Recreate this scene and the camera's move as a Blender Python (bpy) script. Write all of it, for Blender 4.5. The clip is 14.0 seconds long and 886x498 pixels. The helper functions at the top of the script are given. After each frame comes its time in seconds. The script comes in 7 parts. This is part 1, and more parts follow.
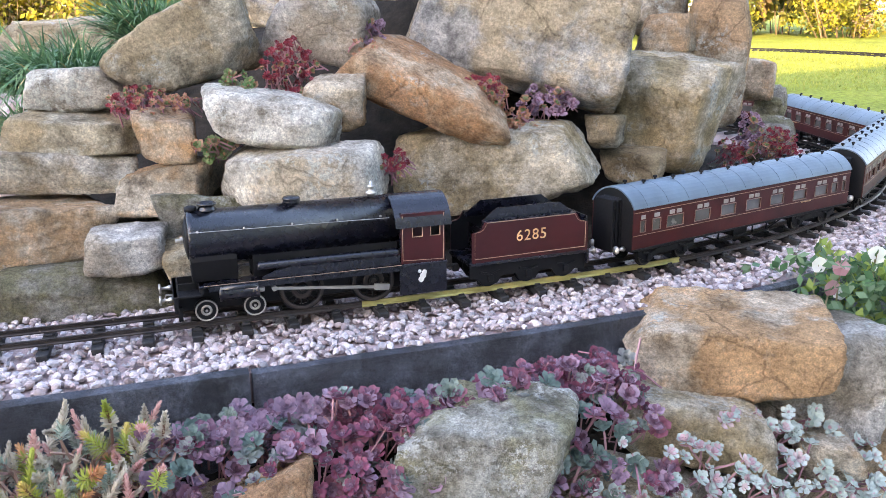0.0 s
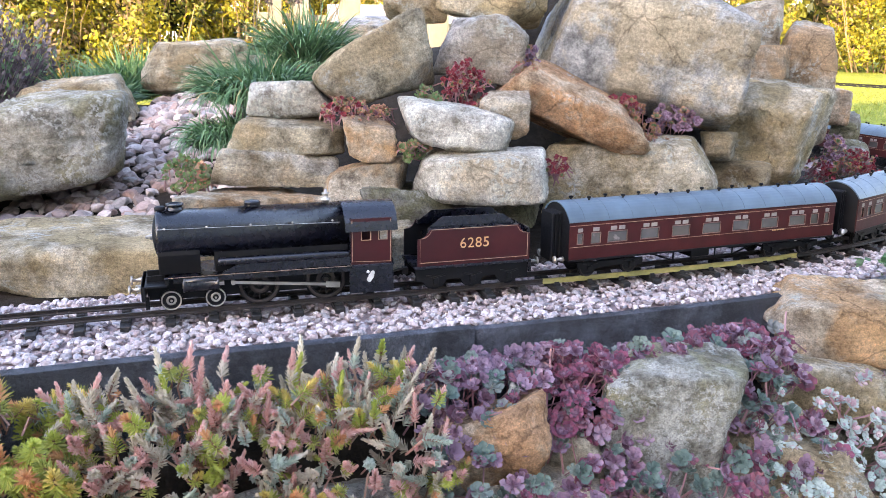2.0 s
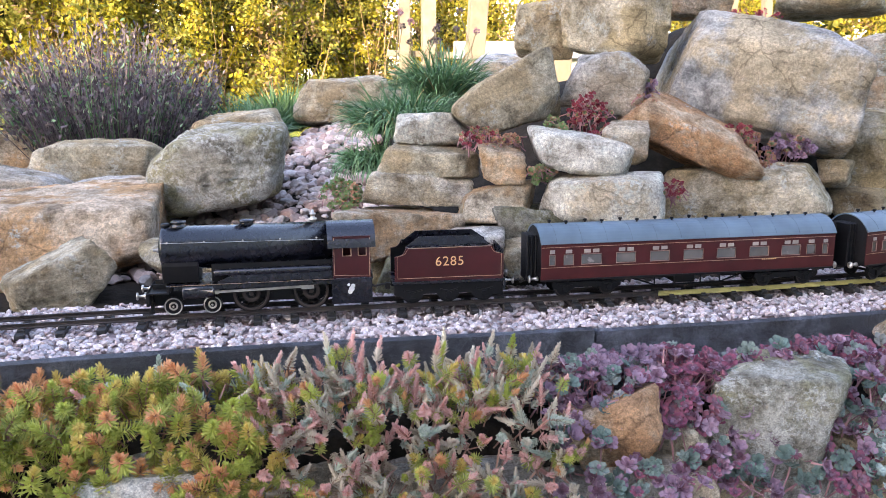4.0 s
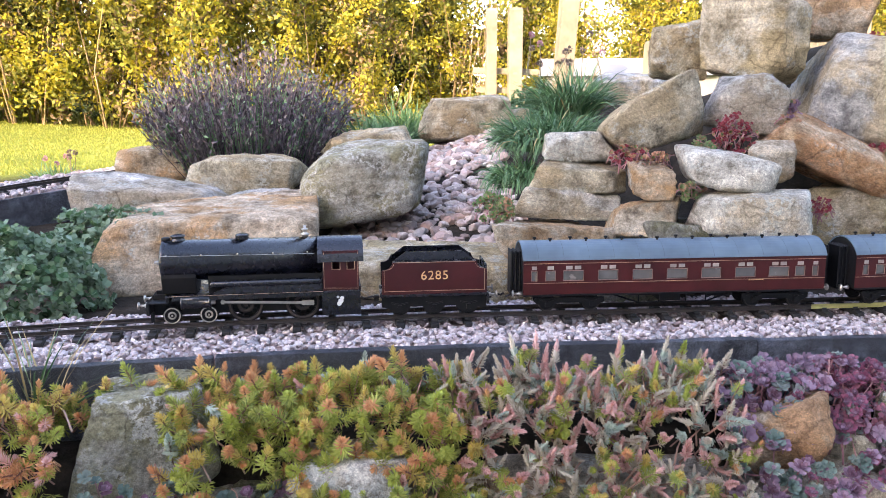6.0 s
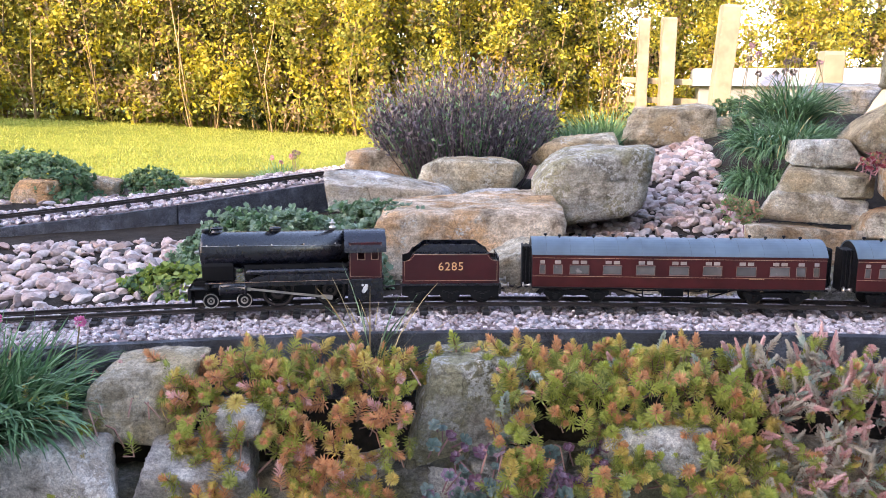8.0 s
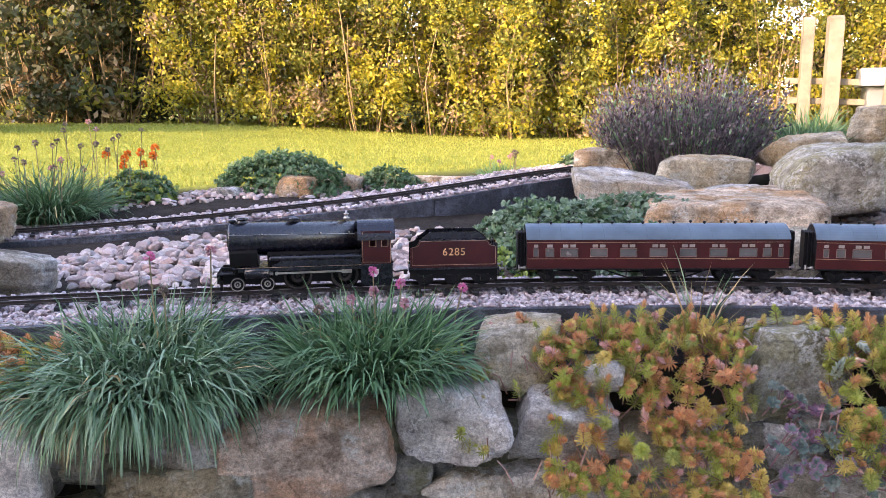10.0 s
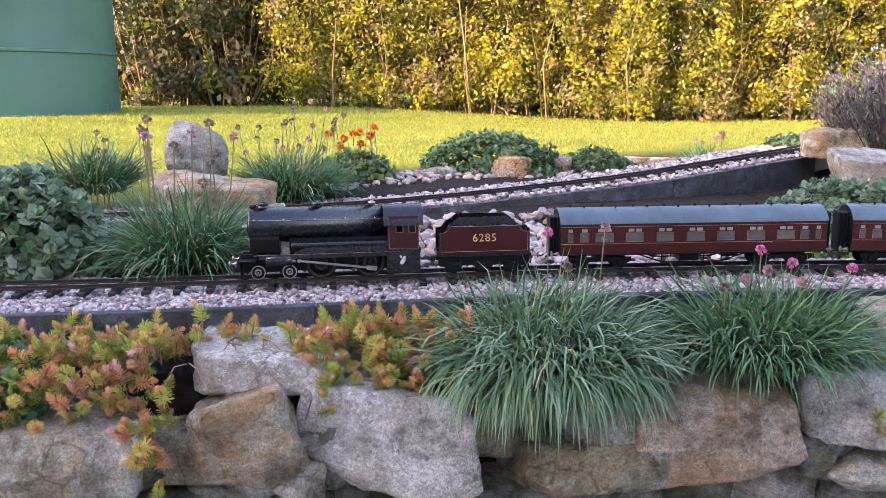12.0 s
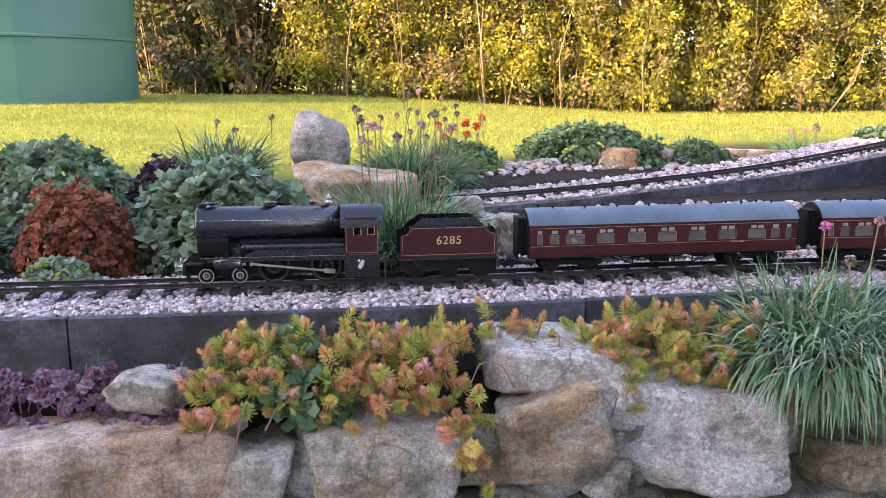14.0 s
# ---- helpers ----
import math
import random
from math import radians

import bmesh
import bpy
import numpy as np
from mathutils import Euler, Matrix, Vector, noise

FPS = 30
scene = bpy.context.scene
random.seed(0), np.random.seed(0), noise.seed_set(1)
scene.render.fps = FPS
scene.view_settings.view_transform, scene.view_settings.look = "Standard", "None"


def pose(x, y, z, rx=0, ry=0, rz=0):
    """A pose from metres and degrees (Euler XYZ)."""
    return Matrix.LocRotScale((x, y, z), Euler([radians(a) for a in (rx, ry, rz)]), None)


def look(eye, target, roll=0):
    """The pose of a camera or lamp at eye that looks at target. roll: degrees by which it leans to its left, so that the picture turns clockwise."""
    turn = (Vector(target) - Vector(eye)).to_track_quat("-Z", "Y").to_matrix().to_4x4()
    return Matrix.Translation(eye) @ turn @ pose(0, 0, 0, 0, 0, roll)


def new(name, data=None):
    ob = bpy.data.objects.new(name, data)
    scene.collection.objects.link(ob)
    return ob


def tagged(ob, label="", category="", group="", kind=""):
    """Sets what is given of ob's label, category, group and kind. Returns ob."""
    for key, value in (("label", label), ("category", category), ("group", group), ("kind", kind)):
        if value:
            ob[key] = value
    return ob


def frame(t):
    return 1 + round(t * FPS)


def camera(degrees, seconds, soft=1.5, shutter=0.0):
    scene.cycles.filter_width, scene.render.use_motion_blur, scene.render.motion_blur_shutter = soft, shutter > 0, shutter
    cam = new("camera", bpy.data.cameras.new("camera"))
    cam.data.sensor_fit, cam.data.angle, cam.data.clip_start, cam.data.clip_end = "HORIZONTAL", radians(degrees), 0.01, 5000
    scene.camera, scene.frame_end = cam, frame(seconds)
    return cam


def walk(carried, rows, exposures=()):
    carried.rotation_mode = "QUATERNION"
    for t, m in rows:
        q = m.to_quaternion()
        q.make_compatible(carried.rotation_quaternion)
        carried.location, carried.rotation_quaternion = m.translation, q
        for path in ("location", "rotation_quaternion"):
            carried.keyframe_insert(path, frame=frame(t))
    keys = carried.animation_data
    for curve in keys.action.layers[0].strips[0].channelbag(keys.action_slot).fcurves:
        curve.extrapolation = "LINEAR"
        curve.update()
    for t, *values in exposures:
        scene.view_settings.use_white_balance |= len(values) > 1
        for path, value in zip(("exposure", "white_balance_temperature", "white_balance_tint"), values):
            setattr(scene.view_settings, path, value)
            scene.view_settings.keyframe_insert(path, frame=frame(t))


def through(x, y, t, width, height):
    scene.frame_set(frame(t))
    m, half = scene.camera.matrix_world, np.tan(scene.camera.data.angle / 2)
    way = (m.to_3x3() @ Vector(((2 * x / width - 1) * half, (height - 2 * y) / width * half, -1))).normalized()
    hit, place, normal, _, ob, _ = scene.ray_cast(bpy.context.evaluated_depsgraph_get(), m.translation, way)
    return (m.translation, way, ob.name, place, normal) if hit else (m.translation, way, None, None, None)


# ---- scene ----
cam = camera(56.1, 14.0, soft=0.85)
METRES, EYE, TILT, LEAN, TURN = 2.0, 0.293, -16.0, 0.5, 0.0
ROWS = [
    (0.0, 0.0, 0.0, 0.0, 0.0, 0.0, -0.0),
    (0.5, -0.037, -0.021, -0.0042, 0.09, 0.62, 0.15),
    (1.0, -0.0707, -0.0403, -0.0116, -0.03, 1.06, 0.09),
    (1.5, -0.0889, -0.059, -0.0173, 0.1, 1.47, -0.36),
    (2.0, -0.0896, -0.0808, -0.0251, 1.05, 1.83, -1.34),
    (4.5, -0.0933, -0.1533, -0.044, 10.59, 4.13, -3.04),
    (5.0, -0.1147, -0.1662, -0.0458, 11.5, 4.29, -3.24),
    (5.5, -0.1278, -0.1756, -0.0477, 12.54, 4.45, -3.6),
    (6.0, -0.1456, -0.1882, -0.0512, 13.71, 4.59, -4.18),
    (6.5, -0.1647, -0.2028, -0.056, 15.19, 4.64, -4.85),
    (7.0, -0.1891, -0.2182, -0.061, 17.2, 4.6, -5.59),
    (9.5, -0.2958, -0.3818, -0.1108, 28.03, 3.96, -7.93),
    (10.0, -0.326, -0.406, -0.1192, 29.81, 3.66, -8.21),
    (10.5, -0.364, -0.4131, -0.1299, 31.6, 3.11, -8.43),
    (11.0, -0.4176, -0.4339, -0.1395, 33.11, 2.59, -8.67),
    (11.5, -0.4585, -0.4661, -0.1457, 33.95, 2.17, -8.91),
    (12.0, -0.5098, -0.5157, -0.1564, 34.12, 1.92, -9.08),
    (12.5, -0.5527, -0.5586, -0.1694, 33.79, 1.82, -9.06),
    (13.0, -0.5897, -0.581, -0.1789, 33.2, 1.75, -8.98),
    (13.5, -0.6387, -0.5931, -0.1843, 32.56, 1.61, -8.94),
    (14.0, -0.6802, -0.6147, -0.1843, 31.86, 1.57, -8.98),
]
walk(cam, [(t, pose(0, 0, EYE, TILT, LEAN, TURN) @ pose(METRES * x, METRES * y, METRES * z, 90 + pitch, roll, yaw)) for t, x, y, z, yaw, pitch, roll in ROWS], [(0.0, 3.34, 7350, 21), (2.0, 3.34, 7350, 22), (4.5, 3.15, 7350, 23), (7.0, 3.13, 7350, 25), (9.5, 2.89, 7400, 30), (14.0, 2.95, 7400, 32)])


# ---- world, sun, exposure ----
SUN_ELEV, SUN_AZ = 24.0, (-0.30, -0.95)
world = bpy.data.worlds.new("garden_sky")
scene.world = world
world.use_nodes = True
wn = world.node_tree.nodes
sky = wn.new("ShaderNodeTexSky")
sky.sky_type, sky.sun_disc = "NISHITA", False
sky.sun_elevation = radians(SUN_ELEV)
sky.sun_rotation = math.atan2(SUN_AZ[0], SUN_AZ[1])
world.node_tree.links.new(sky.outputs[0], wn["Background"].inputs[0])
wn["Background"].inputs[1].default_value = 0.15
sun = new("sun", bpy.data.lights.new("sun", "SUN"))
sun.data.energy, sun.data.angle, sun.data.color = 1.4, radians(0.6), (1.0, 0.84, 0.56)
toward = Vector((SUN_AZ[0], SUN_AZ[1], math.tan(radians(SUN_ELEV)) * math.hypot(*SUN_AZ)))
sun.matrix_world = look(toward.normalized() * 30, (0, 0, 0))


# ---- materials ----
def rgb(c):
    return (c[0], c[1], c[2], 1.0)


def node_mat(name, rough=0.8, metal=0.0, spec=0.5):
    m = bpy.data.materials.new(name)
    m.use_nodes = True
    nt = m.node_tree
    b = nt.nodes["Principled BSDF"]
    b.inputs["Roughness"].default_value, b.inputs["Metallic"].default_value = rough, metal
    b.inputs["Specular IOR Level"].default_value = spec
    return m, nt, b


def place_coords(nt):
    """Object coordinates, shifted by the object's own random number."""
    tc, oi = nt.nodes.new("ShaderNodeTexCoord"), nt.nodes.new("ShaderNodeObjectInfo")
    mul = nt.nodes.new("ShaderNodeMath")
    mul.operation, mul.inputs[1].default_value = "MULTIPLY", 37.0
    add = nt.nodes.new("ShaderNodeVectorMath")
    nt.links.new(oi.outputs["Random"], mul.inputs[0])
    nt.links.new(tc.outputs["Object"], add.inputs[0])
    nt.links.new(mul.outputs[0], add.inputs[1])
    return add.outputs[0]


def noise_of(nt, vec, scale, detail=4.0, rough=0.6):
    n = nt.nodes.new("ShaderNodeTexNoise")
    n.inputs["Scale"].default_value, n.inputs["Detail"].default_value, n.inputs["Roughness"].default_value = scale, detail, rough
    nt.links.new(vec, n.inputs["Vector"])
    return n.outputs[0]


def ramp_of(nt, value, stops):
    r = nt.nodes.new("ShaderNodeValToRGB")
    while len(r.color_ramp.elements) < len(stops):
        r.color_ramp.elements.new(0.5)
    for e, (p, c) in zip(r.color_ramp.elements, stops):
        e.position, e.color = p, rgb(c)
    nt.links.new(value, r.inputs[0])
    return r.outputs[0]


def mix_of(nt, a, b, fac, mode="MIX"):
    x = nt.nodes.new("ShaderNodeMix")
    x.data_type, x.blend_type = "RGBA", mode
    for sock, v in ((x.inputs[6], a), (x.inputs[7], b), (x.inputs[0], fac)):
        if isinstance(v, (tuple, list)):
            sock.default_value = rgb(v)
        elif isinstance(v, float):
            sock.default_value = v
        else:
            nt.links.new(v, sock)
    return x.outputs[2]


def bump_of(nt, b, height, dist, strength=1.0, below=None):
    u = nt.nodes.new("ShaderNodeBump")
    u.inputs["Distance"].default_value, u.inputs["Strength"].default_value = dist, strength
    nt.links.new(height, u.inputs["Height"])
    if below is not None:
        nt.links.new(below, u.inputs["Normal"])
    nt.links.new(u.outputs[0], b.inputs["Normal"])
    return u.outputs[0]


def rock_mat(name, dark, mid, light, stain, lichen=0.25, lichen_col=(0.52, 0.53, 0.48), rough=0.88, spec=0.25):
    """Weathered stone: clouded colour, stains, bedding, lichen and a salt-and-pepper grain."""
    m, nt, b = node_mat(name, rough, 0.0, spec)
    v = place_coords(nt)
    bed = nt.nodes.new("ShaderNodeMapping")
    bed.inputs["Scale"].default_value = (0.3, 0.3, 2.2)
    bed.inputs["Rotation"].default_value = (0.25, 0.35, 0.0)
    nt.links.new(v, bed.inputs[0])
    big, mid_n, fine, grit = noise_of(nt, v, 9, 6, 0.65), noise_of(nt, v, 34, 10, 0.75), noise_of(nt, v, 230, 8, 0.8), noise_of(nt, v, 620, 4, 0.8)
    strata = noise_of(nt, bed.outputs[0], 60, 7, 0.7)
    base = ramp_of(nt, mid_n, [(0.33, dark), (0.46, mid), (0.60, light)])
    base = mix_of(nt, base, stain, ramp_of(nt, big, [(0.46, (0, 0, 0)), (0.55, (0.9, 0.9, 0.9))]))
    base = mix_of(nt, base, ramp_of(nt, strata, [(0.34, (0.55, 0.53, 0.51)), (0.5, (1.0, 1.0, 1.0)), (0.62, (1.25, 1.24, 1.22))]), 0.45, "MULTIPLY")
    cloud = noise_of(nt, v, 17, 6, 0.6)
    base = mix_of(nt, base, ramp_of(nt, cloud, [(0.33, (0.42, 0.40, 0.36)), (0.47, (0.95, 0.94, 0.92)), (0.64, (1.32, 1.32, 1.32))]), 0.75, "MULTIPLY")
    patch = noise_of(nt, v, 16, 3)
    spot = ramp_of(nt, noise_of(nt, v, 95, 8, 0.78), [(0.49, (0, 0, 0)), (0.53, (0.9, 0.9, 0.9))])
    spot = mix_of(nt, spot, ramp_of(nt, patch, [(0.66 - 0.28 * lichen, (0, 0, 0)), (0.74 - 0.22 * lichen, (1, 1, 1))]), 1.0, "MULTIPLY")
    base = mix_of(nt, base, lichen_col, spot)
    warp = nt.nodes.new("ShaderNodeVectorMath")
    warp.operation = "MULTIPLY_ADD"
    warp.inputs[1].default_value = (0.09, 0.09, 0.09)
    tint = nt.nodes.new("ShaderNodeTexNoise")
    tint.inputs["Scale"].default_value = 14.0
    tint.inputs["Detail"].default_value = 6.0
    nt.links.new(v, tint.inputs["Vector"])
    nt.links.new(tint.outputs["Color"], warp.inputs[0])
    nt.links.new(v, warp.inputs[2])
    crack = nt.nodes.new("ShaderNodeTexVoronoi")
    crack.feature = "DISTANCE_TO_EDGE"
    crack.inputs["Scale"].default_value = 9.0
    nt.links.new(warp.outputs[0], crack.inputs["Vector"])
    line = ramp_of(nt, crack.outputs["Distance"], [(0.0, (0.25, 0.22, 0.20)), (0.022, (1, 1, 1))])
    base = mix_of(nt, base, line, mix_of(nt, (0.0, 0.0, 0.0), (0.6, 0.6, 0.6), ramp_of(nt, big, [(0.50, (0, 0, 0)), (0.55, (1, 1, 1))])), "MULTIPLY")
    base = mix_of(nt, base, ramp_of(nt, fine, [(0.34, (0.16, 0.15, 0.14)), (0.46, (0.95, 0.95, 0.94)), (0.60, (1.75, 1.74, 1.72))]), 0.56, "MULTIPLY")
    base = mix_of(nt, base, ramp_of(nt, grit, [(0.36, (0.15, 0.15, 0.15)), (0.5, (1.0, 1.0, 1.0)), (0.64, (1.8, 1.8, 1.8))]), 0.34, "MULTIPLY")
    nt.links.new(base, b.inputs["Base Color"])
    n0 = bump_of(nt, b, strata, 0.004, 0.6)
    n1 = bump_of(nt, b, mid_n, 0.014, 0.9, n0)
    n2 = bump_of(nt, b, fine, 0.005, 0.9, n1)
    bump_of(nt, b, grit, 0.002, 0.9, n2)
    return m


def island_mat(name, cols, rough=0.6, grain=0.0, spec=0.4, wear=True):
    """Each loose piece of the mesh takes one of a run of colours; fine mottling over it."""
    m, nt, b = node_mat(name, rough, 0.0, spec)
    g = nt.nodes.new("ShaderNodeNewGeometry")
    k = len(cols)
    base = ramp_of(nt, g.outputs["Random Per Island"], [((i + 0.5) / k, c) for i, c in enumerate(cols)])
    if wear:
        tc = nt.nodes.new("ShaderNodeTexCoord")
        n = noise_of(nt, tc.outputs["Object"], grain or 120.0, 4)
        base = mix_of(nt, base, ramp_of(nt, n, [(0.3, (0.6, 0.6, 0.6)), (0.65, (1.15, 1.15, 1.15))]), 0.8, "MULTIPLY")
        bump_of(nt, b, n, 0.0012, 0.5)
    nt.links.new(base, b.inputs["Base Color"])
    return m


def leaf_mat(name, cols, rough=0.5, through=0.25):
    m, nt, b = node_mat(name, rough, 0.0, 0.35)
    g = nt.nodes.new("ShaderNodeNewGeometry")
    k = len(cols)
    base = ramp_of(nt, g.outputs["Random Per Island"], [((i + 0.5) / k, c) for i, c in enumerate(cols)])
    nt.links.new(base, b.inputs["Base Color"])
    t = nt.nodes.new("ShaderNodeBsdfTranslucent")
    nt.links.new(base, t.inputs[0])
    x = nt.nodes.new("ShaderNodeMixShader")
    x.inputs[0].default_value = through
    nt.links.new(b.outputs[0], x.inputs[1])
    nt.links.new(t.outputs[0], x.inputs[2])
    nt.links.new(x.outputs[0], nt.nodes["Material Output"].inputs[0])
    return m


def paint_mat(name, col, rough, wear_col, wear=0.1, metal=0.0, scale=60.0, spec=0.5, bump=0.0006):
    """Paint or metal with dull patches and small chips."""
    m, nt, b = node_mat(name, rough, metal, spec)
    v = place_coords(nt)
    n, f = noise_of(nt, v, scale, 6, 0.7), noise_of(nt, v, scale * 6, 4, 0.6)
    base = mix_of(nt, col, tuple(0.6 * c for c in col), ramp_of(nt, noise_of(nt, v, scale * 0.4, 3), [(0.35, (0, 0, 0)), (0.7, (1, 1, 1))]))
    base = mix_of(nt, base, wear_col, ramp_of(nt, n, [(0.74 - wear, (0, 0, 0)), (0.80 - wear, (0.8, 0.8, 0.8))]))
    nt.links.new(base, b.inputs["Base Color"])
    r = nt.nodes.new("ShaderNodeMapRange")
    r.inputs["To Min"].default_value, r.inputs["To Max"].default_value = rough * 0.75, min(1.0, rough * 1.5)
    nt.links.new(f, r.inputs["Value"])
    nt.links.new(r.outputs[0], b.inputs["Roughness"])
    bump_of(nt, b, n, bump, 0.6)
    return m


ROCK = {
    "pale": rock_mat("pale_sandstone", (0.23, 0.20, 0.16), (0.47, 0.44, 0.38), (0.66, 0.64, 0.58), (0.42, 0.35, 0.25), 0.6),
    "olive": rock_mat("olive_sandstone", (0.16, 0.14, 0.10), (0.35, 0.31, 0.23), (0.50, 0.46, 0.36), (0.37, 0.29, 0.18), 0.35),
    "tan": rock_mat("tan_sandstone", (0.19, 0.15, 0.11), (0.38, 0.32, 0.24), (0.52, 0.46, 0.37), (0.42, 0.27, 0.15), 0.3),
    "buff": rock_mat("buff_sandstone", (0.26, 0.19, 0.13), (0.46, 0.36, 0.26), (0.57, 0.48, 0.37), (0.47, 0.28, 0.14), 0.2),
    "rust": rock_mat("rusty_sandstone", (0.22, 0.14, 0.09), (0.43, 0.30, 0.19), (0.56, 0.46, 0.34), (0.45, 0.25, 0.13), 0.3),
    "grey": rock_mat("grey_gritstone", (0.18, 0.17, 0.16), (0.39, 0.37, 0.34), (0.58, 0.56, 0.52), (0.37, 0.32, 0.25), 0.5),
    "blue": rock_mat("blue_grey_gritstone", (0.20, 0.20, 0.20), (0.35, 0.35, 0.34), (0.50, 0.49, 0.46), (0.46, 0.38, 0.26), 0.3),
    "sand": rock_mat("sandy_gritstone", (0.24, 0.20, 0.13), (0.42, 0.36, 0.26), (0.55, 0.50, 0.40), (0.42, 0.33, 0.19), 0.35),
    "dark": rock_mat("dark_gritstone", (0.08, 0.08, 0.07), (0.19, 0.18, 0.15), (0.30, 0.29, 0.26), (0.17, 0.16, 0.09), 0.3, (0.40, 0.40, 0.36)),
    "rose": rock_mat("rose_sandstone", (0.28, 0.20, 0.15), (0.50, 0.38, 0.29), (0.62, 0.52, 0.43), (0.50, 0.31, 0.20), 0.25),
    "lichen": rock_mat("lichened_gritstone", (0.15, 0.14, 0.11), (0.30, 0.28, 0.23), (0.42, 0.41, 0.36), (0.27, 0.25, 0.15), 0.75, (0.55, 0.55, 0.50)),
    "white": rock_mat("white_crusted_gritstone", (0.32, 0.29, 0.26), (0.50, 0.47, 0.43), (0.66, 0.63, 0.59), (0.46, 0.39, 0.32), 0.8, (0.74, 0.72, 0.69)),
}
ROCK_WORDS = {
    "pale": "pale grey-cream sandstone", "olive": "olive-brown weathered sandstone", "tan": "tan sandstone", "buff": "squarish buff sandstone",
    "rust": "orange-brown rust-stained sandstone", "grey": "rough grey gritstone", "blue": "blue-grey and buff gritstone", "sand": "sandy grey gritstone",
    "dark": "dark mossy gritstone", "rose": "brownish rose sandstone", "lichen": "grey stone spotted with lichen", "white": "stone crusted with white lichen",
}
M_SLATE = rock_mat("dark_slate", (0.026, 0.030, 0.040), (0.058, 0.067, 0.087), (0.12, 0.135, 0.165), (0.045, 0.051, 0.064), 0.1, (0.16, 0.17, 0.19), 0.5, 0.45)
M_BALLAST = island_mat("pinkish_granite_chips", [(0.20, 0.155, 0.155), (0.44, 0.36, 0.35), (0.56, 0.51, 0.51), (0.36, 0.27, 0.26), (0.60, 0.52, 0.49), (0.29, 0.27, 0.28)], 0.85, 300)
M_PEBBLE = island_mat("pinkish_river_pebbles", [(0.25, 0.185, 0.165), (0.45, 0.345, 0.31), (0.51, 0.44, 0.415), (0.40, 0.26, 0.215), (0.28, 0.26, 0.255), (0.58, 0.48, 0.42)], 0.85, 140)
M_RAIL = paint_mat("weathered_rail_steel", (0.055, 0.046, 0.042), 0.45, (0.20, 0.15, 0.12), 0.12, 0.7, 90)
M_BRASS = paint_mat("brassy_rail", (0.62, 0.55, 0.20), 0.35, (0.35, 0.27, 0.12), 0.05, 0.8, 90)
M_SLEEPER = paint_mat("black_sleeper", (0.014, 0.013, 0.013), 0.6, (0.09, 0.08, 0.08), 0.08, 0.0, 120)
M_BLACK = paint_mat("worn_black_enamel", (0.0040, 0.0046, 0.0095), 0.24, (0.09, 0.075, 0.085), 0.06, 0.0, 16, 0.62, 0.00004)
M_FRAME = paint_mat("matt_black_frames", (0.004, 0.004, 0.005), 0.5, (0.06, 0.055, 0.05), 0.05, 0.0, 90, 0.25)
M_MAROON = paint_mat("maroon_enamel", (0.052, 0.0065, 0.0075), 0.30, (0.03, 0.012, 0.012), 0.05, 0.0, 60, 0.35, 0.0002)
M_COACH = paint_mat("maroon_coach_paint", (0.060, 0.0095, 0.0095), 0.36, (0.10, 0.04, 0.035), 0.05, 0.0, 70, 0.25, 0.0002)
M_SEAM = paint_mat("roof_seam_paint", (0.045, 0.070, 0.090), 0.5, (0.08, 0.10, 0.12), 0.05, 0.0, 60)
M_ROOF = paint_mat("blue_grey_roof_paint", (0.085, 0.130, 0.165), 0.42, (0.11, 0.14, 0.18), 0.05, 0.0, 40)
M_STEEL = paint_mat("dull_bright_steel", (0.50, 0.47, 0.42), 0.38, (0.22, 0.18, 0.15), 0.1, 0.9, 120)
M_LINE = paint_mat("cream_lining", (0.38, 0.24, 0.15), 0.5, (0.30, 0.16, 0.12), 0.05, 0.0, 120)
M_GOLD = paint_mat("gold_lettering", (0.74, 0.43, 0.20), 0.5, (0.45, 0.25, 0.12), 0.03, 0.0, 120)
M_GLASS = paint_mat("clouded_window", (0.115, 0.105, 0.095), 0.15, (0.20, 0.18, 0.16), 0.12, 0.0, 50, 0.8)
M_BLIND = paint_mat("cream_ventilator_strip", (0.30, 0.26, 0.23), 0.5, (0.35, 0.30, 0.28), 0.05, 0.0, 80)
M_SASH = paint_mat("faded_window_moulding", (0.20, 0.115, 0.090), 0.5, (0.08, 0.03, 0.03), 0.08, 0.0, 120)
M_WHITE = paint_mat("chipped_white_transfer", (0.62, 0.62, 0.60), 0.5, (0.15, 0.14, 0.14), 0.08, 0.0, 150)


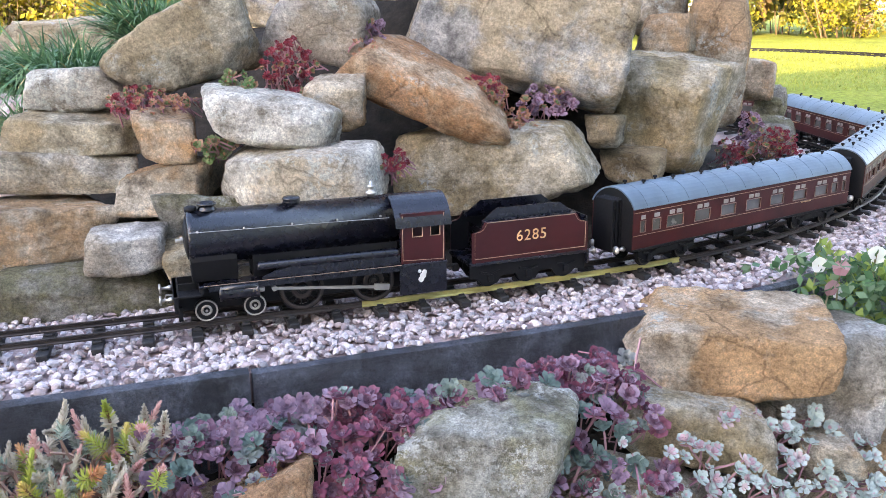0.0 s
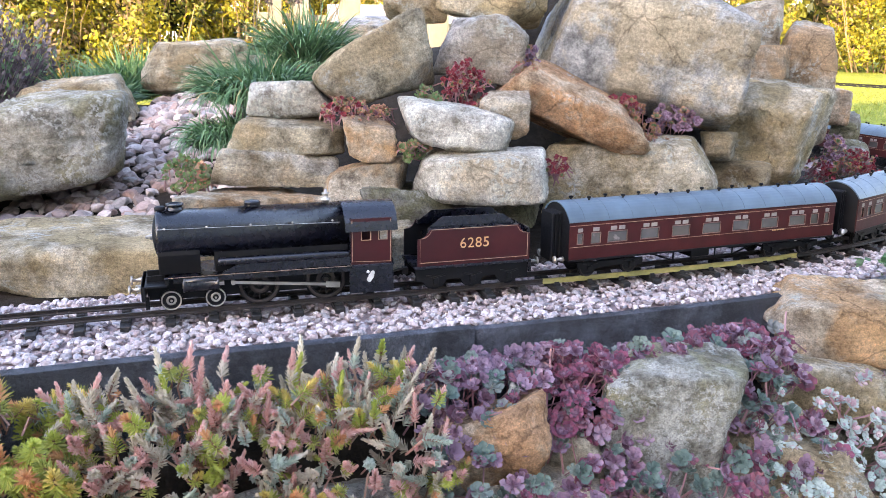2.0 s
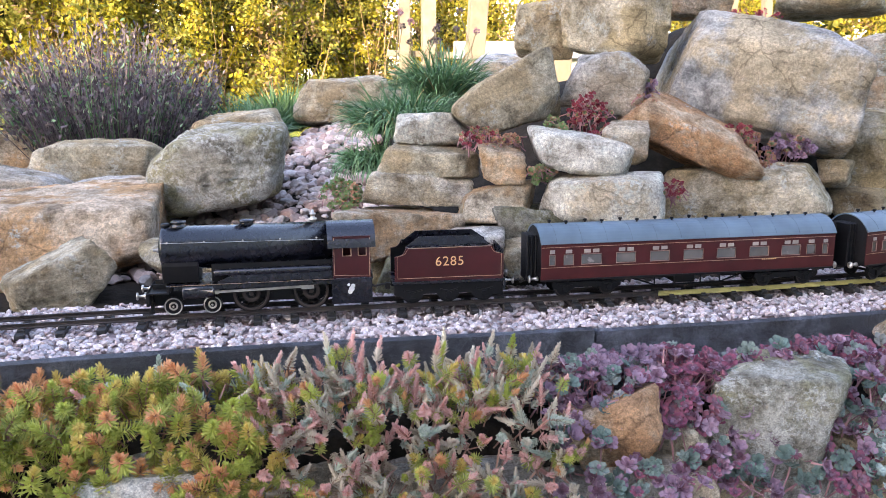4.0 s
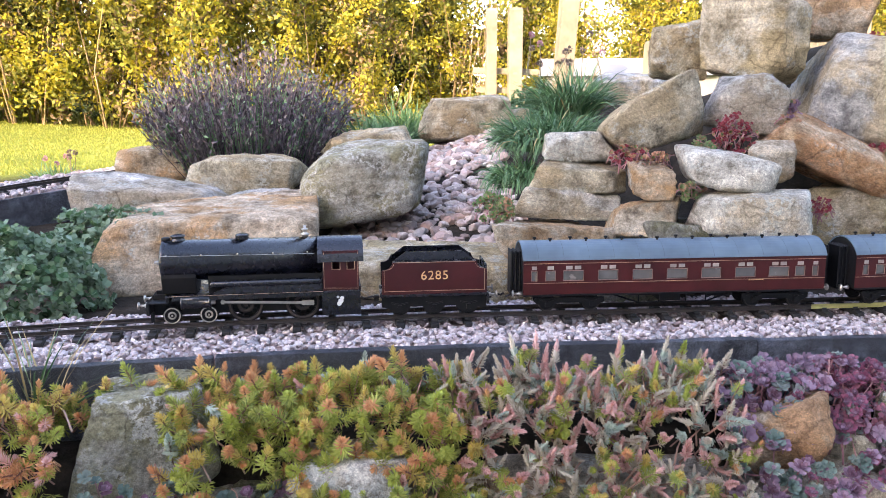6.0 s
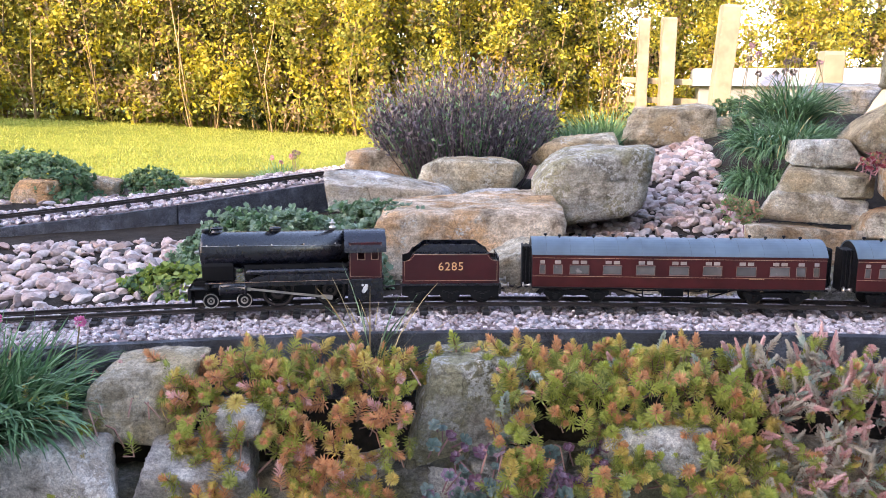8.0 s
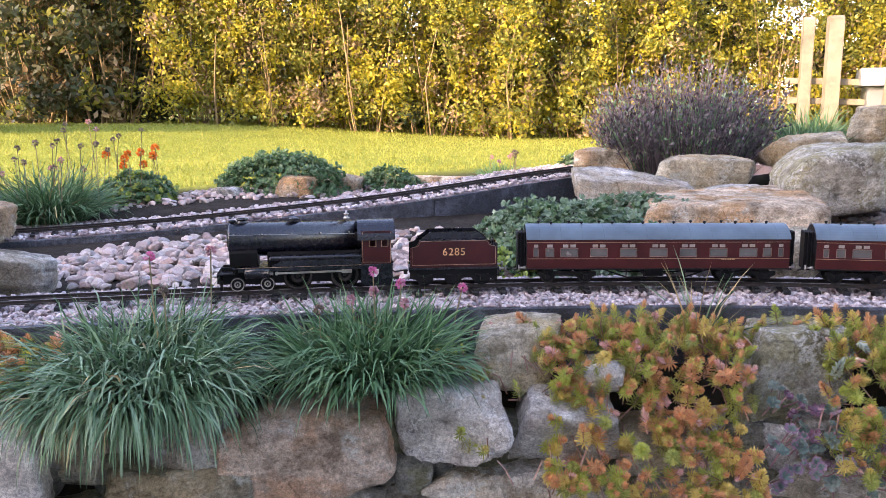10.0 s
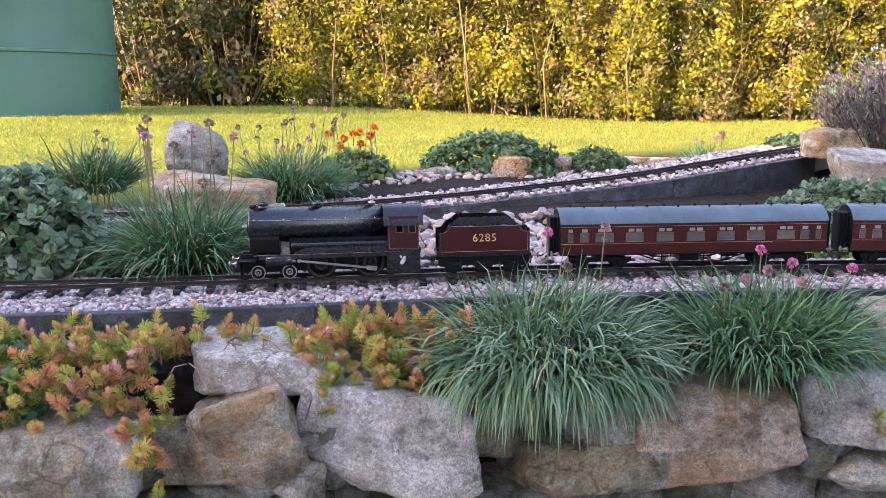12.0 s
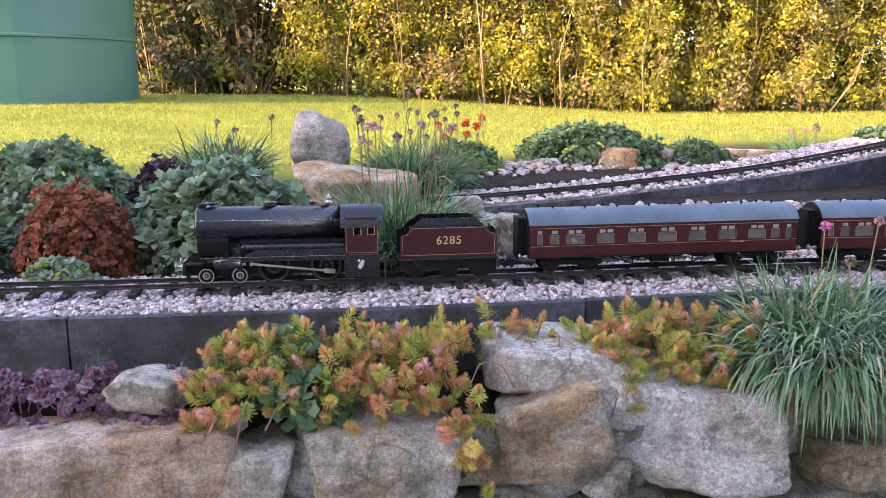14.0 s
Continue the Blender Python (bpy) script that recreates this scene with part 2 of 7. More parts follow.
def ground_mat():
    m, nt, b = node_mat("garden_ground", 0.95, 0.0, 0.15)
    tc = nt.nodes.new("ShaderNodeTexCoord")
    v = tc.outputs["Object"]
    grass = ramp_of(nt, noise_of(nt, v, 2.2, 5), [(0.3, (0.18, 0.21, 0.03)), (0.55, (0.25, 0.28, 0.04)), (0.75, (0.33, 0.33, 0.06))])
    grass = mix_of(nt, grass, ramp_of(nt, noise_of(nt, v, 60, 4), [(0.3, (0.5, 0.5, 0.5)), (0.7, (1.2, 1.2, 1.2))]), 0.8, "MULTIPLY")
    soil = ramp_of(nt, noise_of(nt, v, 35, 6, 0.7), [(0.3, (0.012, 0.009, 0.007)), (0.6, (0.035, 0.027, 0.02)), (0.8, (0.07, 0.057, 0.045))])
    att = nt.nodes.new("ShaderNodeAttribute")
    att.attribute_name = "lawn"
    # unseen pale ground added before the wall to bounce light onto its stones
    bounce_area = nt.nodes.new("ShaderNodeAttribute")
    bounce_area.attribute_name = "path"
    gravel = ramp_of(nt, noise_of(nt, v, 45, 5, 0.7), [(0.3, (0.34, 0.31, 0.28)), (0.7, (0.62, 0.58, 0.54))])
    nt.links.new(mix_of(nt, mix_of(nt, soil, grass, att.outputs["Fac"]), gravel, bounce_area.outputs["Fac"]), b.inputs["Base Color"])
    bump_of(nt, b, noise_of(nt, v, 90, 5, 0.7), 0.008, 0.8)
    return m


# ---- builders ----
class Build:
    """Vertices, faces and material numbers of one mesh."""

    def __init__(self):
        self.v, self.f, self.m = [], [], []

    def add(self, verts, faces, mat=0):
        o = len(self.v)
        self.v.extend(tuple(p) for p in verts)
        self.f.extend(tuple(i + o for i in f) for f in faces)
        self.m.extend([mat] * len(faces))

    def box(self, x0, x1, y0, y1, z0, z1, mat=0, ch=0.0):
        """A box with its upright and lying edges along x chamfered."""
        if ch <= 0:
            v = [(x, y, z) for x in (x0, x1) for y in (y0, y1) for z in (z0, z1)]
            self.add(v, [(0, 1, 3, 2), (4, 6, 7, 5), (0, 4, 5, 1), (2, 3, 7, 6), (0, 2, 6, 4), (1, 5, 7, 3)], mat)
            return
        prof = [(y0 + ch, z0), (y1 - ch, z0), (y1, z0 + ch), (y1, z1 - ch), (y1 - ch, z1), (y0 + ch, z1), (y0, z1 - ch), (y0, z0 + ch)]
        self.prism(prof, x0, x1, mat, ch)

    def prism(self, prof, x0, x1, mat=0, ch=0.0):
        """A profile in y and z drawn along x; ch pulls the end faces in."""
        n = len(prof)
        cy, cz = sum(p[0] for p in prof) / n, sum(p[1] for p in prof) / n
        rings = [(x0, ch), (x0 + ch, 0.0), (x1 - ch, 0.0), (x1, ch)] if ch else [(x0, 0.0), (x1, 0.0)]
        v = []
        for x, c in rings:
            for y, z in prof:
                d = math.hypot(y - cy, z - cz) or 1.0
                k = max(0.0, 1 - c / d)
                v.append((x, cy + (y - cy) * k, cz + (z - cz) * k))
        f = [tuple(range(n))[::-1], tuple(range((len(rings) - 1) * n, len(rings) * n))]
        for r in range(len(rings) - 1):
            f += [(r * n + i, r * n + (i + 1) % n, (r + 1) * n + (i + 1) % n, (r + 1) * n + i) for i in range(n)]
        self.add(v, f, mat)

    def lathe(self, prof, c, axis="z", seg=20, mat=0, caps=True):
        """Turned shape: prof is (radius, along) from end to end."""
        v, f = [], []
        for r, a in prof:
            for k in range(seg):
                t = 2 * math.pi * k / seg
                p = (r * math.cos(t), r * math.sin(t), a)
                p = {"z": p, "x": (a, p[0], p[1]), "y": (p[0], a, p[1])}[axis]
                v.append((c[0] + p[0], c[1] + p[1], c[2] + p[2]))
        n = len(prof)
        for i in range(n - 1):
            f += [(i * seg + k, i * seg + (k + 1) % seg, (i + 1) * seg + (k + 1) % seg, (i + 1) * seg + k) for k in range(seg)]
        if caps:
            f += [tuple(range(seg))[::-1], tuple(range((n - 1) * seg, n * seg))]
        self.add(v, f, mat)

    def tube(self, pts, radii, seg=6, mat=0):
        v, f = [], []
        pts = [Vector(p) for p in pts]
        for i, p in enumerate(pts):
            d = (pts[min(i + 1, len(pts) - 1)] - pts[max(i - 1, 0)]).normalized()
            a = d.orthogonal().normalized()
            b = d.cross(a)
            r = radii[i] if isinstance(radii, (list, tuple)) else radii
            v += [p + a * (r * math.cos(2 * math.pi * k / seg)) + b * (r * math.sin(2 * math.pi * k / seg)) for k in range(seg)]
        for i in range(len(pts) - 1):
            f += [(i * seg + k, i * seg + (k + 1) % seg, (i + 1) * seg + (k + 1) % seg, (i + 1) * seg + k) for k in range(seg)]
        f += [tuple(range(seg))[::-1], tuple(range((len(pts) - 1) * seg, len(pts) * seg))]
        self.add(v, f, mat)

    def mesh(self, name, mats, smooth=False):
        me = bpy.data.meshes.new(name)
        me.from_pydata(self.v, [], self.f)
        for m in mats if isinstance(mats, (list, tuple)) else [mats]:
            me.materials.append(m)
        if len(me.materials) > 1:
            me.polygons.foreach_set("material_index", self.m)
        if smooth:
            me.polygons.foreach_set("use_smooth", [True] * len(me.polygons))
        me.update()
        return me


def part(name, b, mats, parent, label="", smooth=False, at=None):
    ob = new(name, b.mesh(name, mats, smooth) if isinstance(b, Build) else b)
    ob.parent = parent
    if at is not None:
        ob.matrix_basis = at
    if label:
        ob["label"] = label
    return ob


def thing(name, label, category, m=None, group="", kind=""):
    ob = new(name)
    ob.empty_display_size = 0.02
    if m is not None:
        ob.matrix_basis = m
    return tagged(ob, label, category, group, kind)


# ---- the line of the railway ----
def spline(points, n):
    p = [Vector(q) for q in points]
    p = [2 * p[0] - p[1]] + p + [2 * p[-1] - p[-2]]
    out = []
    for i in range(1, len(p) - 2):
        a, b, c, d = p[i - 1:i + 3]
        out += [0.5 * (2 * b + (c - a) * u + (2 * a - 5 * b + 4 * c - d) * u * u + (3 * b - 3 * c + d - a) * u ** 3) for u in (k / n for k in range(n))]
    return np.array([tuple(q) for q in out] + [tuple(p[-2])])


class Line:
    def __init__(self, points, n=40):
        self.c = spline(points, n)
        self.s = np.concatenate([[0], np.cumsum(np.linalg.norm(np.diff(self.c, axis=0), axis=1))])
        t = np.gradient(self.c, axis=0)
        t[:, 2] = 0
        self.t = t / np.linalg.norm(t, axis=1)[:, None]
        self.n = np.stack([self.t[:, 1], -self.t[:, 0], 0 * self.t[:, 0]], axis=1)

    def at(self, s, side=0.0, up=0.0):
        p = np.array([np.interp(s, self.s, self.c[:, k]) for k in range(3)])
        n = np.array([np.interp(s, self.s, self.n[:, k]) for k in range(3)])
        return Vector(p + n * side + (0, 0, up))

    def yaw(self, s):
        return math.atan2(np.interp(s, self.s, self.t[:, 1]), np.interp(s, self.s, self.t[:, 0]))

    def off(self, pts):
        """Signed distance from the line to the near side, for an array of x, y."""
        out = np.empty(len(pts))
        for i in range(0, len(pts), 4000):
            d = pts[i:i + 4000, None, :] - self.c[None, ::4, :2]
            k = np.argmin((d ** 2).sum(2), axis=1)
            q = d[np.arange(len(k)), k]
            out[i:i + 4000] = np.sign((q * self.n[::4][k, :2]).sum(1)) * np.sqrt((q ** 2).sum(1))
        return out


GAUGE, RAIL_Z, HALF = 0.0335, 0.0185, 0.0168
# the near rail of the main line; the line's middle lies HALF behind it
MAIN = Line([(-4.6, -2.42, 0), (-3.1, -1.25, 0), (-2.75, -0.975, 0), (-2.395, -0.69, 0), (-2.02, -0.385, 0), (-1.65, -0.055, 0), (-1.30, 0.225, 0),
             (-0.95, 0.445, 0), (-0.6, 0.595, 0), (-0.25, 0.715, 0), (0.067, 0.828, 0), (0.30, 0.934, 0), (0.50, 1.078, 0), (0.686, 1.28, 0),
             (0.80, 1.52, 0), (0.80, 1.80, 0), (0.68, 2.05, 0), (0.42, 2.27, 0.01)])
S0 = float(MAIN.s[40])  # stretch before the mark from which distances along the line are told
BACK = Line([(0.42, 2.27, 0.01), (0.0, 2.42, 0.03), (-0.5, 2.47, 0.05), (-1.0, 2.36, 0.07), (-1.38, 2.07, 0.088), (-1.55, 1.68, 0.09), (-1.60, 1.40, 0.087),
             (-1.67, 1.19, 0.078), (-1.83, 0.90, 0.052), (-2.02, 0.675, 0.03), (-2.2, 0.50, 0.012), (-2.42, 0.27, 0.0), (-2.7, -0.05, 0.0), (-3.0, -0.45, 0.0), (-3.5, -1.1, 0.0)])


# ---- ground ----
def step(a, b, x):
    u = np.clip((x - a) / (b - a), 0, 1)
    return u * u * (3 - 2 * u)


def ground_z(x, y, off):
    z = -0.012 + 0 * x
    z = z + 0.27 * np.exp(-(((x + 0.35) / np.where(x > -0.35, 0.42, 0.72)) ** 2 + ((y - 1.78) / 0.5) ** 2))
    z = z + 0.33 * np.exp(-(((x - 0.10) / 0.27) ** 2 + ((y - 1.52) / 0.24) ** 2))
    back = BACK_Z(x, y)
    z = np.maximum(z, back)
    z = z + 0.05 * step(1.0, 2.4, -x) * step(0.2, 0.9, y) * step(2.6, 2.2, y)
    lawn = 0.02 + 0.125 * step(3.6, 6.2, -x) - 0.03 * step(3.0, 6.0, y)
    far = np.maximum(step(2.55, 3.1, y + 0.0 * x), step(2.6, 3.3, -x + 0.45 * y - 0.2))
    z = z * (1 - far) + lawn * far
    z = np.minimum(z, back_cap(x, y))
    front = step(0.060, 0.090, off) * -0.07 + step(0.165, 0.250, off) * -0.50
    near = off > 0.06
    return np.where(near, front - 0.012, z), np.where(near, step(0.8, 1.2, off), far)


def back_cap(x, y):
    """The ground stays below the ballast beside the return line."""
    pts = np.stack([x, y], axis=1)
    out = np.full(len(pts), 9.0)
    for i in range(0, len(pts), 4000):
        d = ((pts[i:i + 4000, None, :] - BACK.c[None, ::6, :2]) ** 2).sum(2)
        k = np.argmin(d, axis=1)
        out[i:i + 4000] = np.where(d[np.arange(len(k)), k] < 0.17 ** 2, BACK.c[::6][k, 2] - 0.012, 9.0)
    return out


def BACK_Z(x, y):
    pts = np.stack([x, y], axis=1)
    out = np.full(len(pts), -1.0)
    for i in range(0, len(pts), 4000):
        d = ((pts[i:i + 4000, None, :] - BACK.c[None, ::6, :2]) ** 2).sum(2)
        k = np.argmin(d, axis=1)
        dist = np.sqrt(d[np.arange(len(k)), k])
        out[i:i + 4000] = np.where(dist < 0.03, BACK.c[::6][k, 2] - 0.014, -1.0)
    return out


def make_ground():
    gx = np.concatenate([[-60, -40, -25, -17, -12, -9.5], np.arange(-8, -3.3, 0.16), np.arange(-3.3, 1.3, 0.028), np.arange(1.3, 4, 0.16), [5, 7, 10, 15, 25, 40, 60]])
    gy = np.concatenate([[-40, -25, -15, -9, -6, -4, -3], np.arange(-2.4, 2.7, 0.028), np.arange(2.7, 9, 0.16), [10, 12, 15, 20, 30, 45, 70]])
    X, Y = np.meshgrid(gx, gy)
    x, y = X.ravel(), Y.ravel()
    off = MAIN.off(np.stack([x, y], axis=1))
    off = np.where((y > 1.7) | (x > 1.0), -1.0, off)
    off = np.where((x > 0.9) & (y < 1.7), 0.5, off)
    z, lawn = ground_z(x, y, off)
    lawn = np.maximum(lawn, step(1.0, 1.3, x) * step(1.2, 1.6, y))
    # reach of the added light-bouncing ground, out of view
    path = step(0.30, 0.36, off) * step(4.6, 4.2, off) * (off > 0.3)
    lawn = lawn * (1 - path)
    z = z + 0.004 * np.array([noise.noise((a * 9, b * 9, 0)) for a, b in zip(x, y)])
    nx, ny = len(gx), len(gy)
    i = (np.arange(ny - 1)[:, None] * nx + np.arange(nx - 1)[None, :]).ravel()
    me = bpy.data.meshes.new("ground")
    me.from_pydata(np.stack([x, y, z], axis=1).tolist(), [], np.stack([i, i + 1, i + nx + 1, i + nx], axis=1).tolist())
    att = me.attributes.new("lawn", "FLOAT", "POINT")
    att.data.foreach_set("value", lawn.astype(np.float32))
    att = me.attributes.new("path", "FLOAT", "POINT")
    att.data.foreach_set("value", path.astype(np.float32))
    me.materials.append(ground_mat())
    me.polygons.foreach_set("use_smooth", [True] * len(me.polygons))
    return tagged(new("ground", me), "dark garden soil beside a sunlit lawn, with unseen pale ground added to bounce light", "ground", kind="structure")


def z_at(x, y):
    x, y = np.atleast_1d(np.float64(x)), np.atleast_1d(np.float64(y))
    off = MAIN.off(np.stack([x, y], axis=1))
    off = np.where((y > 1.7) | (x > 1.0), -1.0, off)
    return ground_z(x, y, off)[0]


make_ground()


# ---- stones ----
def ico(sub):
    bm = bmesh.new()
    bmesh.ops.create_icosphere(bm, subdivisions=sub, radius=1.0)
    v = np.array([tuple(p.co) for p in bm.verts])
    f = [tuple(p.index for p in q.verts) for q in bm.faces]
    bm.free()
    return v / np.linalg.norm(v, axis=1)[:, None], f


ICO = {k: ico(k) for k in (1, 2, 3, 4, 5, 6)}


def stone_mesh(name, w, d, h, seed, sub=None, square=9.0, facets=9, rough=1.0, taper=0.0, flat_top=False):
    """A quarried stone: six uneven split faces and several broken corners, edges worn, then roughened."""
    rng = np.random.RandomState(seed)
    v, f = ICO[sub or (4 if max(w, h) < 0.105 else 5)]
    planes = []
    for axis in range(3):
        for sg in (-1, 1):
            n = rng.normal(0, 0.15, 3)
            n[axis] = sg
            planes.append((n / np.linalg.norm(n), 1.0))
    for k in range(facets):
        n = rng.choice((-1, 1), 3) * rng.uniform(0.1, 1.0, 3)
        if k % 3 == 0:
            n[rng.randint(3)] *= 0.1
        n /= np.linalg.norm(n)
        planes.append((n, np.abs(n).sum() * rng.uniform(0.70, 0.90)))
    hard = 2.6 * square
    r = sum(np.maximum(v @ n / o, 0.0) ** hard for n, o in planes) ** (-1 / hard)
    p = v * r[:, None]
    lo, hi = p.min(0), p.max(0)
    p = (p - (lo + hi) / 2) / ((hi - lo) / 2)
    p[:, 2] *= 1 + taper * p[:, 0]
    if flat_top:
        p[:, 2] = np.minimum(p[:, 2], 0.75) / 0.75
    size = np.array((w, d, h)) / 2
    q = p * size
    sc = 1.0 / (0.5 * (w + h))
    o = rng.uniform(0, 50, 3)
    amp = 0.022 * min(w, h, 0.12) * rough
    out = []
    for a, b in zip(q, v):
        c = Vector(a * sc * 2.2 + o)
        e = noise.noise(c) * 1.6 + noise.noise(c * 2.7) * 1.3 - abs(noise.noise(c * 3.9)) * 1.7 + noise.noise(c * 9) * 0.8 + noise.noise(c * 19) * 0.6
        bed = a[2] * sc * 7 + noise.noise(c * 0.8) * 1.5
        e += 2.0 * (abs((bed % 1.0) - 0.5) * 2) ** 5 * noise.noise(c * 1.7 + Vector((9, 3, math.floor(bed))))
        out.append(tuple(a + b * (amp * e)))
    me = bpy.data.meshes.new(name)
    me.from_pydata(out, [], f)
    me.polygons.foreach_set("use_smooth", [True] * len(me.polygons))
    return me


STONE_COUNT = [100]


def stone(name, category, where, x, y, z, w, d, h, rz, tilt, col, group, **kw):
    STONE_COUNT[0] += 1
    me = stone_mesh(name, w, d, h, STONE_COUNT[0], **kw)
    me.materials.append(ROCK[col])
    ob = new(name, me)
    ob.matrix_basis = pose(x, y, z, 0, 0, rz) @ pose(0, 0, 0, 0, tilt, 0)
    size = "large " if max(w, h) > 0.2 else "small " if max(w, h) < 0.07 else ""
    return tagged(ob, size + ROCK_WORDS[col] + " " + where, category, group)


def rockery(x, y, z, w, d, h, rz, tilt, col, **kw):
    return stone("rock", "rock", "stacked in the rockery", x, y, z, w * 1.01, d * 1.45, h * 1.01, rz, tilt, col, "rockery stones", **kw)


def boulder(x, y, z, w, d, h, rz, tilt, col, **kw):
    return stone("boulder", "rock", "lying in the garden bed", x, y, z, w * 1.05, d * 1.2, h * 1.1, rz, tilt, col, "garden boulders", **kw)


def wall_stone(x, y, z, w, d, h, rz, tilt, col, **kw):
    kw.setdefault("facets", 6)
    return stone("wall_stone", "stone", "in the dry stone retaining wall", x, y, z, w * 1.10, d * 1.25, h * 1.08, rz, tilt, col, "retaining wall stones", **kw)


# --- rockery
rockery(-0.427, 0.919, 0.125, 0.164, 0.064, 0.052, 13, 3, "pale")
rockery(-0.413, 0.939, 0.166, 0.150, 0.073, 0.058, 12, 2, "olive")
rockery(-0.407, 0.961, 0.213, 0.122, 0.063, 0.051, 11, 4, "pale")
rockery(-0.301, 1.014, 0.250, 0.178, 0.130, 0.096, 6, -24, "olive", taper=0.12)
rockery(-0.298, 0.897, 0.168, 0.068, 0.053, 0.060, 6, -3, "buff", facets=3, square=14.0)
rockery(-0.302, 0.899, 0.111, 0.116, 0.080, 0.065, 7, 0, "tan")
rockery(-0.191, 0.915, 0.179, 0.155, 0.078, 0.063, 1, 8, "pale", facets=12, square=6.0)
rockery(-0.155, 0.902, 0.121, 0.180, 0.089, 0.071, -1, -3, "pale", facets=12, square=6.0)
rockery(-0.122, 0.970, 0.194, 0.071, 0.055, 0.069, -3, 10, "tan")
rockery(-0.020, 1.067, 0.190, 0.235, 0.140, 0.092, -7, 24, "rust", taper=-0.15)
rockery(-0.152, 1.084, 0.275, 0.140, 0.109, 0.099, -1, 0, "grey")
rockery(0.098, 1.242, 0.278, 0.350, 0.230, 0.215, -10, 15, "blue", sub=6)
rockery(0.070, 1.052, 0.106, 0.248, 0.129, 0.104, -12, -6, "sand")
rockery(0.331, 1.239, 0.142, 0.168, 0.131, 0.178, -20, 10, "sand")
rockery(0.341, 1.336, 0.251, 0.099, 0.077, 0.071, -19, 0, "tan")
rockery(0.441, 1.399, 0.212, 0.110, 0.086, 0.232, -22, 3, "tan")
rockery(0.593, 1.595, 0.163, 0.060, 0.047, 0.080, -24, 0, "buff")
rockery(0.623, 1.607, 0.102, 0.061, 0.047, 0.099, -24, 0, "dark")
rockery(0.343, 1.402, 0.309, 0.108, 0.084, 0.118, -16, 0, "tan")
rockery(-0.137, 1.221, 0.385, 0.180, 0.140, 0.150, -2, 2, "sand")
rockery(-0.255, 1.286, 0.377, 0.114, 0.088, 0.120, -4, 8, "olive")
rockery(0.024, 1.359, 0.433, 0.139, 0.108, 0.093, -7, 0, "tan")
rockery(0.290, 1.498, 0.450, 0.205, 0.151, 0.122, -15, 5, "olive")
rockery(0.219, 1.135, 0.134, 0.057, 0.044, 0.047, -17, 0, "olive")
rockery(0.267, 1.164, 0.081, 0.091, 0.067, 0.054, -18, 0, "olive")
rockery(-0.451, 0.874, 0.069, 0.191, 0.112, 0.090, 22, -3, "tan")
rockery(-0.322, 0.808, 0.064, 0.080, 0.045, 0.050, 17, 4, "grey")
rockery(-0.375, 0.828, 0.014, 0.190, 0.078, 0.063, 20, 5, "dark")
rockery(-0.262, 0.822, 0.046, 0.056, 0.040, 0.056, 18, 0, "olive")
rockery(-0.255, 0.880, 0.070, 0.130, 0.060, 0.090, 12, 0, "dark")
rockery(-0.223, 0.942, 0.076, 0.310, 0.067, 0.054, 2, 0, "dark")
rockery(0.612, 1.549, 0.049, 0.081, 0.063, 0.099, -22, 0, "dark")
# --- garden boulders
boulder(-0.374, 1.785, 0.305, 0.216, 0.100, 0.080, -0, 4, "blue")
boulder(-0.770, 1.709, 0.222, 0.235, 0.137, 0.118, 11, -5, "olive")
boulder(-0.664, 1.759, 0.211, 0.111, 0.086, 0.080, 7, 0, "olive")
boulder(-0.850, 1.190, 0.118, 0.245, 0.220, 0.148, 16, -6, "lichen", sub=6, square=4.5, facets=12)
boulder(-0.961, 1.498, 0.165, 0.238, 0.108, 0.087, 17, -3, "olive")
boulder(-1.153, 1.263, 0.117, 0.253, 0.109, 0.088, 24, 3, "olive")
boulder(-1.257, 1.057, 0.093, 0.297, 0.105, 0.084, 30, 3, "grey")
boulder(-1.048, 1.120, 0.080, 0.143, 0.062, 0.050, 23, 0, "grey")
boulder(-1.457, 1.384, 0.129, 0.176, 0.097, 0.078, 30, 0, "tan")
boulder(-1.040, 0.900, 0.047, 0.375, 0.300, 0.105, 26, -2, "buff", flat_top=True, sub=6)
boulder(-0.640, 0.850, 0.010, 0.340, 0.170, 0.075, 12, 2, "sand", flat_top=True)
boulder(-0.872, 0.697, 0.024, 0.138, 0.096, 0.077, 34, -15, "olive")
boulder(-2.239, 0.999, 0.050, 0.136, 0.099, 0.080, 21, 5, "buff")
boulder(-2.208, 1.148, 0.055, 0.143, 0.093, 0.075, 19, 5, "tan")
boulder(-1.992, 1.366, 0.038, 0.274, 0.094, 0.076, 13, 3, "tan")
boulder(-2.738, 0.283, 0.130, 0.140, 0.110, 0.150, 41, 0, "grey", square=2.0)
boulder(-2.513, 0.133, 0.045, 0.270, 0.140, 0.105, 39, 2, "tan")
boulder(-2.406, 0.891, 0.033, 0.092, 0.069, 0.055, 26, 0, "grey")
boulder(-2.099, -0.072, 0.070, 0.060, 0.041, 0.033, 31, 0, "grey")
boulder(-2.018, -0.111, 0.035, 0.061, 0.048, 0.066, 29, 5, "grey")
boulder(-1.944, -0.089, 0.033, 0.174, 0.084, 0.068, 53, 6, "grey")
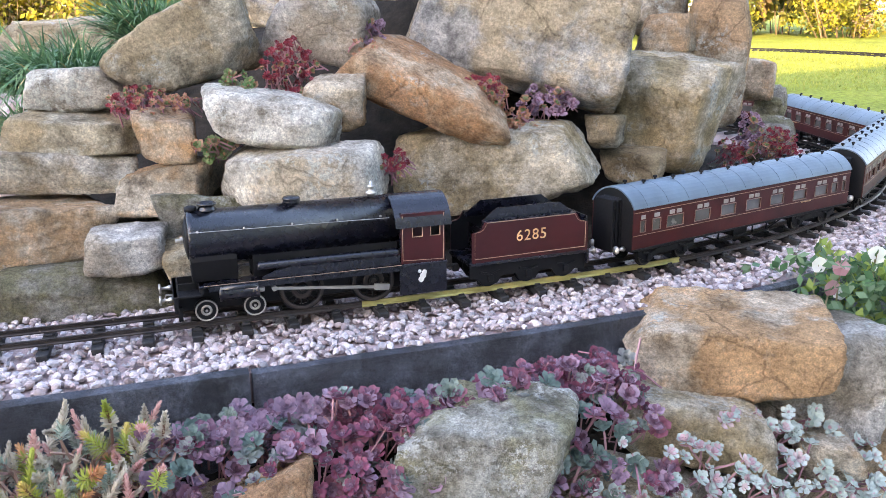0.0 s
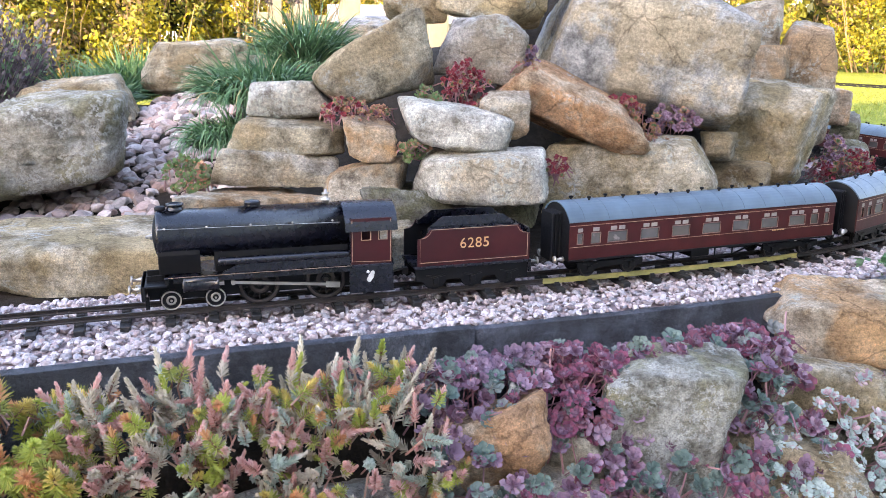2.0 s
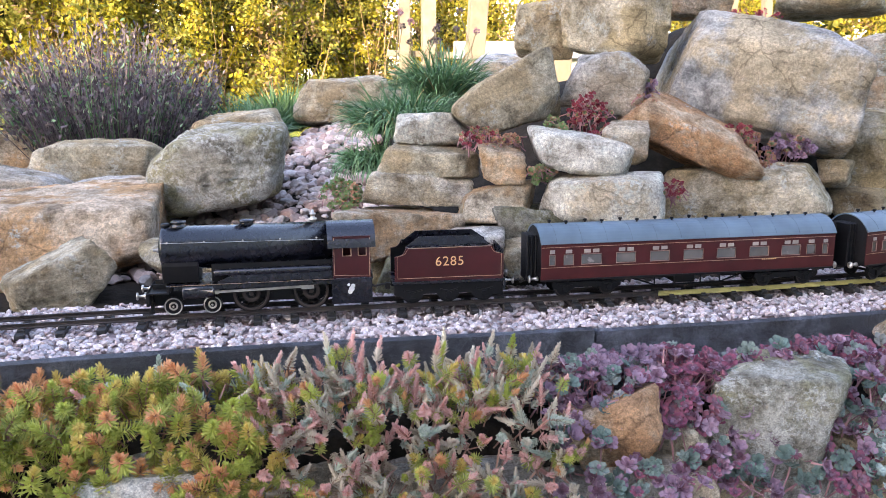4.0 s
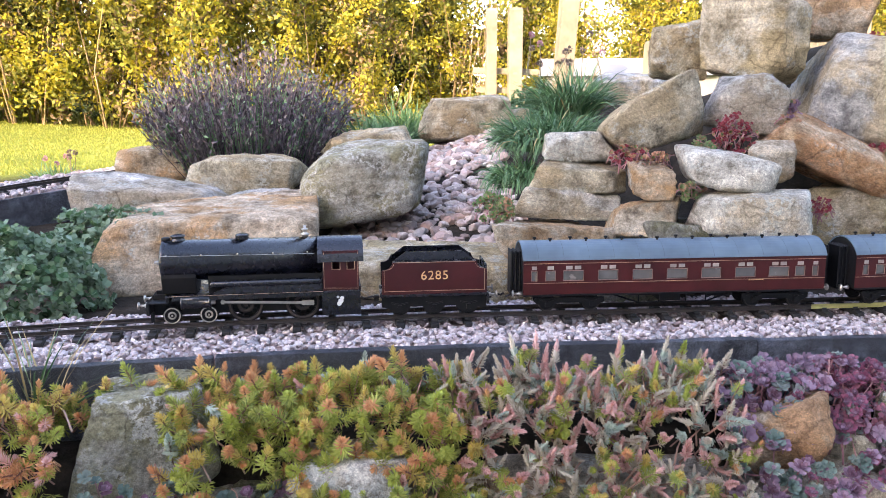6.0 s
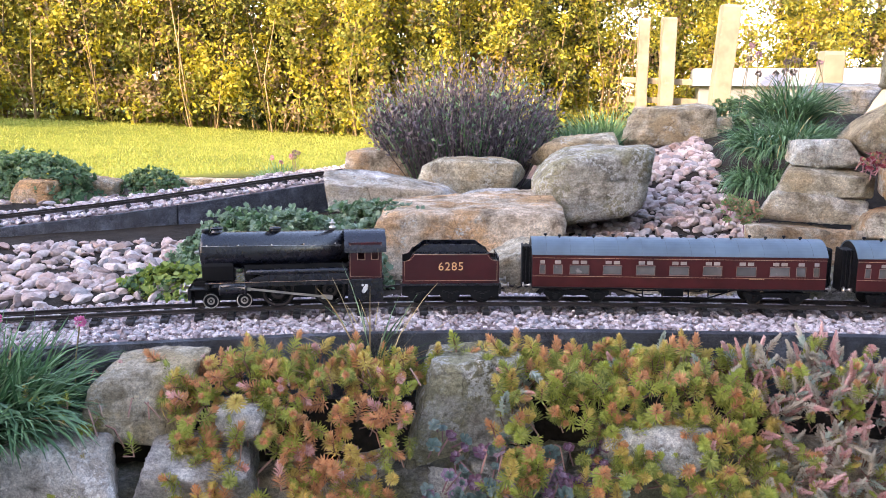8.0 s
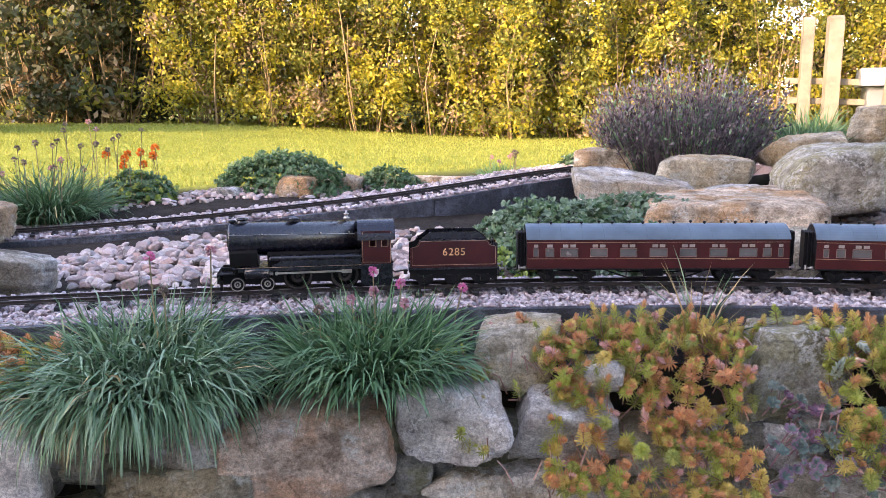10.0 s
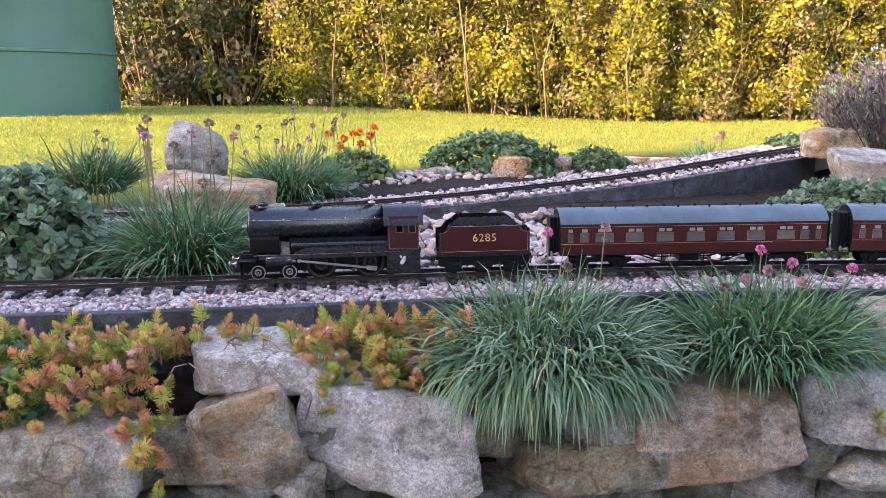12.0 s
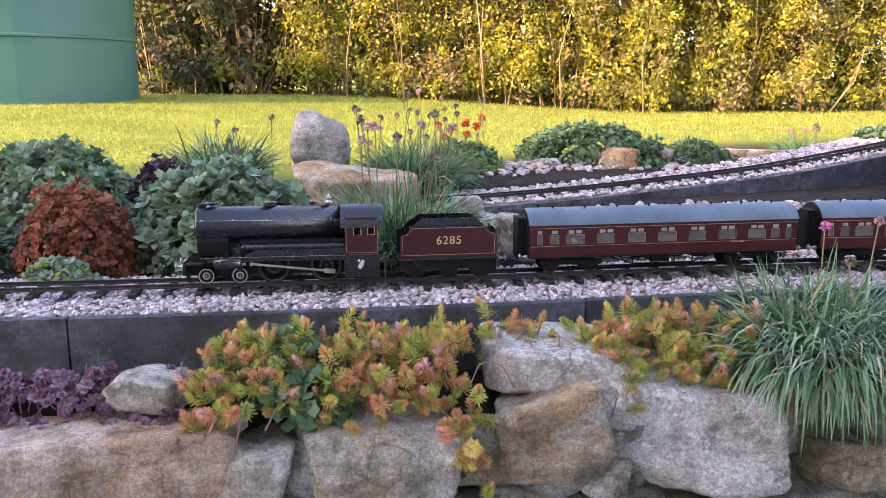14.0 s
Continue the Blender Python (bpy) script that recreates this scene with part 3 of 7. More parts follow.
# --- front wall
wall_stone(-2.128, -0.740, -0.140, 0.294, 0.110, 0.100, 42, 0, "rose", flat_top=True)
wall_stone(-1.998, -0.675, -0.150, 0.068, 0.060, 0.082, 39, 5, "pale")
wall_stone(-1.924, -0.575, -0.138, 0.186, 0.125, 0.108, 38, 4, "pale")
wall_stone(-1.758, -0.435, -0.128, 0.124, 0.105, 0.130, 36, -7, "tan", taper=0.08)
wall_stone(-1.642, -0.316, -0.127, 0.214, 0.130, 0.124, 36, 5, "white")
wall_stone(-1.776, -0.380, -0.050, 0.176, 0.110, 0.068, 38, -3, "white")
wall_stone(-1.700, -0.414, -0.171, 0.063, 0.050, 0.048, 30, 12, "grey")
wall_stone(-1.529, -0.254, -0.226, 0.290, 0.080, 0.058, 41, 0, "dark")
wall_stone(-1.445, -0.175, -0.175, 0.180, 0.085, 0.064, 38, 0, "olive")
wall_stone(-2.129, -0.713, -0.060, 0.080, 0.055, 0.040, 30, 5, "pale")
wall_stone(-2.034, -0.681, -0.084, 0.037, 0.030, 0.032, 48, 0, "pale")
wall_stone(-1.325, -0.053, -0.137, 0.202, 0.130, 0.124, 33, -2, "rose", taper=-0.05)
wall_stone(-1.186, 0.058, -0.114, 0.153, 0.120, 0.104, 28, 6, "white")
wall_stone(-1.058, 0.140, -0.125, 0.136, 0.115, 0.094, 24, 6, "grey")
wall_stone(-1.090, 0.085, -0.194, 0.240, 0.080, 0.058, 30, 0, "pale")
wall_stone(-1.210, 0.008, -0.183, 0.046, 0.040, 0.060, 30, 0, "dark")
wall_stone(-1.441, -0.149, -0.134, 0.135, 0.105, 0.112, 40, -4, "grey")
wall_stone(-1.130, 0.150, -0.040, 0.110, 0.095, 0.078, 28, 4, "sand", flat_top=True)
wall_stone(-1.016, 0.165, -0.062, 0.068, 0.050, 0.040, 24, -5, "white")
wall_stone(-0.815, 0.347, -0.066, 0.150, 0.125, 0.108, 22, -5, "lichen", flat_top=True)
wall_stone(-0.727, 0.300, -0.131, 0.110, 0.060, 0.048, 18, 3, "dark")
wall_stone(-0.740, 0.290, -0.186, 0.160, 0.075, 0.058, 16, 0, "pale")
wall_stone(-0.592, 0.367, -0.094, 0.122, 0.080, 0.062, 12, 4, "pale")
wall_stone(-0.146, 0.552, -0.074, 0.100, 0.085, 0.078, 4, -9, "rust", taper=0.12)
wall_stone(-0.070, 0.560, -0.088, 0.050, 0.045, 0.048, 0, -5, "olive")
wall_stone(0.035, 0.614, -0.080, 0.140, 0.110, 0.126, -4, 0, "lichen")
wall_stone(-0.101, 0.537, -0.122, 0.125, 0.065, 0.050, 2, 0, "pale")
wall_stone(0.272, 0.750, -0.022, 0.182, 0.105, 0.076, -6, -2, "buff", sub=6, facets=7)
wall_stone(0.228, 0.706, -0.078, 0.130, 0.090, 0.060, -8, 7, "sand")
wall_stone(0.366, 0.770, -0.060, 0.138, 0.110, 0.094, -20, -5, "grey")
wall_stone(0.355, 0.690, -0.105, 0.060, 0.045, 0.040, -20, 0, "tan")
wall_stone(0.424, 0.740, -0.140, 0.080, 0.062, 0.066, -25, 0, "tan")
wall_stone(0.160, 0.625, -0.128, 0.150, 0.085, 0.080, -4, 0, "olive")
wall_stone(-0.420, 0.440, -0.128, 0.130, 0.080, 0.062, 10, 3, "tan")
wall_stone(-0.310, 0.480, -0.128, 0.120, 0.080, 0.060, 8, -4, "grey")

# --- small stones filling the wall behind and below, about half coloured dark for gap shade
random.seed(31)
for k in range(46):
    for low in (0, 1):
        at = MAIN.at(S0 + 0.72 + 0.075 * k + 0.037 * low, 0.192 + random.uniform(-0.008, 0.008), 0)
        wall_stone(at.x, at.y, -0.155 - 0.075 * low + random.uniform(-0.010, 0.010), random.uniform(0.080, 0.125), 0.075, random.uniform(0.070, 0.090), 25 + random.uniform(-12, 12), random.uniform(-8, 8), random.choice(("olive", "dark", "grey", "dark")), sub=4)


# ---- track ----
def ribbon(line, s0, s1, side0, side1, z0, z1, ds=0.03, lump=0.0):
    """A box-shaped band along the line."""
    b = Build()
    n = max(2, int((s1 - s0) / ds))
    ss = np.linspace(s0, s1, n + 1)
    v = []
    for s in ss:
        for side, z in ((side0, z0), (side1, z0), (side1, z1), (side0, z1)):
            k = lump * noise.noise((s * 14, side * 40, z * 40)) if lump else 0.0
            v.append(line.at(s, side + k, z + k * 0.7))
    f = [(0, 1, 2, 3), tuple(range(4 * n + 3, 4 * n - 1, -1))]
    for i in range(n):
        f += [(4 * i + k, 4 * (i + 1) + k, 4 * (i + 1) + (k + 1) % 4, 4 * i + (k + 1) % 4) for k in range(4)]
    b.add(v, f)
    return b


def rail(line, s0, s1, side, z, ds=0.02):
    """Bullhead rail: foot, web and head."""
    b = Build()
    prof = [(-0.0014, 0), (0.0014, 0), (0.0014, 0.0012), (0.0006, 0.002), (0.0006, 0.004), (0.0013, 0.0046), (0.0013, 0.006), (-0.0013, 0.006), (-0.0013, 0.0046), (-0.0006, 0.004), (-0.0006, 0.002), (-0.0014, 0.0012)]
    n = int((s1 - s0) / ds)
    k = len(prof)
    v = [line.at(s, side + a, z + c) for s in np.linspace(s0, s1, n + 1) for a, c in prof]
    f = [tuple(range(k)), tuple(range(k * n + k - 1, k * n - 1, -1))]
    for i in range(n):
        f += [(k * i + j, k * (i + 1) + j, k * (i + 1) + (j + 1) % k, k * i + (j + 1) % k) for j in range(k)]
    b.add(v, f)
    return b


def make_sleeper():
    b = Build()
    b.box(-0.005, 0.005, -0.033, 0.033, 0.0, 0.0062, 0, 0.0009)
    for s in (-1, 1):
        b.box(-0.0042, 0.0042, s * HALF - 0.0042, s * HALF + 0.0042, 0.006, 0.0088, 0, 0.0006)
        b.box(-0.003, 0.003, s * HALF + s * 0.0018 - 0.001, s * HALF + s * 0.0018 + 0.001, 0.0088, 0.0106, 0)
    return b.mesh("sleeper", M_SLEEPER)


SLEEPER = make_sleeper()


def track(name, label, line, mid, s0, s1, zoff, bright=None):
    t = thing(name, label, "railway track", kind="")
    base = zoff - 0.0062 - 0.0022
    if bright:
        cuts = [(s0, bright[0], M_RAIL, ""), (bright[0], bright[1], M_BRASS, "bright yellow brass length of rail"), (bright[1], s1, M_RAIL, "")]
    else:
        cuts = [(s0, s1, M_RAIL, "")]
    for a, c, m, lab in cuts:
        part("rail", rail(line, a, c, mid + HALF, zoff - 0.006), m, t, lab)
    part("rail", rail(line, s0, s1, mid - HALF, zoff - 0.006), M_RAIL, t)
    s = s0 + 0.02
    while s < s1:
        p = line.at(s, mid, base - 0.0068)
        part("sleeper", SLEEPER, None, t, at=Matrix.Translation(p) @ pose(0, 0, 0, 0, 0, math.degrees(line.yaw(s)) + random.uniform(-1.5, 1.5)))
        s += 0.0435
    return t


MAIN_MID = -HALF
FAR = Line([(1.55, 5.15, 0.05), (1.9, 4.85, 0.05), (2.12, 4.45, 0.05), (2.3, 4.0, 0.05), (2.7, 3.5, 0.05), (3.4, 3.1, 0.05)])
track("railway_track", "narrow model railway track on black sleepers in pale ballast", MAIN, MAIN_MID, S0 - 0.9, float(MAIN.s[-1]), RAIL_Z, (S0 + 3.67, S0 + 4.05))
track("railway_track", "return line of the model railway rising on its own bank", BACK, 0.0, 0.0, float(BACK.s[-1]) - 0.5, RAIL_Z)

track("railway_track", "distant curve of model railway track on the sunny lawn", FAR, 0.0, 0.0, float(FAR.s[-1]), RAIL_Z)


def chips(name, label, line, ranges, count, size, mat, lift, seed, clear=()):
    """Loose stone chips lying along the line; ranges are (s0, s1, side0, side1)."""
    rng = np.random.RandomState(seed)
    base, f0 = ICO[1]
    f0 = np.array(f0)
    V, F = [], []
    area = [(b - a) * abs(d - c) for a, b, c, d in ranges]
    o = 0
    for (a, b, c, d), w in zip(ranges, area):
        for k in range(int(count * w / sum(area))):
            s, side = rng.uniform(a, b), rng.uniform(c, d)
            p = np.array(line.at(s, side, lift))
            sz = size * rng.uniform(0.55, 1.35)
            q = base * rng.uniform(0.72, 1.2, (12 if len(base) == 12 else len(base), 1)) * (sz * np.array((rng.uniform(0.8, 1.4), rng.uniform(0.7, 1.1), rng.uniform(0.5, 0.85))))
            t = rng.uniform(0, 6.28)
            u = rng.uniform(-0.5, 0.5)
            R = np.array(Euler((u, u * 0.7, t)).to_matrix())
            V.append(q @ R.T + p + (0, 0, rng.uniform(-0.3, 0.25) * sz))
            F.append(f0 + o)
            o += len(base)
    me = bpy.data.meshes.new(name)
    me.from_pydata(np.concatenate(V).tolist(), [], np.concatenate(F).tolist())
    me.materials.append(mat)
    return tagged(new(name, me), label, "gravel", kind="stuff")


sa, sb = S0 - 0.6, float(MAIN.s[-1])
bed = new("ballast_bed", ribbon(MAIN, sa, sb, -0.125, 0.088, -0.03, -0.002, 0.04, 0.002).mesh("ballast_bed", M_BALLAST))
tagged(bed, "packed bed of pinkish grey stone chips under the track", "ballast", kind="structure")
chips("ballast", "loose pinkish white granite chips along the near track", MAIN, [(S0 + 0.4, S0 + 5.2, HALF * 0 + 0.004, 0.086), (S0 + 0.4, S0 + 5.2, -0.115, -0.036), (S0 + 0.4, S0 + 5.2, -0.031, -0.003)], 25000, 0.0039, M_BALLAST, 0.0025, 5)
bed2 = new("ballast_bed", ribbon(BACK, 0.0, float(BACK.s[-1]), -0.062, 0.09, -0.05, -0.002, 0.04, 0.002).mesh("ballast_bed", M_BALLAST))
tagged(bed2, "packed stone chips under the rising return line", "ballast", kind="structure")
chips("ballast", "loose pinkish grey chips along the return line", BACK, [(1.9, float(BACK.s[-1]) - 0.3, -0.06, 0.17)], 7000, 0.0062, M_BALLAST, 0.005, 6)

edge = thing("slate_edging", "dark blue-grey slate slabs set on edge along the ballast", "edging", kind="structure")
random.seed(11)
s = S0 + 0.1
joints = [0.98, 1.62, 2.2, 2.9, 3.55, 4.15]
marks = [S0 + 0.2] + [S0 + j for j in joints] + [S0 + 4.6]
for a, b in zip(marks, marks[1:]):
    part("slab", ribbon(MAIN, a + 0.0015, b - 0.0015, 0.089, 0.101 + random.uniform(0, 0.003), -0.17, 0.003 + random.uniform(-0.002, 0.002), 0.012, 0.0018), M_SLATE, edge)
marks = [2.6, 3.15, 3.75, 4.3, 4.9]
edge2 = thing("slate_edging", "dark slate slabs holding up the return line's bank", "edging", kind="structure")
for a, b in zip(marks, marks[1:]):
    part("slab", ribbon(BACK, a + 0.0015, b - 0.0015, -0.074, -0.063, -0.16, 0.001, 0.015, 0.0018), M_SLATE, edge2)


def pebbles(name, label, pts, size, seed):
    rng = np.random.RandomState(seed)
    base, f0 = ICO[2]
    f0 = np.array(f0)
    V, F, o = [], [], 0
    for x, y, z in pts:
        sz = size * rng.uniform(0.5, 1.35)
        nrm = rng.normal(size=(8, 3))
        q = base.copy()
        for n in nrm:
            n = n / np.linalg.norm(n)
            q -= np.maximum(q @ n - 0.60, 0)[:, None] * n
        q = q * (sz * np.array((rng.uniform(0.9, 1.5), rng.uniform(0.8, 1.1), rng.uniform(0.55, 0.85))))
        R = np.array(Euler((rng.uniform(-0.5, 0.5), rng.uniform(-0.5, 0.5), rng.uniform(0, 6.28))).to_matrix())
        V.append(q @ R.T + (x, y, z + 0.3 * sz))
        F.append(f0 + o)
        o += len(base)
    me = bpy.data.meshes.new(name)
    me.from_pydata(np.concatenate(V).tolist(), [], np.concatenate(F).tolist())
    me.materials.append(M_PEBBLE)
    return tagged(new(name, me), label, "pebbles", kind="stuff")


def scatter(n, seed, fn):
    """n places (u, v in 0..1 through fn), resting on the ground."""
    rng = np.random.RandomState(seed)
    xy = np.array([fn(*rng.uniform(0, 1, 2)) for k in range(n)])
    z = z_at(xy[:, 0], xy[:, 1])
    return np.column_stack([xy, z])


def stream(u, v):
    """A dry stream of stones widening towards the track."""
    y = 0.80 + 0.95 * u
    half = 0.26 * (1 - u) ** 1.5 + 0.075
    return (-0.70 - 0.06 * u + (2 * v - 1) * half, y)


pebbles("pebbles", "pinkish river stones in a dry stream bed between boulders", scatter(1500, 21, stream), 0.0125, 22)
pebbles("pebbles", "pinkish river stones in the hollow between the two lines", scatter(1600, 23, lambda u, v: (-2.15 + 1.05 * u, 0.02 + 0.75 * u + 0.55 * (v - 0.35))), 0.0125, 24)
pebbles("pebbles", "loose river stones beside the return line", scatter(500, 25, lambda u, v: (-2.55 + 0.75 * u, 0.55 + 0.75 * u + 0.35 * v)), 0.011, 26)


# ---- the train ----
def wheel_mesh(name, r, half, spokes, width, mats, rim=True):
    """An axle with a flanged wheel at each end; it turns about y."""
    b = Build()
    b.lathe([(0.0018, -half), (0.0018, half)], (0, 0, 0), "y", 8)
    for s in (-1, 1):
        a = s * half
        tread = [(r * 0.80, a - width / 2), (r, a - width / 2), (r, a + width / 2), (r * 0.80, a + width / 2), (r * 0.80, a - width / 2)]
        b.lathe(tread, (0, 0, 0), "y", 28, 0, False)
        fl = a - s * width / 2
        b.lathe([(r * 0.8, fl - 0.0006), (r * 1.09, fl - 0.0006), (r * 1.09, fl + 0.0006), (r * 0.8, fl + 0.0006)], (0, 0, 0), "y", 28, 0, False)
        if spokes:
            for k in range(spokes):
                t = 2 * math.pi * k / spokes
                b.tube([(0.16 * r * math.cos(t), a, 0.16 * r * math.sin(t)), (0.84 * r * math.cos(t), a, 0.84 * r * math.sin(t))], 0.0008, 5)
        else:
            b.lathe([(0.0, a - 0.001), (r * 0.82, a - 0.001), (r * 0.82, a + 0.001), (0.0, a + 0.001)], (0, 0, 0), "y", 20)
        b.lathe([(0.0, a - width * 0.6), (r * 0.2, a - width * 0.6), (r * 0.2, a + width * 0.6), (0.0, a + width * 0.6)], (0, 0, 0), "y", 12)
        if rim:
            o = a + s * (width / 2 + 0.0002)
            b.lathe([(r * 0.84, o), (r * 0.93, o + s * 0.0003), (r * 0.99, o)], (0, 0, 0), "y", 28, 1, False)
            o = a + s * 0.0013
            b.lathe([(r * 0.28, o), (r * 0.40, o + s * 0.0004), (r * 0.5, o)], (0, 0, 0), "y", 20, 1, False)
            b.lathe([(0.0, a + s * width * 0.62), (r * 0.13, a + s * width * 0.62), (r * 0.12, a + s * width * 0.8), (0.0, a + s * width * 0.85)], (0, 0, 0), "y", 10, 1)
    return b.mesh(name, mats)


WHEELS = []  # (object, place in its thing, radius)


def wheelset(name, mesh, parent, x, r, label=""):
    w = part(name, mesh, None, parent, label, at=pose(x, 0, r))
    WHEELS.append((w, x, r))
    return w


def arc(r, a0, a1, n, cy=0.0, cz=0.0):
    return [(cy + r * math.cos(radians(a0 + (a1 - a0) * k / n)), cz + r * math.sin(radians(a0 + (a1 - a0) * k / n))) for k in range(n + 1)]


def side_sheet(b, pts, y, th, mat=0):
    """A flat plate of the outline pts (x, z), th thick, standing at y."""
    n = len(pts)
    v = [(x, y, z) for x, z in pts] + [(x, y + th, z) for x, z in pts]
    f = [tuple(range(n))[::-1], tuple(range(n, 2 * n))] + [(i, (i + 1) % n, n + (i + 1) % n, n + i) for i in range(n)]
    b.add(v, f, mat)


def wire(b, pts, r, mat=0):
    b.tube(pts, r, 5, mat)


def figures(word, size, parent, m, name="lettering"):
    """Raised figures, turned into a mesh."""
    cu = bpy.data.curves.new(name, "FONT")
    cu.body, cu.size, cu.extrude, cu.align_x, cu.align_y = word, size, 0.0002, "CENTER", "CENTER"
    cu.space_character = 1.12
    tmp = bpy.data.objects.new(name, cu)
    scene.collection.objects.link(tmp)
    dg = bpy.context.evaluated_depsgraph_get()
    me = bpy.data.meshes.new_from_object(tmp.evaluated_get(dg))
    bpy.data.objects.remove(tmp)
    me.materials.clear()
    me.materials.append(M_GOLD)
    return part(name, me, None, parent, "gold painted running number", at=m)


def buffers(parent, x, s):
    for y in (-0.0185, 0.0185):
        b = Build()
        b.lathe([(0.0, x), (0.0030, x), (0.0022, x + s * 0.004), (0.0015, x + s * 0.0045), (0.0015, x + s * 0.010), (0.0046, x + s * 0.0105), (0.0044, x + s * 0.012), (0.0, x + s * 0.0126)], (0, y, 0.024), "x", 14)
        part("buffer", b, M_STEEL, parent, "dull steel sprung buffer", True)


def make_loco():
    L = thing("steam_locomotive", "black and maroon toy steam locomotive on the track", "model train")
    BC, BR = 0.0757, 0.0255
    b = Build()
    b.lathe([(0.0, -0.084), (BR, -0.084), (BR, 0.108), (BR + 0.0006, 0.1085), (BR + 0.0006, 0.112), (BR - 0.001, 0.1135), (0.0, 0.1135)], (0, 0, BC), "x", 44)
    boiler = part("boiler", b, M_BLACK, L, "glossy worn black boiler barrel", True)
    for x in (0.105, 0.064, 0.0205, -0.022, -0.064):
        k = Build()
        k.lathe([(0.0, -0.0006), (0.0012, -0.0004), (0.0012, 0.0006), (0.0, 0.0012)], (x, BR * math.cos(0.42), BC + BR * math.sin(0.42)), "y", 8)
        part("rivet", k, M_STEEL, boiler)
    k = Build()
    wire(k, [(0.112 - 0.0097 * i, (BR + 0.0006) * math.cos(0.40 - 0.004 * i), BC + (BR + 0.0006) * math.sin(0.40 - 0.004 * i)) for i in range(20)], 0.00035)
    part("handrail", k, M_STEEL, boiler)
    k = Build()
    wire(k, [(0.112 - 0.0097 * i, -(BR + 0.0006) * math.cos(0.40), BC + (BR + 0.0006) * math.sin(0.40)) for i in range(20)], 0.00035)
    part("handrail", k, M_STEEL, boiler)
    k = Build()
    k.lathe([(0.0, 0.113), (0.020, 0.113), (0.020, 0.1145), (0.012, 0.1165), (0.004, 0.1175), (0.0, 0.1178)], (0, 0, BC), "x", 30)
    door = part("smokebox_door", k, M_FRAME, L, "", True)
    k = Build()
    k.lathe([(0.0, 0.117), (0.003, 0.117), (0.003, 0.120), (0.0018, 0.1205), (0.0018, 0.124), (0.0, 0.1245)], (0, 0, BC - 0.002), "x", 12)
    part("door_knob", k, M_STEEL, door, "bright steel door knob")
    # chimney, filler and dome caps
    k = Build()
    k.lathe([(0.0095, 0.0), (0.0085, 0.0025), (0.0072, 0.004), (0.0072, 0.0055), (0.009, 0.006), (0.009, 0.0075), (0.0062, 0.0082), (0.0062, 0.006), (0.0, 0.006)], (0.094, 0, BC + BR - 0.0015), "z", 22)
    part("chimney", k, M_BLACK, L, "low black chimney ring", True)
    k = Build()
    k.lathe([(0.0055, 0.0), (0.0055, 0.004), (0.0035, 0.005), (0.0, 0.005)], (0.1085, 0, BC + BR - 0.001), "z", 14)
    part("filler_cap", k, M_FRAME, L, "", True)
    k = Build()
    k.lathe([(0.0088, 0.0), (0.0080, 0.003), (0.0080, 0.0045), (0.0088, 0.005), (0.0075, 0.0068), (0.0, 0.0075)], (0.0165, 0, BC + BR - 0.0012), "z", 22)
    part("dome", k, M_BLACK, L, "flat black steam dome", True)
    k = Build()
    k.lathe([(0.0038, 0.0), (0.0038, 0.003), (0.0052, 0.0035), (0.0052, 0.0055), (0.0026, 0.006), (0.0026, 0.0095), (0.0042, 0.010), (0.0042, 0.0115), (0.0016, 0.012), (0.0016, 0.0155), (0.0, 0.016)], (-0.061, 0, BC + BR - 0.001), "z", 12)
    part("safety_valve", k, M_STEEL, L, "small dull steel safety valve", True)
    k = Build()
    k.prism([(-0.0175, 0.034), (0.0175, 0.034), (0.0195, 0.047), (0.0185, 0.062), (-0.0185, 0.062), (-0.0195, 0.047)], -0.0815, 0.058, 0, 0.0008)
    part("firebox", k, M_FRAME, L, "black firebox and frames under the boiler")
    for sg in (1, -1):
        k = Build()
        k.lathe([(0.0, 0.055), (0.0035, 0.055), (0.0042, 0.053), (0.0042, -0.078), (0.0035, -0.081), (0.0, -0.081)], (0, sg * 0.0262, 0.0495), "x", 14)
        part("feed_pipe", k, M_BLACK, L, "thick black pipe along the running plate", True)
    # smokebox saddle, footplate and valance
    k = Build()
    k.prism([(-0.019, 0.038), (0.019, 0.038), (0.0225, 0.058), (0.021, 0.066), (-0.021, 0.066), (-0.0225, 0.058)], 0.072, 0.113, 0, 0.0008)
    part("smokebox_saddle", k, M_FRAME, L)
    k = Build()
    k.box(-0.129, 0.108, -0.031, 0.031, 0.0352, 0.0372, 0, 0.0005)
    k.box(-0.08, 0.100, 0.0292, 0.0307, 0.031, 0.0353, 0)
    k.box(-0.08, 0.100, -0.0307, -0.0292, 0.031, 0.0353, 0)
    part("running_plate", k, M_BLACK, L)
    for sg in (1, -1):
        k = Build()
        side_sheet(k, [(-0.081, 0.0372), (0.045, 0.0372), (0.052, 0.0385), (0.040, 0.0445), (0.020, 0.0475), (-0.081, 0.0505)], sg * 0.0265, 0.0022)
        part("splasher", k, M_BLACK, L, "long black wheel splasher")
        k = Build()
        wire(k, [(0.104, sg * 0.0312, 0.0371), (-0.082, sg * 0.0312, 0.0371)], 0.0003)
        part("lining", k, M_LINE, L)
    # front end
    k = Build()
    k.box(0.106, 0.131, -0.031, 0.031, 0.0275, 0.0295, 0, 0.0005)
    k.box(0.127, 0.131, -0.032, 0.032, 0.0145, 0.0295, 0, 0.0006)
    k.prism([(-0.029, 0.029), (0.029, 0.029), (0.028, 0.0372), (-0.028, 0.0372)], 0.104, 0.108, 0)
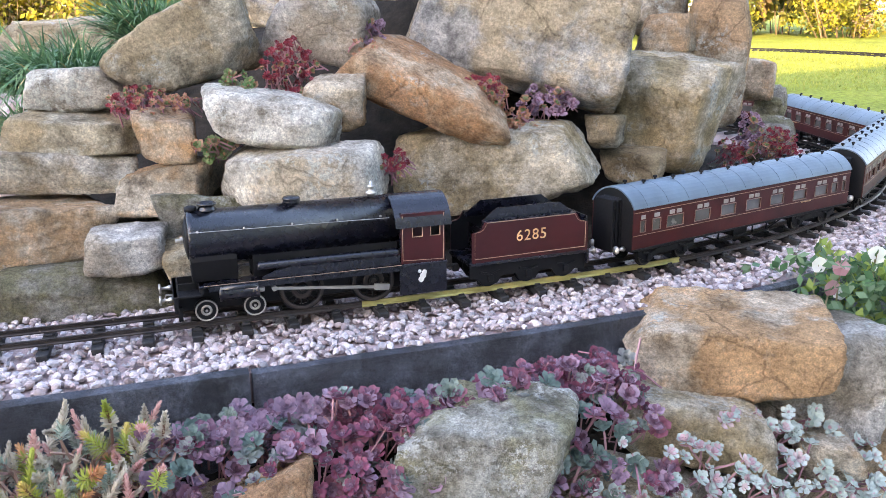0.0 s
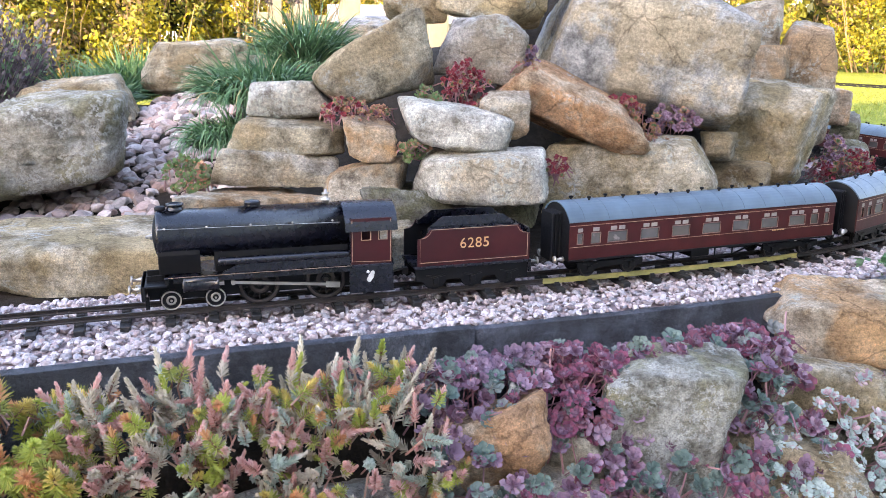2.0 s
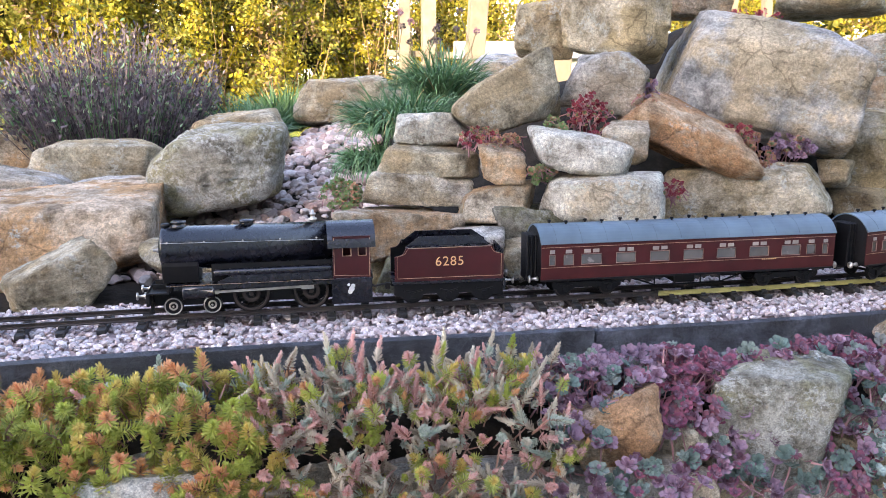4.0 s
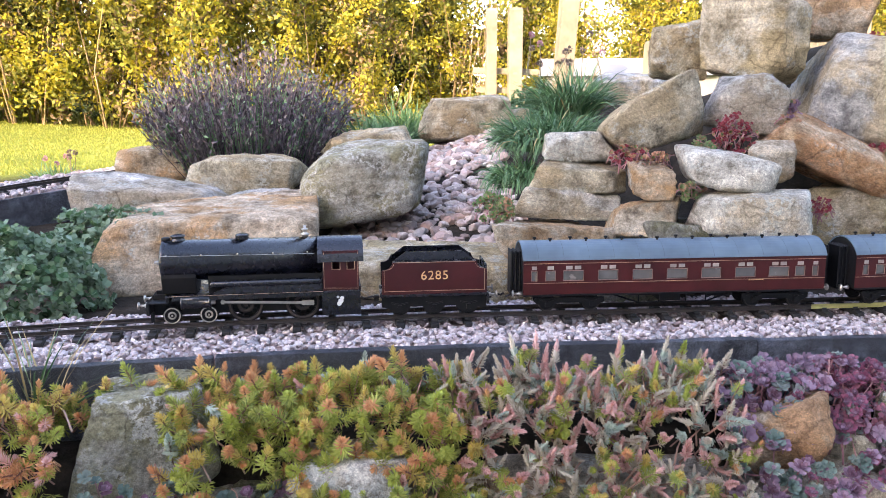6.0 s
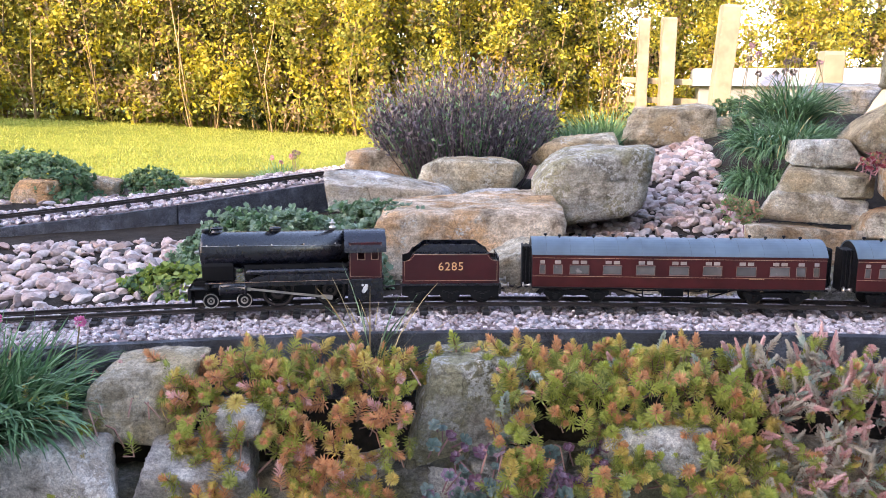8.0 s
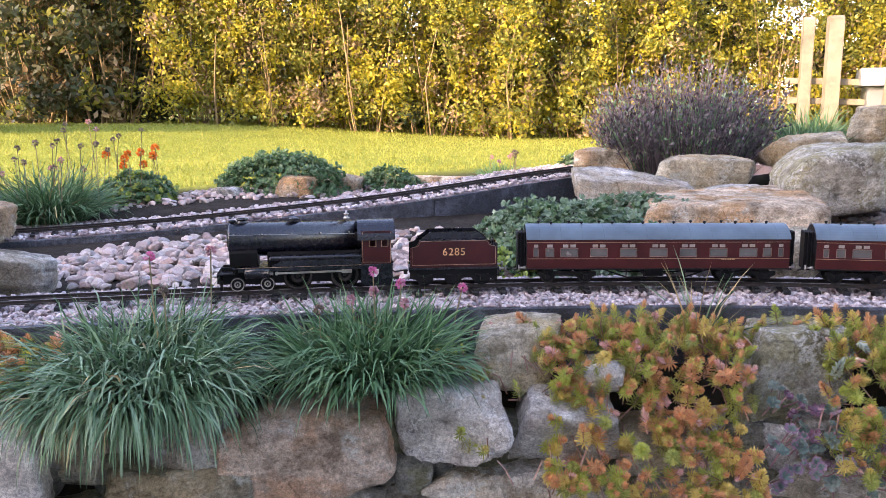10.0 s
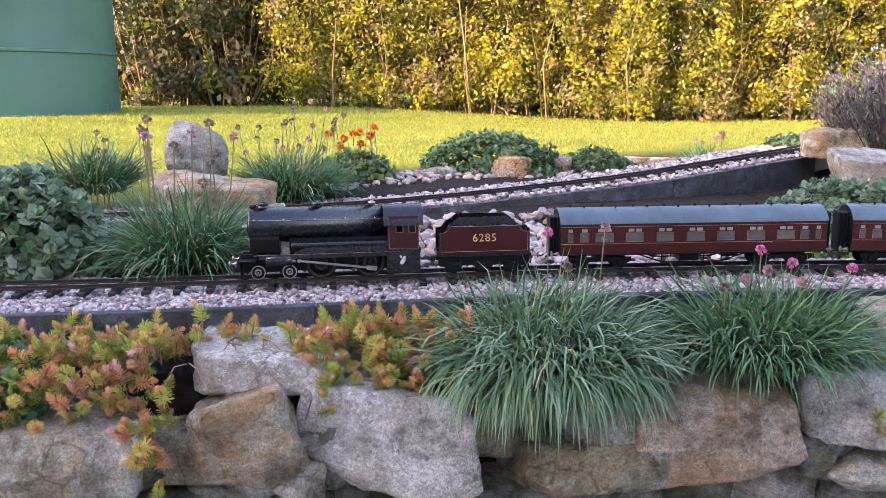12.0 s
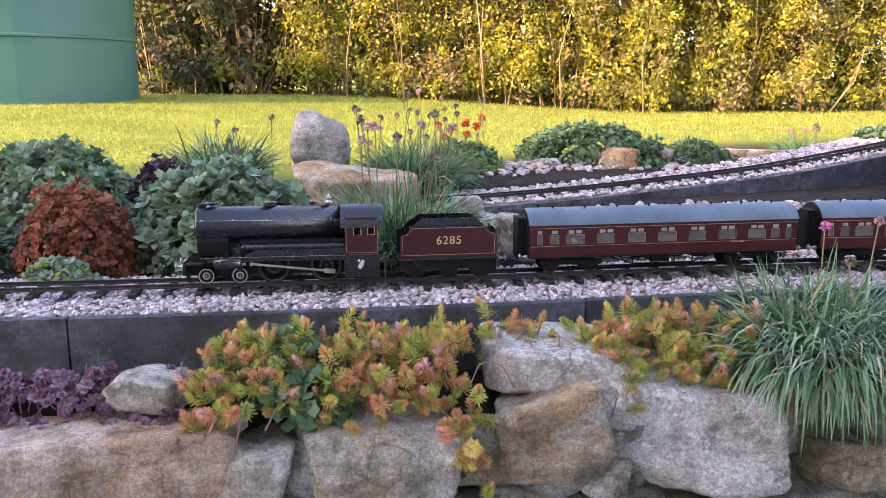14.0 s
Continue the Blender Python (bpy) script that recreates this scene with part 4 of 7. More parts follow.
    for y in (-0.02, 0.02):
        k.box(0.124, 0.128, y - 0.002, y + 0.002, 0.003, 0.016, 0)
    part("buffer_beam", k, M_FRAME, L)
    buffers(L, 0.131, 1)
    k = Build()
    wire(k, [(0.131, 0, 0.022), (0.137, 0, 0.023), (0.139, 0, 0.019), (0.136, 0, 0.016)], 0.001)
    part("coupling_hook", k, M_STEEL, L)
    # frames, cylinders
    k = Build()
    for sg in (1, -1):
        k.box(-0.128, 0.126, sg * 0.0115 - 0.001, sg * 0.0115 + 0.001, 0.010, 0.0355, 0)
    part("main_frame", k, M_FRAME, L)
    for sg in (1, -1):
        k = Build()
        k.lathe([(0.0, 0.055), (0.0078, 0.055), (0.0078, 0.057), (0.0070, 0.0575), (0.0070, 0.088), (0.0078, 0.0885), (0.0078, 0.0905), (0.003, 0.0915), (0.0, 0.0915)], (0, sg * 0.0255, 0.0275), "x", 20)
        k.box(0.056, 0.09, sg * 0.0255 - 0.006, sg * 0.0255 + 0.006, 0.028, 0.0352, 0)
        cyl = part("cylinder", k, M_BLACK, L, "", True)
        k = Build()
        k.lathe([(0.0, 0.050), (0.0030, 0.050), (0.0030, 0.056), (0.0, 0.056)], (0, sg * 0.0255, 0.0275), "x", 12)
        part("gland", k, M_STEEL, cyl, "bright gland nut")
    # cab
    for y in (0.0285, -0.0300):
        k = Build()
        z0, z1, x0, x1 = 0.0375, 0.0875, -0.1265, -0.082
        # panel built round two openings
        for a, c, d, e in ((x0, x1, z0, 0.064), (x0, x1, 0.081, z1), (x0, -0.1215, 0.064, 0.081), (-0.112, -0.1035, 0.064, 0.081), (-0.0935, x1, 0.064, 0.081)):
            k.box(a, c, y, y + 0.0015, d, e, 0)
        part("cab_side", k, M_MAROON, L, "maroon cab sheet with two square windows")
    for sg in (1, -1):
        y = 0.0303 if sg > 0 else -0.0303
        for x0, x1 in ((-0.1215, -0.112), (-0.1035, -0.0935)):
            k = Build()
            wire(k, [(x0, y, 0.064), (x1, y, 0.064), (x1, y, 0.081), (x0, y, 0.081), (x0, y, 0.064)], 0.0006)
            part("window_frame", k, M_LINE, L)
        k = Build()
        wire(k, [(-0.0835, y, 0.086), (-0.0835, y, 0.041), (-0.125, y, 0.0395), (-0.1255, y, 0.086)], 0.0004)
        part("lining", k, M_LINE, L)
        k = Build()
        y0 = 0.0287 if sg > 0 else -0.0305
        k.box(-0.128, -0.080, y0, y0 + 0.0018, 0.006, 0.0372, 0, 0.0003)
        low = part("cab_skirt", k, M_BLACK, L, "black lower cab sheet")
        k = Build()
        yy = 0.0309 if sg > 0 else -0.0309
        for x, z, r in ((-0.1035, 0.024, 0.0034), (-0.1015, 0.0205, 0.003), (-0.105, 0.0275, 0.0026), (-0.1, 0.029, 0.0018)):
            k.lathe([(0.0, -0.0004), (r, -0.0004), (r * 0.9, 0.0004), (0.0, 0.0005)], (x, yy, z), "y", 9)
        part("chipped_badge", k, M_WHITE, low, "worn white patch of a lost badge")
    k = Build()
    k.box(-0.083, -0.0815, -0.0285, 0.0285, 0.0375, 0.0885, 0)
    part("cab_front", k, M_BLACK, L)
    k = Build()
    outer = arc(0.0345, 12, 168, 18, 0, 0.0672)
    inner = arc(0.0330, 168, 12, 18, 0, 0.0672)
    k.prism(outer + inner, -0.1325, -0.076, 0)
    part("cab_roof", k, M_BLACK, L, "curved black cab roof", False)
    k = Build()
    k.box(-0.129, -0.083, -0.027, 0.027, 0.0375, 0.041, 0)
    k.lathe([(0.0, -0.086), (0.02, -0.086), (0.02, -0.0835), (0.0, -0.083)], (0, 0, BC - 0.006), "x", 20)
    part("cab_floor", k, M_FRAME, L)
    # wheels and rods
    dm = wheel_mesh("driving_wheelset", 0.0212, 0.0180, 14, 0.0042, [M_FRAME, M_RAIL])
    bmh = wheel_mesh("bogie_wheelset", 0.0104, 0.0185, 0, 0.0042, [M_FRAME, M_STEEL])
    wheelset("driving_wheelset", dm, L, 0.014, 0.0212, "black spoked driving wheels")
    wheelset("driving_wheelset", dm, L, -0.056, 0.0212, "black spoked driving wheels")
    wheelset("bogie_wheelset", bmh, L, 0.103, 0.0104, "small bogie wheels with bright rims")
    wheelset("bogie_wheelset", bmh, L, 0.059, 0.0104, "small bogie wheels with bright rims")
    k = Build()
    k.box(0.05, 0.112, -0.012, 0.012, 0.009, 0.014, 0, 0.0006)
    part("bogie_frame", k, M_FRAME, L)
    rods = []
    for sg in (1, -1):
        k = Build()
        y = sg * 0.0285
        k.prism([(y - 0.0009, -0.0014), (y + 0.0009, -0.0014), (y + 0.0009, 0.0014), (y - 0.0009, 0.0014)], 0.0, 0.105, 0)
        k.prism([(y - 0.0016, -0.0030), (y + 0.0016, -0.0030), (y + 0.0016, 0.0030), (y - 0.0016, 0.0030)], -0.006, 0.009, 0, 0.0005)
        k.lathe([(0.0, y - 0.002), (0.0025, y - 0.002), (0.0025, y + 0.002), (0.0, y + 0.002)], (0.105, 0, 0), "y", 12)
        k.lathe([(0.0, -sg * 0.008), (0.0016, -sg * 0.008), (0.0016, sg * 0.001), (0.0, sg * 0.001)], (0, y, 0), "y", 10)
        rods.append(part("connecting_rod", k, M_STEEL, L, "long bright steel connecting rod"))
    return L, rods


def make_tender():
    T = thing("tender", "maroon six-wheeled tender numbered 6285 behind the locomotive", "model train")
    k = Build()
    k.box(-0.069, 0.069, -0.029, 0.029, 0.026, 0.0295, 0, 0.0004)
    part("sole_plate", k, M_BLACK, T)
    front = [(0.0645, 0.0605), (0.0600, 0.0612), (0.0565, 0.0635), (0.0540, 0.0675), (0.0525, 0.0705)]
    rear = [(-x, z) for x, z in front[::-1]]
    outline = [(-0.0665, 0.0295), (0.0665, 0.0295), (0.0665, 0.0602)] + front + rear + [(-0.0665, 0.0602)]
    for sg in (1, -1):
        k = Build()
        side_sheet(k, outline, 0.0275 if sg > 0 else -0.0290, 0.0015)
        panel = part("side_panel", k, M_MAROON, T, "maroon tender side with cream lining")
        k = Build()
        y = sg * 0.0294
        inset = [(x * 0.955, 0.0335 + (z - 0.0295) * 0.895) for x, z in outline]
        wire(k, [(x, y, z) for x, z in inset] + [(inset[0][0], y, inset[0][1])], 0.00035)
        part("lining", k, M_LINE, panel)
        k = Build()
        side_sheet(k, [(x * 0.995, z - 0.0003) for x, z in outline], 0.0268 if sg > 0 else -0.0274, 0.0006)
        part("inner_sheet", k, M_FRAME, panel, "black inner face")
    figures("6285", 0.0162, T, pose(0, 0.0291, 0.0528) @ Matrix(((-1, 0, 0, 0), (0, 0, 1, 0), (0, 1, 0, 0), (0, 0, 0, 1))))
    figures("6285", 0.0162, T, pose(0, -0.0291, 0.0528) @ Matrix(((1, 0, 0, 0), (0, 0, -1, 0), (0, 1, 0, 0), (0, 0, 0, 1))))
    k = Build()
    k.box(-0.0665, -0.065, -0.0275, 0.0275, 0.0295, 0.066, 0)
    k.box(0.045, 0.0465, -0.0275, 0.0275, 0.0295, 0.058, 0)
    k.add([(-0.065, -0.0272, 0.056), (-0.065, 0.0272, 0.056), (0.045, 0.0272, 0.045), (0.045, -0.0272, 0.045), (-0.065, -0.0272, 0.0295), (-0.065, 0.0272, 0.0295), (0.045, 0.0272, 0.0295), (0.045, -0.0272, 0.0295)],
          [(0, 3, 2, 1), (4, 5, 6, 7), (0, 1, 5, 4), (2, 3, 7, 6), (1, 2, 6, 5), (0, 4, 7, 3)])
    part("coal_space", k, M_BLACK, T, "empty black coal space")
    for sg in (1, -1):
        k = Build()
        side_sheet(k, [(-0.0525, 0.070), (0.0525, 0.070), (0.047, 0.0745), (0.036, 0.0825), (-0.036, 0.0825), (-0.047, 0.0745)], 0.020 * sg, 0.0012)
        side_sheet(k, [(-0.0525, 0.066), (0.0525, 0.066), (0.0525, 0.0712), (-0.0525, 0.0712)], 0.020 * sg, 0.0075 * sg)
        part("coal_rail", k, M_BLACK, T, "black raised coal rail")
    for sg in (1, -1):
        k = Build()
        pts = [(-0.067, 0.026), (-0.067, 0.012), (-0.058, 0.010), (-0.053, 0.004), (-0.036, 0.004), (-0.031, 0.012), (-0.015, 0.012), (-0.010, 0.004), (0.008, 0.004), (0.013, 0.012), (0.027, 0.012), (0.033, 0.004), (0.050, 0.004), (0.056, 0.010), (0.067, 0.006), (0.067, 0.026)]
        side_sheet(k, [(-x, z) for x, z in pts], sg * 0.0225, sg * 0.0016)
        fr = part("side_frame", k, M_FRAME, T)
        for x in (0.044, 0.0, -0.044):
            k = Build()
            k.box(x - 0.003, x + 0.003, sg * 0.0250 - 0.0012, sg * 0.0250 + 0.0012, 0.007, 0.014, 0, 0.0005)
            part("axle_box", k, M_FRAME, fr)
            k = Build()
            wire(k, [(x - 0.011, sg * 0.0247, 0.0175), (x, sg * 0.0247, 0.0148), (x + 0.011, sg * 0.0247, 0.0175)], 0.0011)
            part("spring", k, M_FRAME, fr)
    wm = wheel_mesh("tender_wheelset", 0.0125, 0.0180, 8, 0.004, [M_FRAME, M_FRAME])
    for x in (0.044, 0.0, -0.044):
        wheelset("tender_wheelset", wm, T, x, 0.0125)
    k = Build()
    k.box(-0.0695, -0.067, -0.029, 0.029, 0.014, 0.027, 0, 0.0005)
    part("buffer_beam", k, M_BLACK, T)
    buffers(T, -0.0695, -1)
    for x, s in ((0.069, 1), (-0.0695, -1)):
        k = Build()
        wire(k, [(x, 0, 0.02), (x + s * 0.010, 0, 0.0205), (x + s * 0.020, 0, 0.0185), (x + s * 0.024, 0, 0.021)], 0.0014)
        k.box(x + s * 0.004 - 0.003, x + s * 0.004 + 0.003, -0.003, 0.003, 0.015, 0.0225, 0, 0.0004)
        part("coupling", k, M_RAIL, T)
    return T


def make_coach(first):
    """A corridor coach, 0.398 long; x runs along it."""
    c = thing("passenger_coach", "maroon corridor coach with a blue-grey roof and clouded windows", "model train", group="coaches of the train")
    H, W = 0.199, 0.0315
    z0, z1 = 0.0235, 0.0715
    k = Build()
    k.box(-H, H, -0.029, 0.029, z0, z0 + 0.003, 0)
    part("floor", k, M_FRAME, c)
    wins = [(0.185, 0.0075), (0.1640, 0.0125), (0.1345, 0.0265), (0.0895, 0.0255), (0.0445, 0.0255), (-0.001, 0.0265), (-0.046, 0.0255), (-0.0915, 0.0265), (-0.1365, 0.0265), (-0.165, 0.0125), (-0.1855, 0.0075)]
    wz0, wz1 = 0.0432, 0.0560
    for sg in (1, -1):
        ya, yb = (W - 0.0016, W) if sg > 0 else (-W, -W + 0.0016)
        k = Build()
        k.prism([(ya, z0), (yb, z0), (yb, wz0), (ya, wz0)], -H, H)
        k.prism([(ya, wz1), (yb, wz1), (yb, z1), (ya, z1)], -H, H)
        edges = [H]
        for x, w in wins:
            edges += [x + w / 2, x - w / 2]
        edges.append(-H)
        for a, d in zip(edges[::2], edges[1::2]):
            k.prism([(ya, wz0), (yb, wz0), (yb, wz1), (ya, wz1)], d, a)
        side = part("side_wall", k, M_COACH, c, "maroon panelled coach side")
        yo = sg * (W + 0.0003)
        for x, w in wins:
            k = Build()
            k.box(x - w / 2, x + w / 2, sg * (W - 0.0013) - 0.0003, sg * (W - 0.0013) + 0.0003, wz0, wz1, 0)
            pane = part("window", k, M_GLASS, side, "dull clouded window")
            k = Build()
            wire(k, [(x - w / 2, yo, wz0), (x + w / 2, yo, wz0), (x + w / 2, yo, wz1), (x - w / 2, yo, wz1), (x - w / 2, yo, wz0)], 0.00055)
            part("window_frame", k, M_SASH, side)
            for cx in ((x - 0.0056, x + 0.0056) if w > 0.02 else (x,)):
                vw = min(0.0041, w * 0.42)
                k = Build()
                k.box(cx - vw, cx + vw, yo - 0.0005, yo + 0.0002, 0.0576, 0.0622, 0, 0.0002)
                part("ventilator", k, M_BLIND, side, "small pale sliding ventilator above the window")
        k = Build()
        for z in (wz0 - 0.0030, 0.0655):
            wire(k, [(H, yo, z), (-H, yo, z)], 0.0003)
        part("lining", k, M_LINE, side)
        for z in (z0 + 0.0006,):
            k = Build()
            k.box(-H, H, sg * W - 0.0012, sg * W + 0.0012, z - 0.001, z + 0.0012, 0)
            part("sole_bar", k, M_FRAME, side)
        k = Build()
        for i in range(8):
            k.box(-0.098 - i * 0.0026, -0.0965 - i * 0.0026, yo - 0.0002, yo + 0.0002, 0.0385, 0.0402, 0)
        part("lettering", k, M_GOLD, side, "tiny gold lettering too worn to read")
    # roof
    k = Build()
    R = 0.0365
    cz = 0.0895 - R + 0.0005
    a0 = math.degrees(math.asin((z1 - cz) / R))
    k.prism(arc(R, a0 - 3, 180 - a0 + 3, 16, 0, cz) + arc(R - 0.0016, 180 - a0 + 3, a0 - 3, 16, 0, cz), -H - 0.001, H + 0.001)
    roof = part("roof", k, M_ROOF, c, "curved blue-grey roof with dark seams")
    for i in range(12):
        x = -0.18 + i * 0.0327
        k = Build()
        wire(k, [(x, y, z) for y, z in arc(R + 0.0001, a0, 180 - a0, 12, 0, cz)], 0.00022)
        part("seam", k, M_SEAM, roof)
    for i in range(16):
        x = 0.181 - i * 0.0236 + (0.003 if i % 2 else -0.002)
        k = Build()
        k.lathe([(0.0012, 0.0), (0.0012, 0.0016), (0.0024, 0.0020), (0.0024, 0.0042), (0.0, 0.0047)], (x, 0.006 if i % 2 else -0.004, cz + R - 0.0003), "z", 9)
        part("roof_ventilator", k, M_FRAME, roof)
    for s in (1, -1):
        k = Build()
        pts = [(-W + 0.001, z0), (W - 0.001, z0), (W - 0.001, z1)] + arc(R - 0.001, a0, 180 - a0, 12, 0, cz) + [(-W + 0.001, z1)]
        x0, x1 = (H - 0.0015, H) if s > 0 else (-H, -H + 0.0015)
        k.prism(pts, x0, x1)
        end = part("end_wall", k, M_FRAME, c, "black coach end")
        k = Build()
        for j in range(5):
            g = 0.0135 if j % 2 == 0 else 0.0122
            xa = s * (H + 0.0027 * j)
            k.box(min(xa, xa + s * 0.0026), max(xa, xa + s * 0.0026), -g, g, 0.020, 0.078 + (0.0012 if j % 2 == 0 else 0), 0, 0.0012)
        part("corridor_bellows", k, M_FRAME, end, "black pleated corridor connection")
        buffers(c, s * H, s)
        k = Build()
        wire(k, [(s * H, 0, 0.018), (s * (H + 0.012), 0, 0.0185), (s * (H + 0.018), 0, 0.016)], 0.0013)
        part("coupling", k, M_RAIL, c)
    wm = wheel_mesh("coach_wheelset", 0.0110, 0.0178, 0, 0.004, [M_FRAME, M_RAIL])
    for bx in (0.137, -0.137):
        for sg in (1, -1):
            k = Build()
            side_sheet(k, [(bx - 0.045, 0.019), (bx - 0.045, 0.013), (bx - 0.034, 0.0075), (bx - 0.024, 0.0075), (bx - 0.016, 0.012), (bx + 0.016, 0.012), (bx + 0.024, 0.0075), (bx + 0.034, 0.0075), (bx + 0.045, 0.013), (bx + 0.045, 0.019)], sg * 0.0225, sg * 0.0018)
            for dx in (-0.029, 0.029):
                k.box(bx + dx - 0.0032, bx + dx + 0.0032, sg * 0.0255 - 0.0015, sg * 0.0255 + 0.0015, 0.0075, 0.0145, 0, 0.0006)
                k.tube([(bx + dx - 0.010, sg * 0.0255, 0.0175), (bx + dx, sg * 0.0255, 0.0152), (bx + dx + 0.010, sg * 0.0255, 0.0175)], 0.0010, 5)
            k.box(bx - 0.008, bx + 0.008, -0.022, 0.022, 0.014, 0.0232, 0)
            part("bogie_frame", k, M_FRAME, c)
        for dx in (-0.029, 0.029):
            wheelset("coach_wheelset", wm, c, bx + dx, 0.0110)
    for sg in (1, -1):
        k = Build()
        y = sg * 0.021
        wire(k, [(0.085, y, 0.0232), (0.045, y, 0.0095), (-0.045, y, 0.0095), (-0.085, y, 0.0232)], 0.0011)
        for x in (0.045, 0.018, -0.018, -0.045):
            wire(k, [(x, y, 0.0095), (x, y, 0.0232)], 0.0010)
        part("truss_rod", k, M_FRAME, c)
    k = Build()
    k.box(-0.012, 0.016, -0.018, 0.018, 0.010, 0.0232, 0, 0.0008)
    part("battery_box", k, M_FRAME, c)
    k = Build()
    k.box(-0.075, -0.050, -0.010, 0.010, 0.014, 0.0232, 0, 0.0008)
    part("dynamo", k, M_FRAME, c)
    return c


loco, rods = make_loco()
tender = make_tender()
coaches = [make_coach(i) for i in range(4)]


# ---- lawn, hedge and far things ----
M_HEDGE = [leaf_mat("golden_hedge_leaves", [(0.42, 0.36, 0.03), (0.55, 0.47, 0.05), (0.30, 0.30, 0.03), (0.60, 0.50, 0.10)], 0.5, 0.45),
           leaf_mat("olive_hedge_leaves", [(0.22, 0.24, 0.04), (0.32, 0.31, 0.06), (0.40, 0.35, 0.09), (0.17, 0.19, 0.04)], 0.5, 0.45),
           leaf_mat("dry_hedge_stems", [(0.26, 0.18, 0.09), (0.18, 0.12, 0.06), (0.32, 0.22, 0.12)], 0.8, 0.05),
           # dark foliage, and the shade coloured into the shrubs by the tank
           leaf_mat("dark_and_shaded_hedge_leaves", [(0.035, 0.05, 0.018), (0.06, 0.07, 0.025), (0.08, 0.07, 0.03)], 0.55, 0.2)]
M_GRASS = leaf_mat("sunny_lawn_blades", [(0.23, 0.25, 0.04), (0.31, 0.32, 0.06), (0.28, 0.29, 0.05), (0.36, 0.34, 0.08)], 0.55, 0.3)
M_TANK = paint_mat("green_tank_plastic", (0.045, 0.155, 0.12), 0.42, (0.07, 0.18, 0.15), 0.05, 0.0, 3.0)
M_POST = paint_mat("weathered_timber", (0.30, 0.255, 0.19), 0.85, (0.30, 0.25, 0.18), 0.15, 0.0, 14.0, 0.2)
M_RENDER = paint_mat("pale_house_render", (0.72, 0.69, 0.64), 0.9, (0.45, 0.42, 0.38), 0.05, 0.0, 2.0, 0.2)
M_SHEDW = paint_mat("white_painted_panel", (0.30, 0.30, 0.30), 0.6, (0.55, 0.55, 0.5), 0.05, 0.0, 3.0)


class Leaves:
    """Fast store for thousands of small flat leaves."""

    def __init__(self):
        self.v, self.f, self.m, self.n = [], [], [], 0

    def quads(self, centre, along, across, mat):
        """Diamond leaves: arrays of middle, half length and half width vectors."""
        v = np.stack([centre - along, centre + across - along * 0.1, centre + along, centre - across - along * 0.1], axis=1).reshape(-1, 3)
        k = len(centre)
        self.v.append(v)
        self.f.append(np.arange(4 * k).reshape(-1, 4) + self.n)
        self.m.append(np.broadcast_to(mat, k).astype(np.int32))
        self.n += 4 * k

    def mesh(self, name, mats):
        me = bpy.data.meshes.new(name)
        me.from_pydata(np.concatenate(self.v).tolist(), [], np.concatenate(self.f).tolist())
        for m in mats:
            me.materials.append(m)
        me.polygons.foreach_set("material_index", np.concatenate(self.m))
        return me


def unit(a):
    return a / np.maximum(np.linalg.norm(a, axis=-1, keepdims=True), 1e-9)


def shrub(x, y, w, h, seed, mats, weights, stems, leaf, count, label, z=None, group="hedge shrubs", lean=0.0):
    """A leafy shrub: bare stems from the ground and a ragged, gapped crown of leaves in clumps."""
    rng = np.random.RandomState(seed)
    z = float(z_at(x, y)[0]) if z is None else z
    t = thing("shrub", label, "shrub", pose(x, y, z - 0.02), group)
    b = Build()
    tips = []
    for k in range(stems):
        a, r = rng.uniform(0, 6.28), w * 0.42 * math.sqrt(rng.uniform())
        p0 = Vector((r * math.cos(a) * 0.6, r * math.sin(a) * 0.6, 0))
        p2 = Vector((r * math.cos(a) * 1.15 + lean * h + rng.normal() * 0.06, r * math.sin(a) * 1.15 + rng.normal() * 0.06, h * rng.uniform(0.3, 0.75)))
        p1 = (p0 + p2) / 2 + Vector(rng.normal(size=3)) * 0.05
        r0 = 0.004 + 0.008 * rng.uniform()
        b.tube([p0, p1, p2], [r0, r0 * 0.7, r0 * 0.35], 4)
        tips += [p1 + (p2 - p1) * u for u in (0.1, 0.55, 1.0)]
    part("branchwork", b, mats[2], t)
    lv = Leaves()
    for mat, wt in enumerate(weights):
        n = int(count * wt)
        if n < 1:
            continue
        nc = max(6, n // 34)
        th, ph = rng.uniform(0, 6.28, nc), rng.uniform(0, 1, nc)
        rad = w * 0.5 * np.sqrt(rng.uniform(0.25, 1, nc)) * (0.75 + 0.35 * np.sin(3 * th + seed))
        zc = h * (0.06 + 0.95 * ph)
        c = np.stack([rad * np.cos(th) + lean * zc, rad * np.sin(th), zc], axis=1)
        pick = rng.randint(0, nc, n)
        p = c[pick] + rng.normal(size=(n, 3)) * 0.055 * (0.5 + w * 0.4)
        p[:, 2] = np.abs(p[:, 2])
        al = unit(rng.normal(size=(n, 3)) + (0, 0, 0.1)) * (leaf * rng.uniform(0.6, 1.3, (n, 1)))
        ac = unit(np.cross(al, rng.normal(size=(n, 3)))) * (leaf * 0.55 * rng.uniform(0.7, 1.2, (n, 1)))
        lv.quads(p, al, ac, mat)
    part("foliage", lv.mesh("foliage", mats), None, t)
    return t


GOLD, OLIVE, STEM, DARK = 0, 1, 2, 3
random.seed(5)
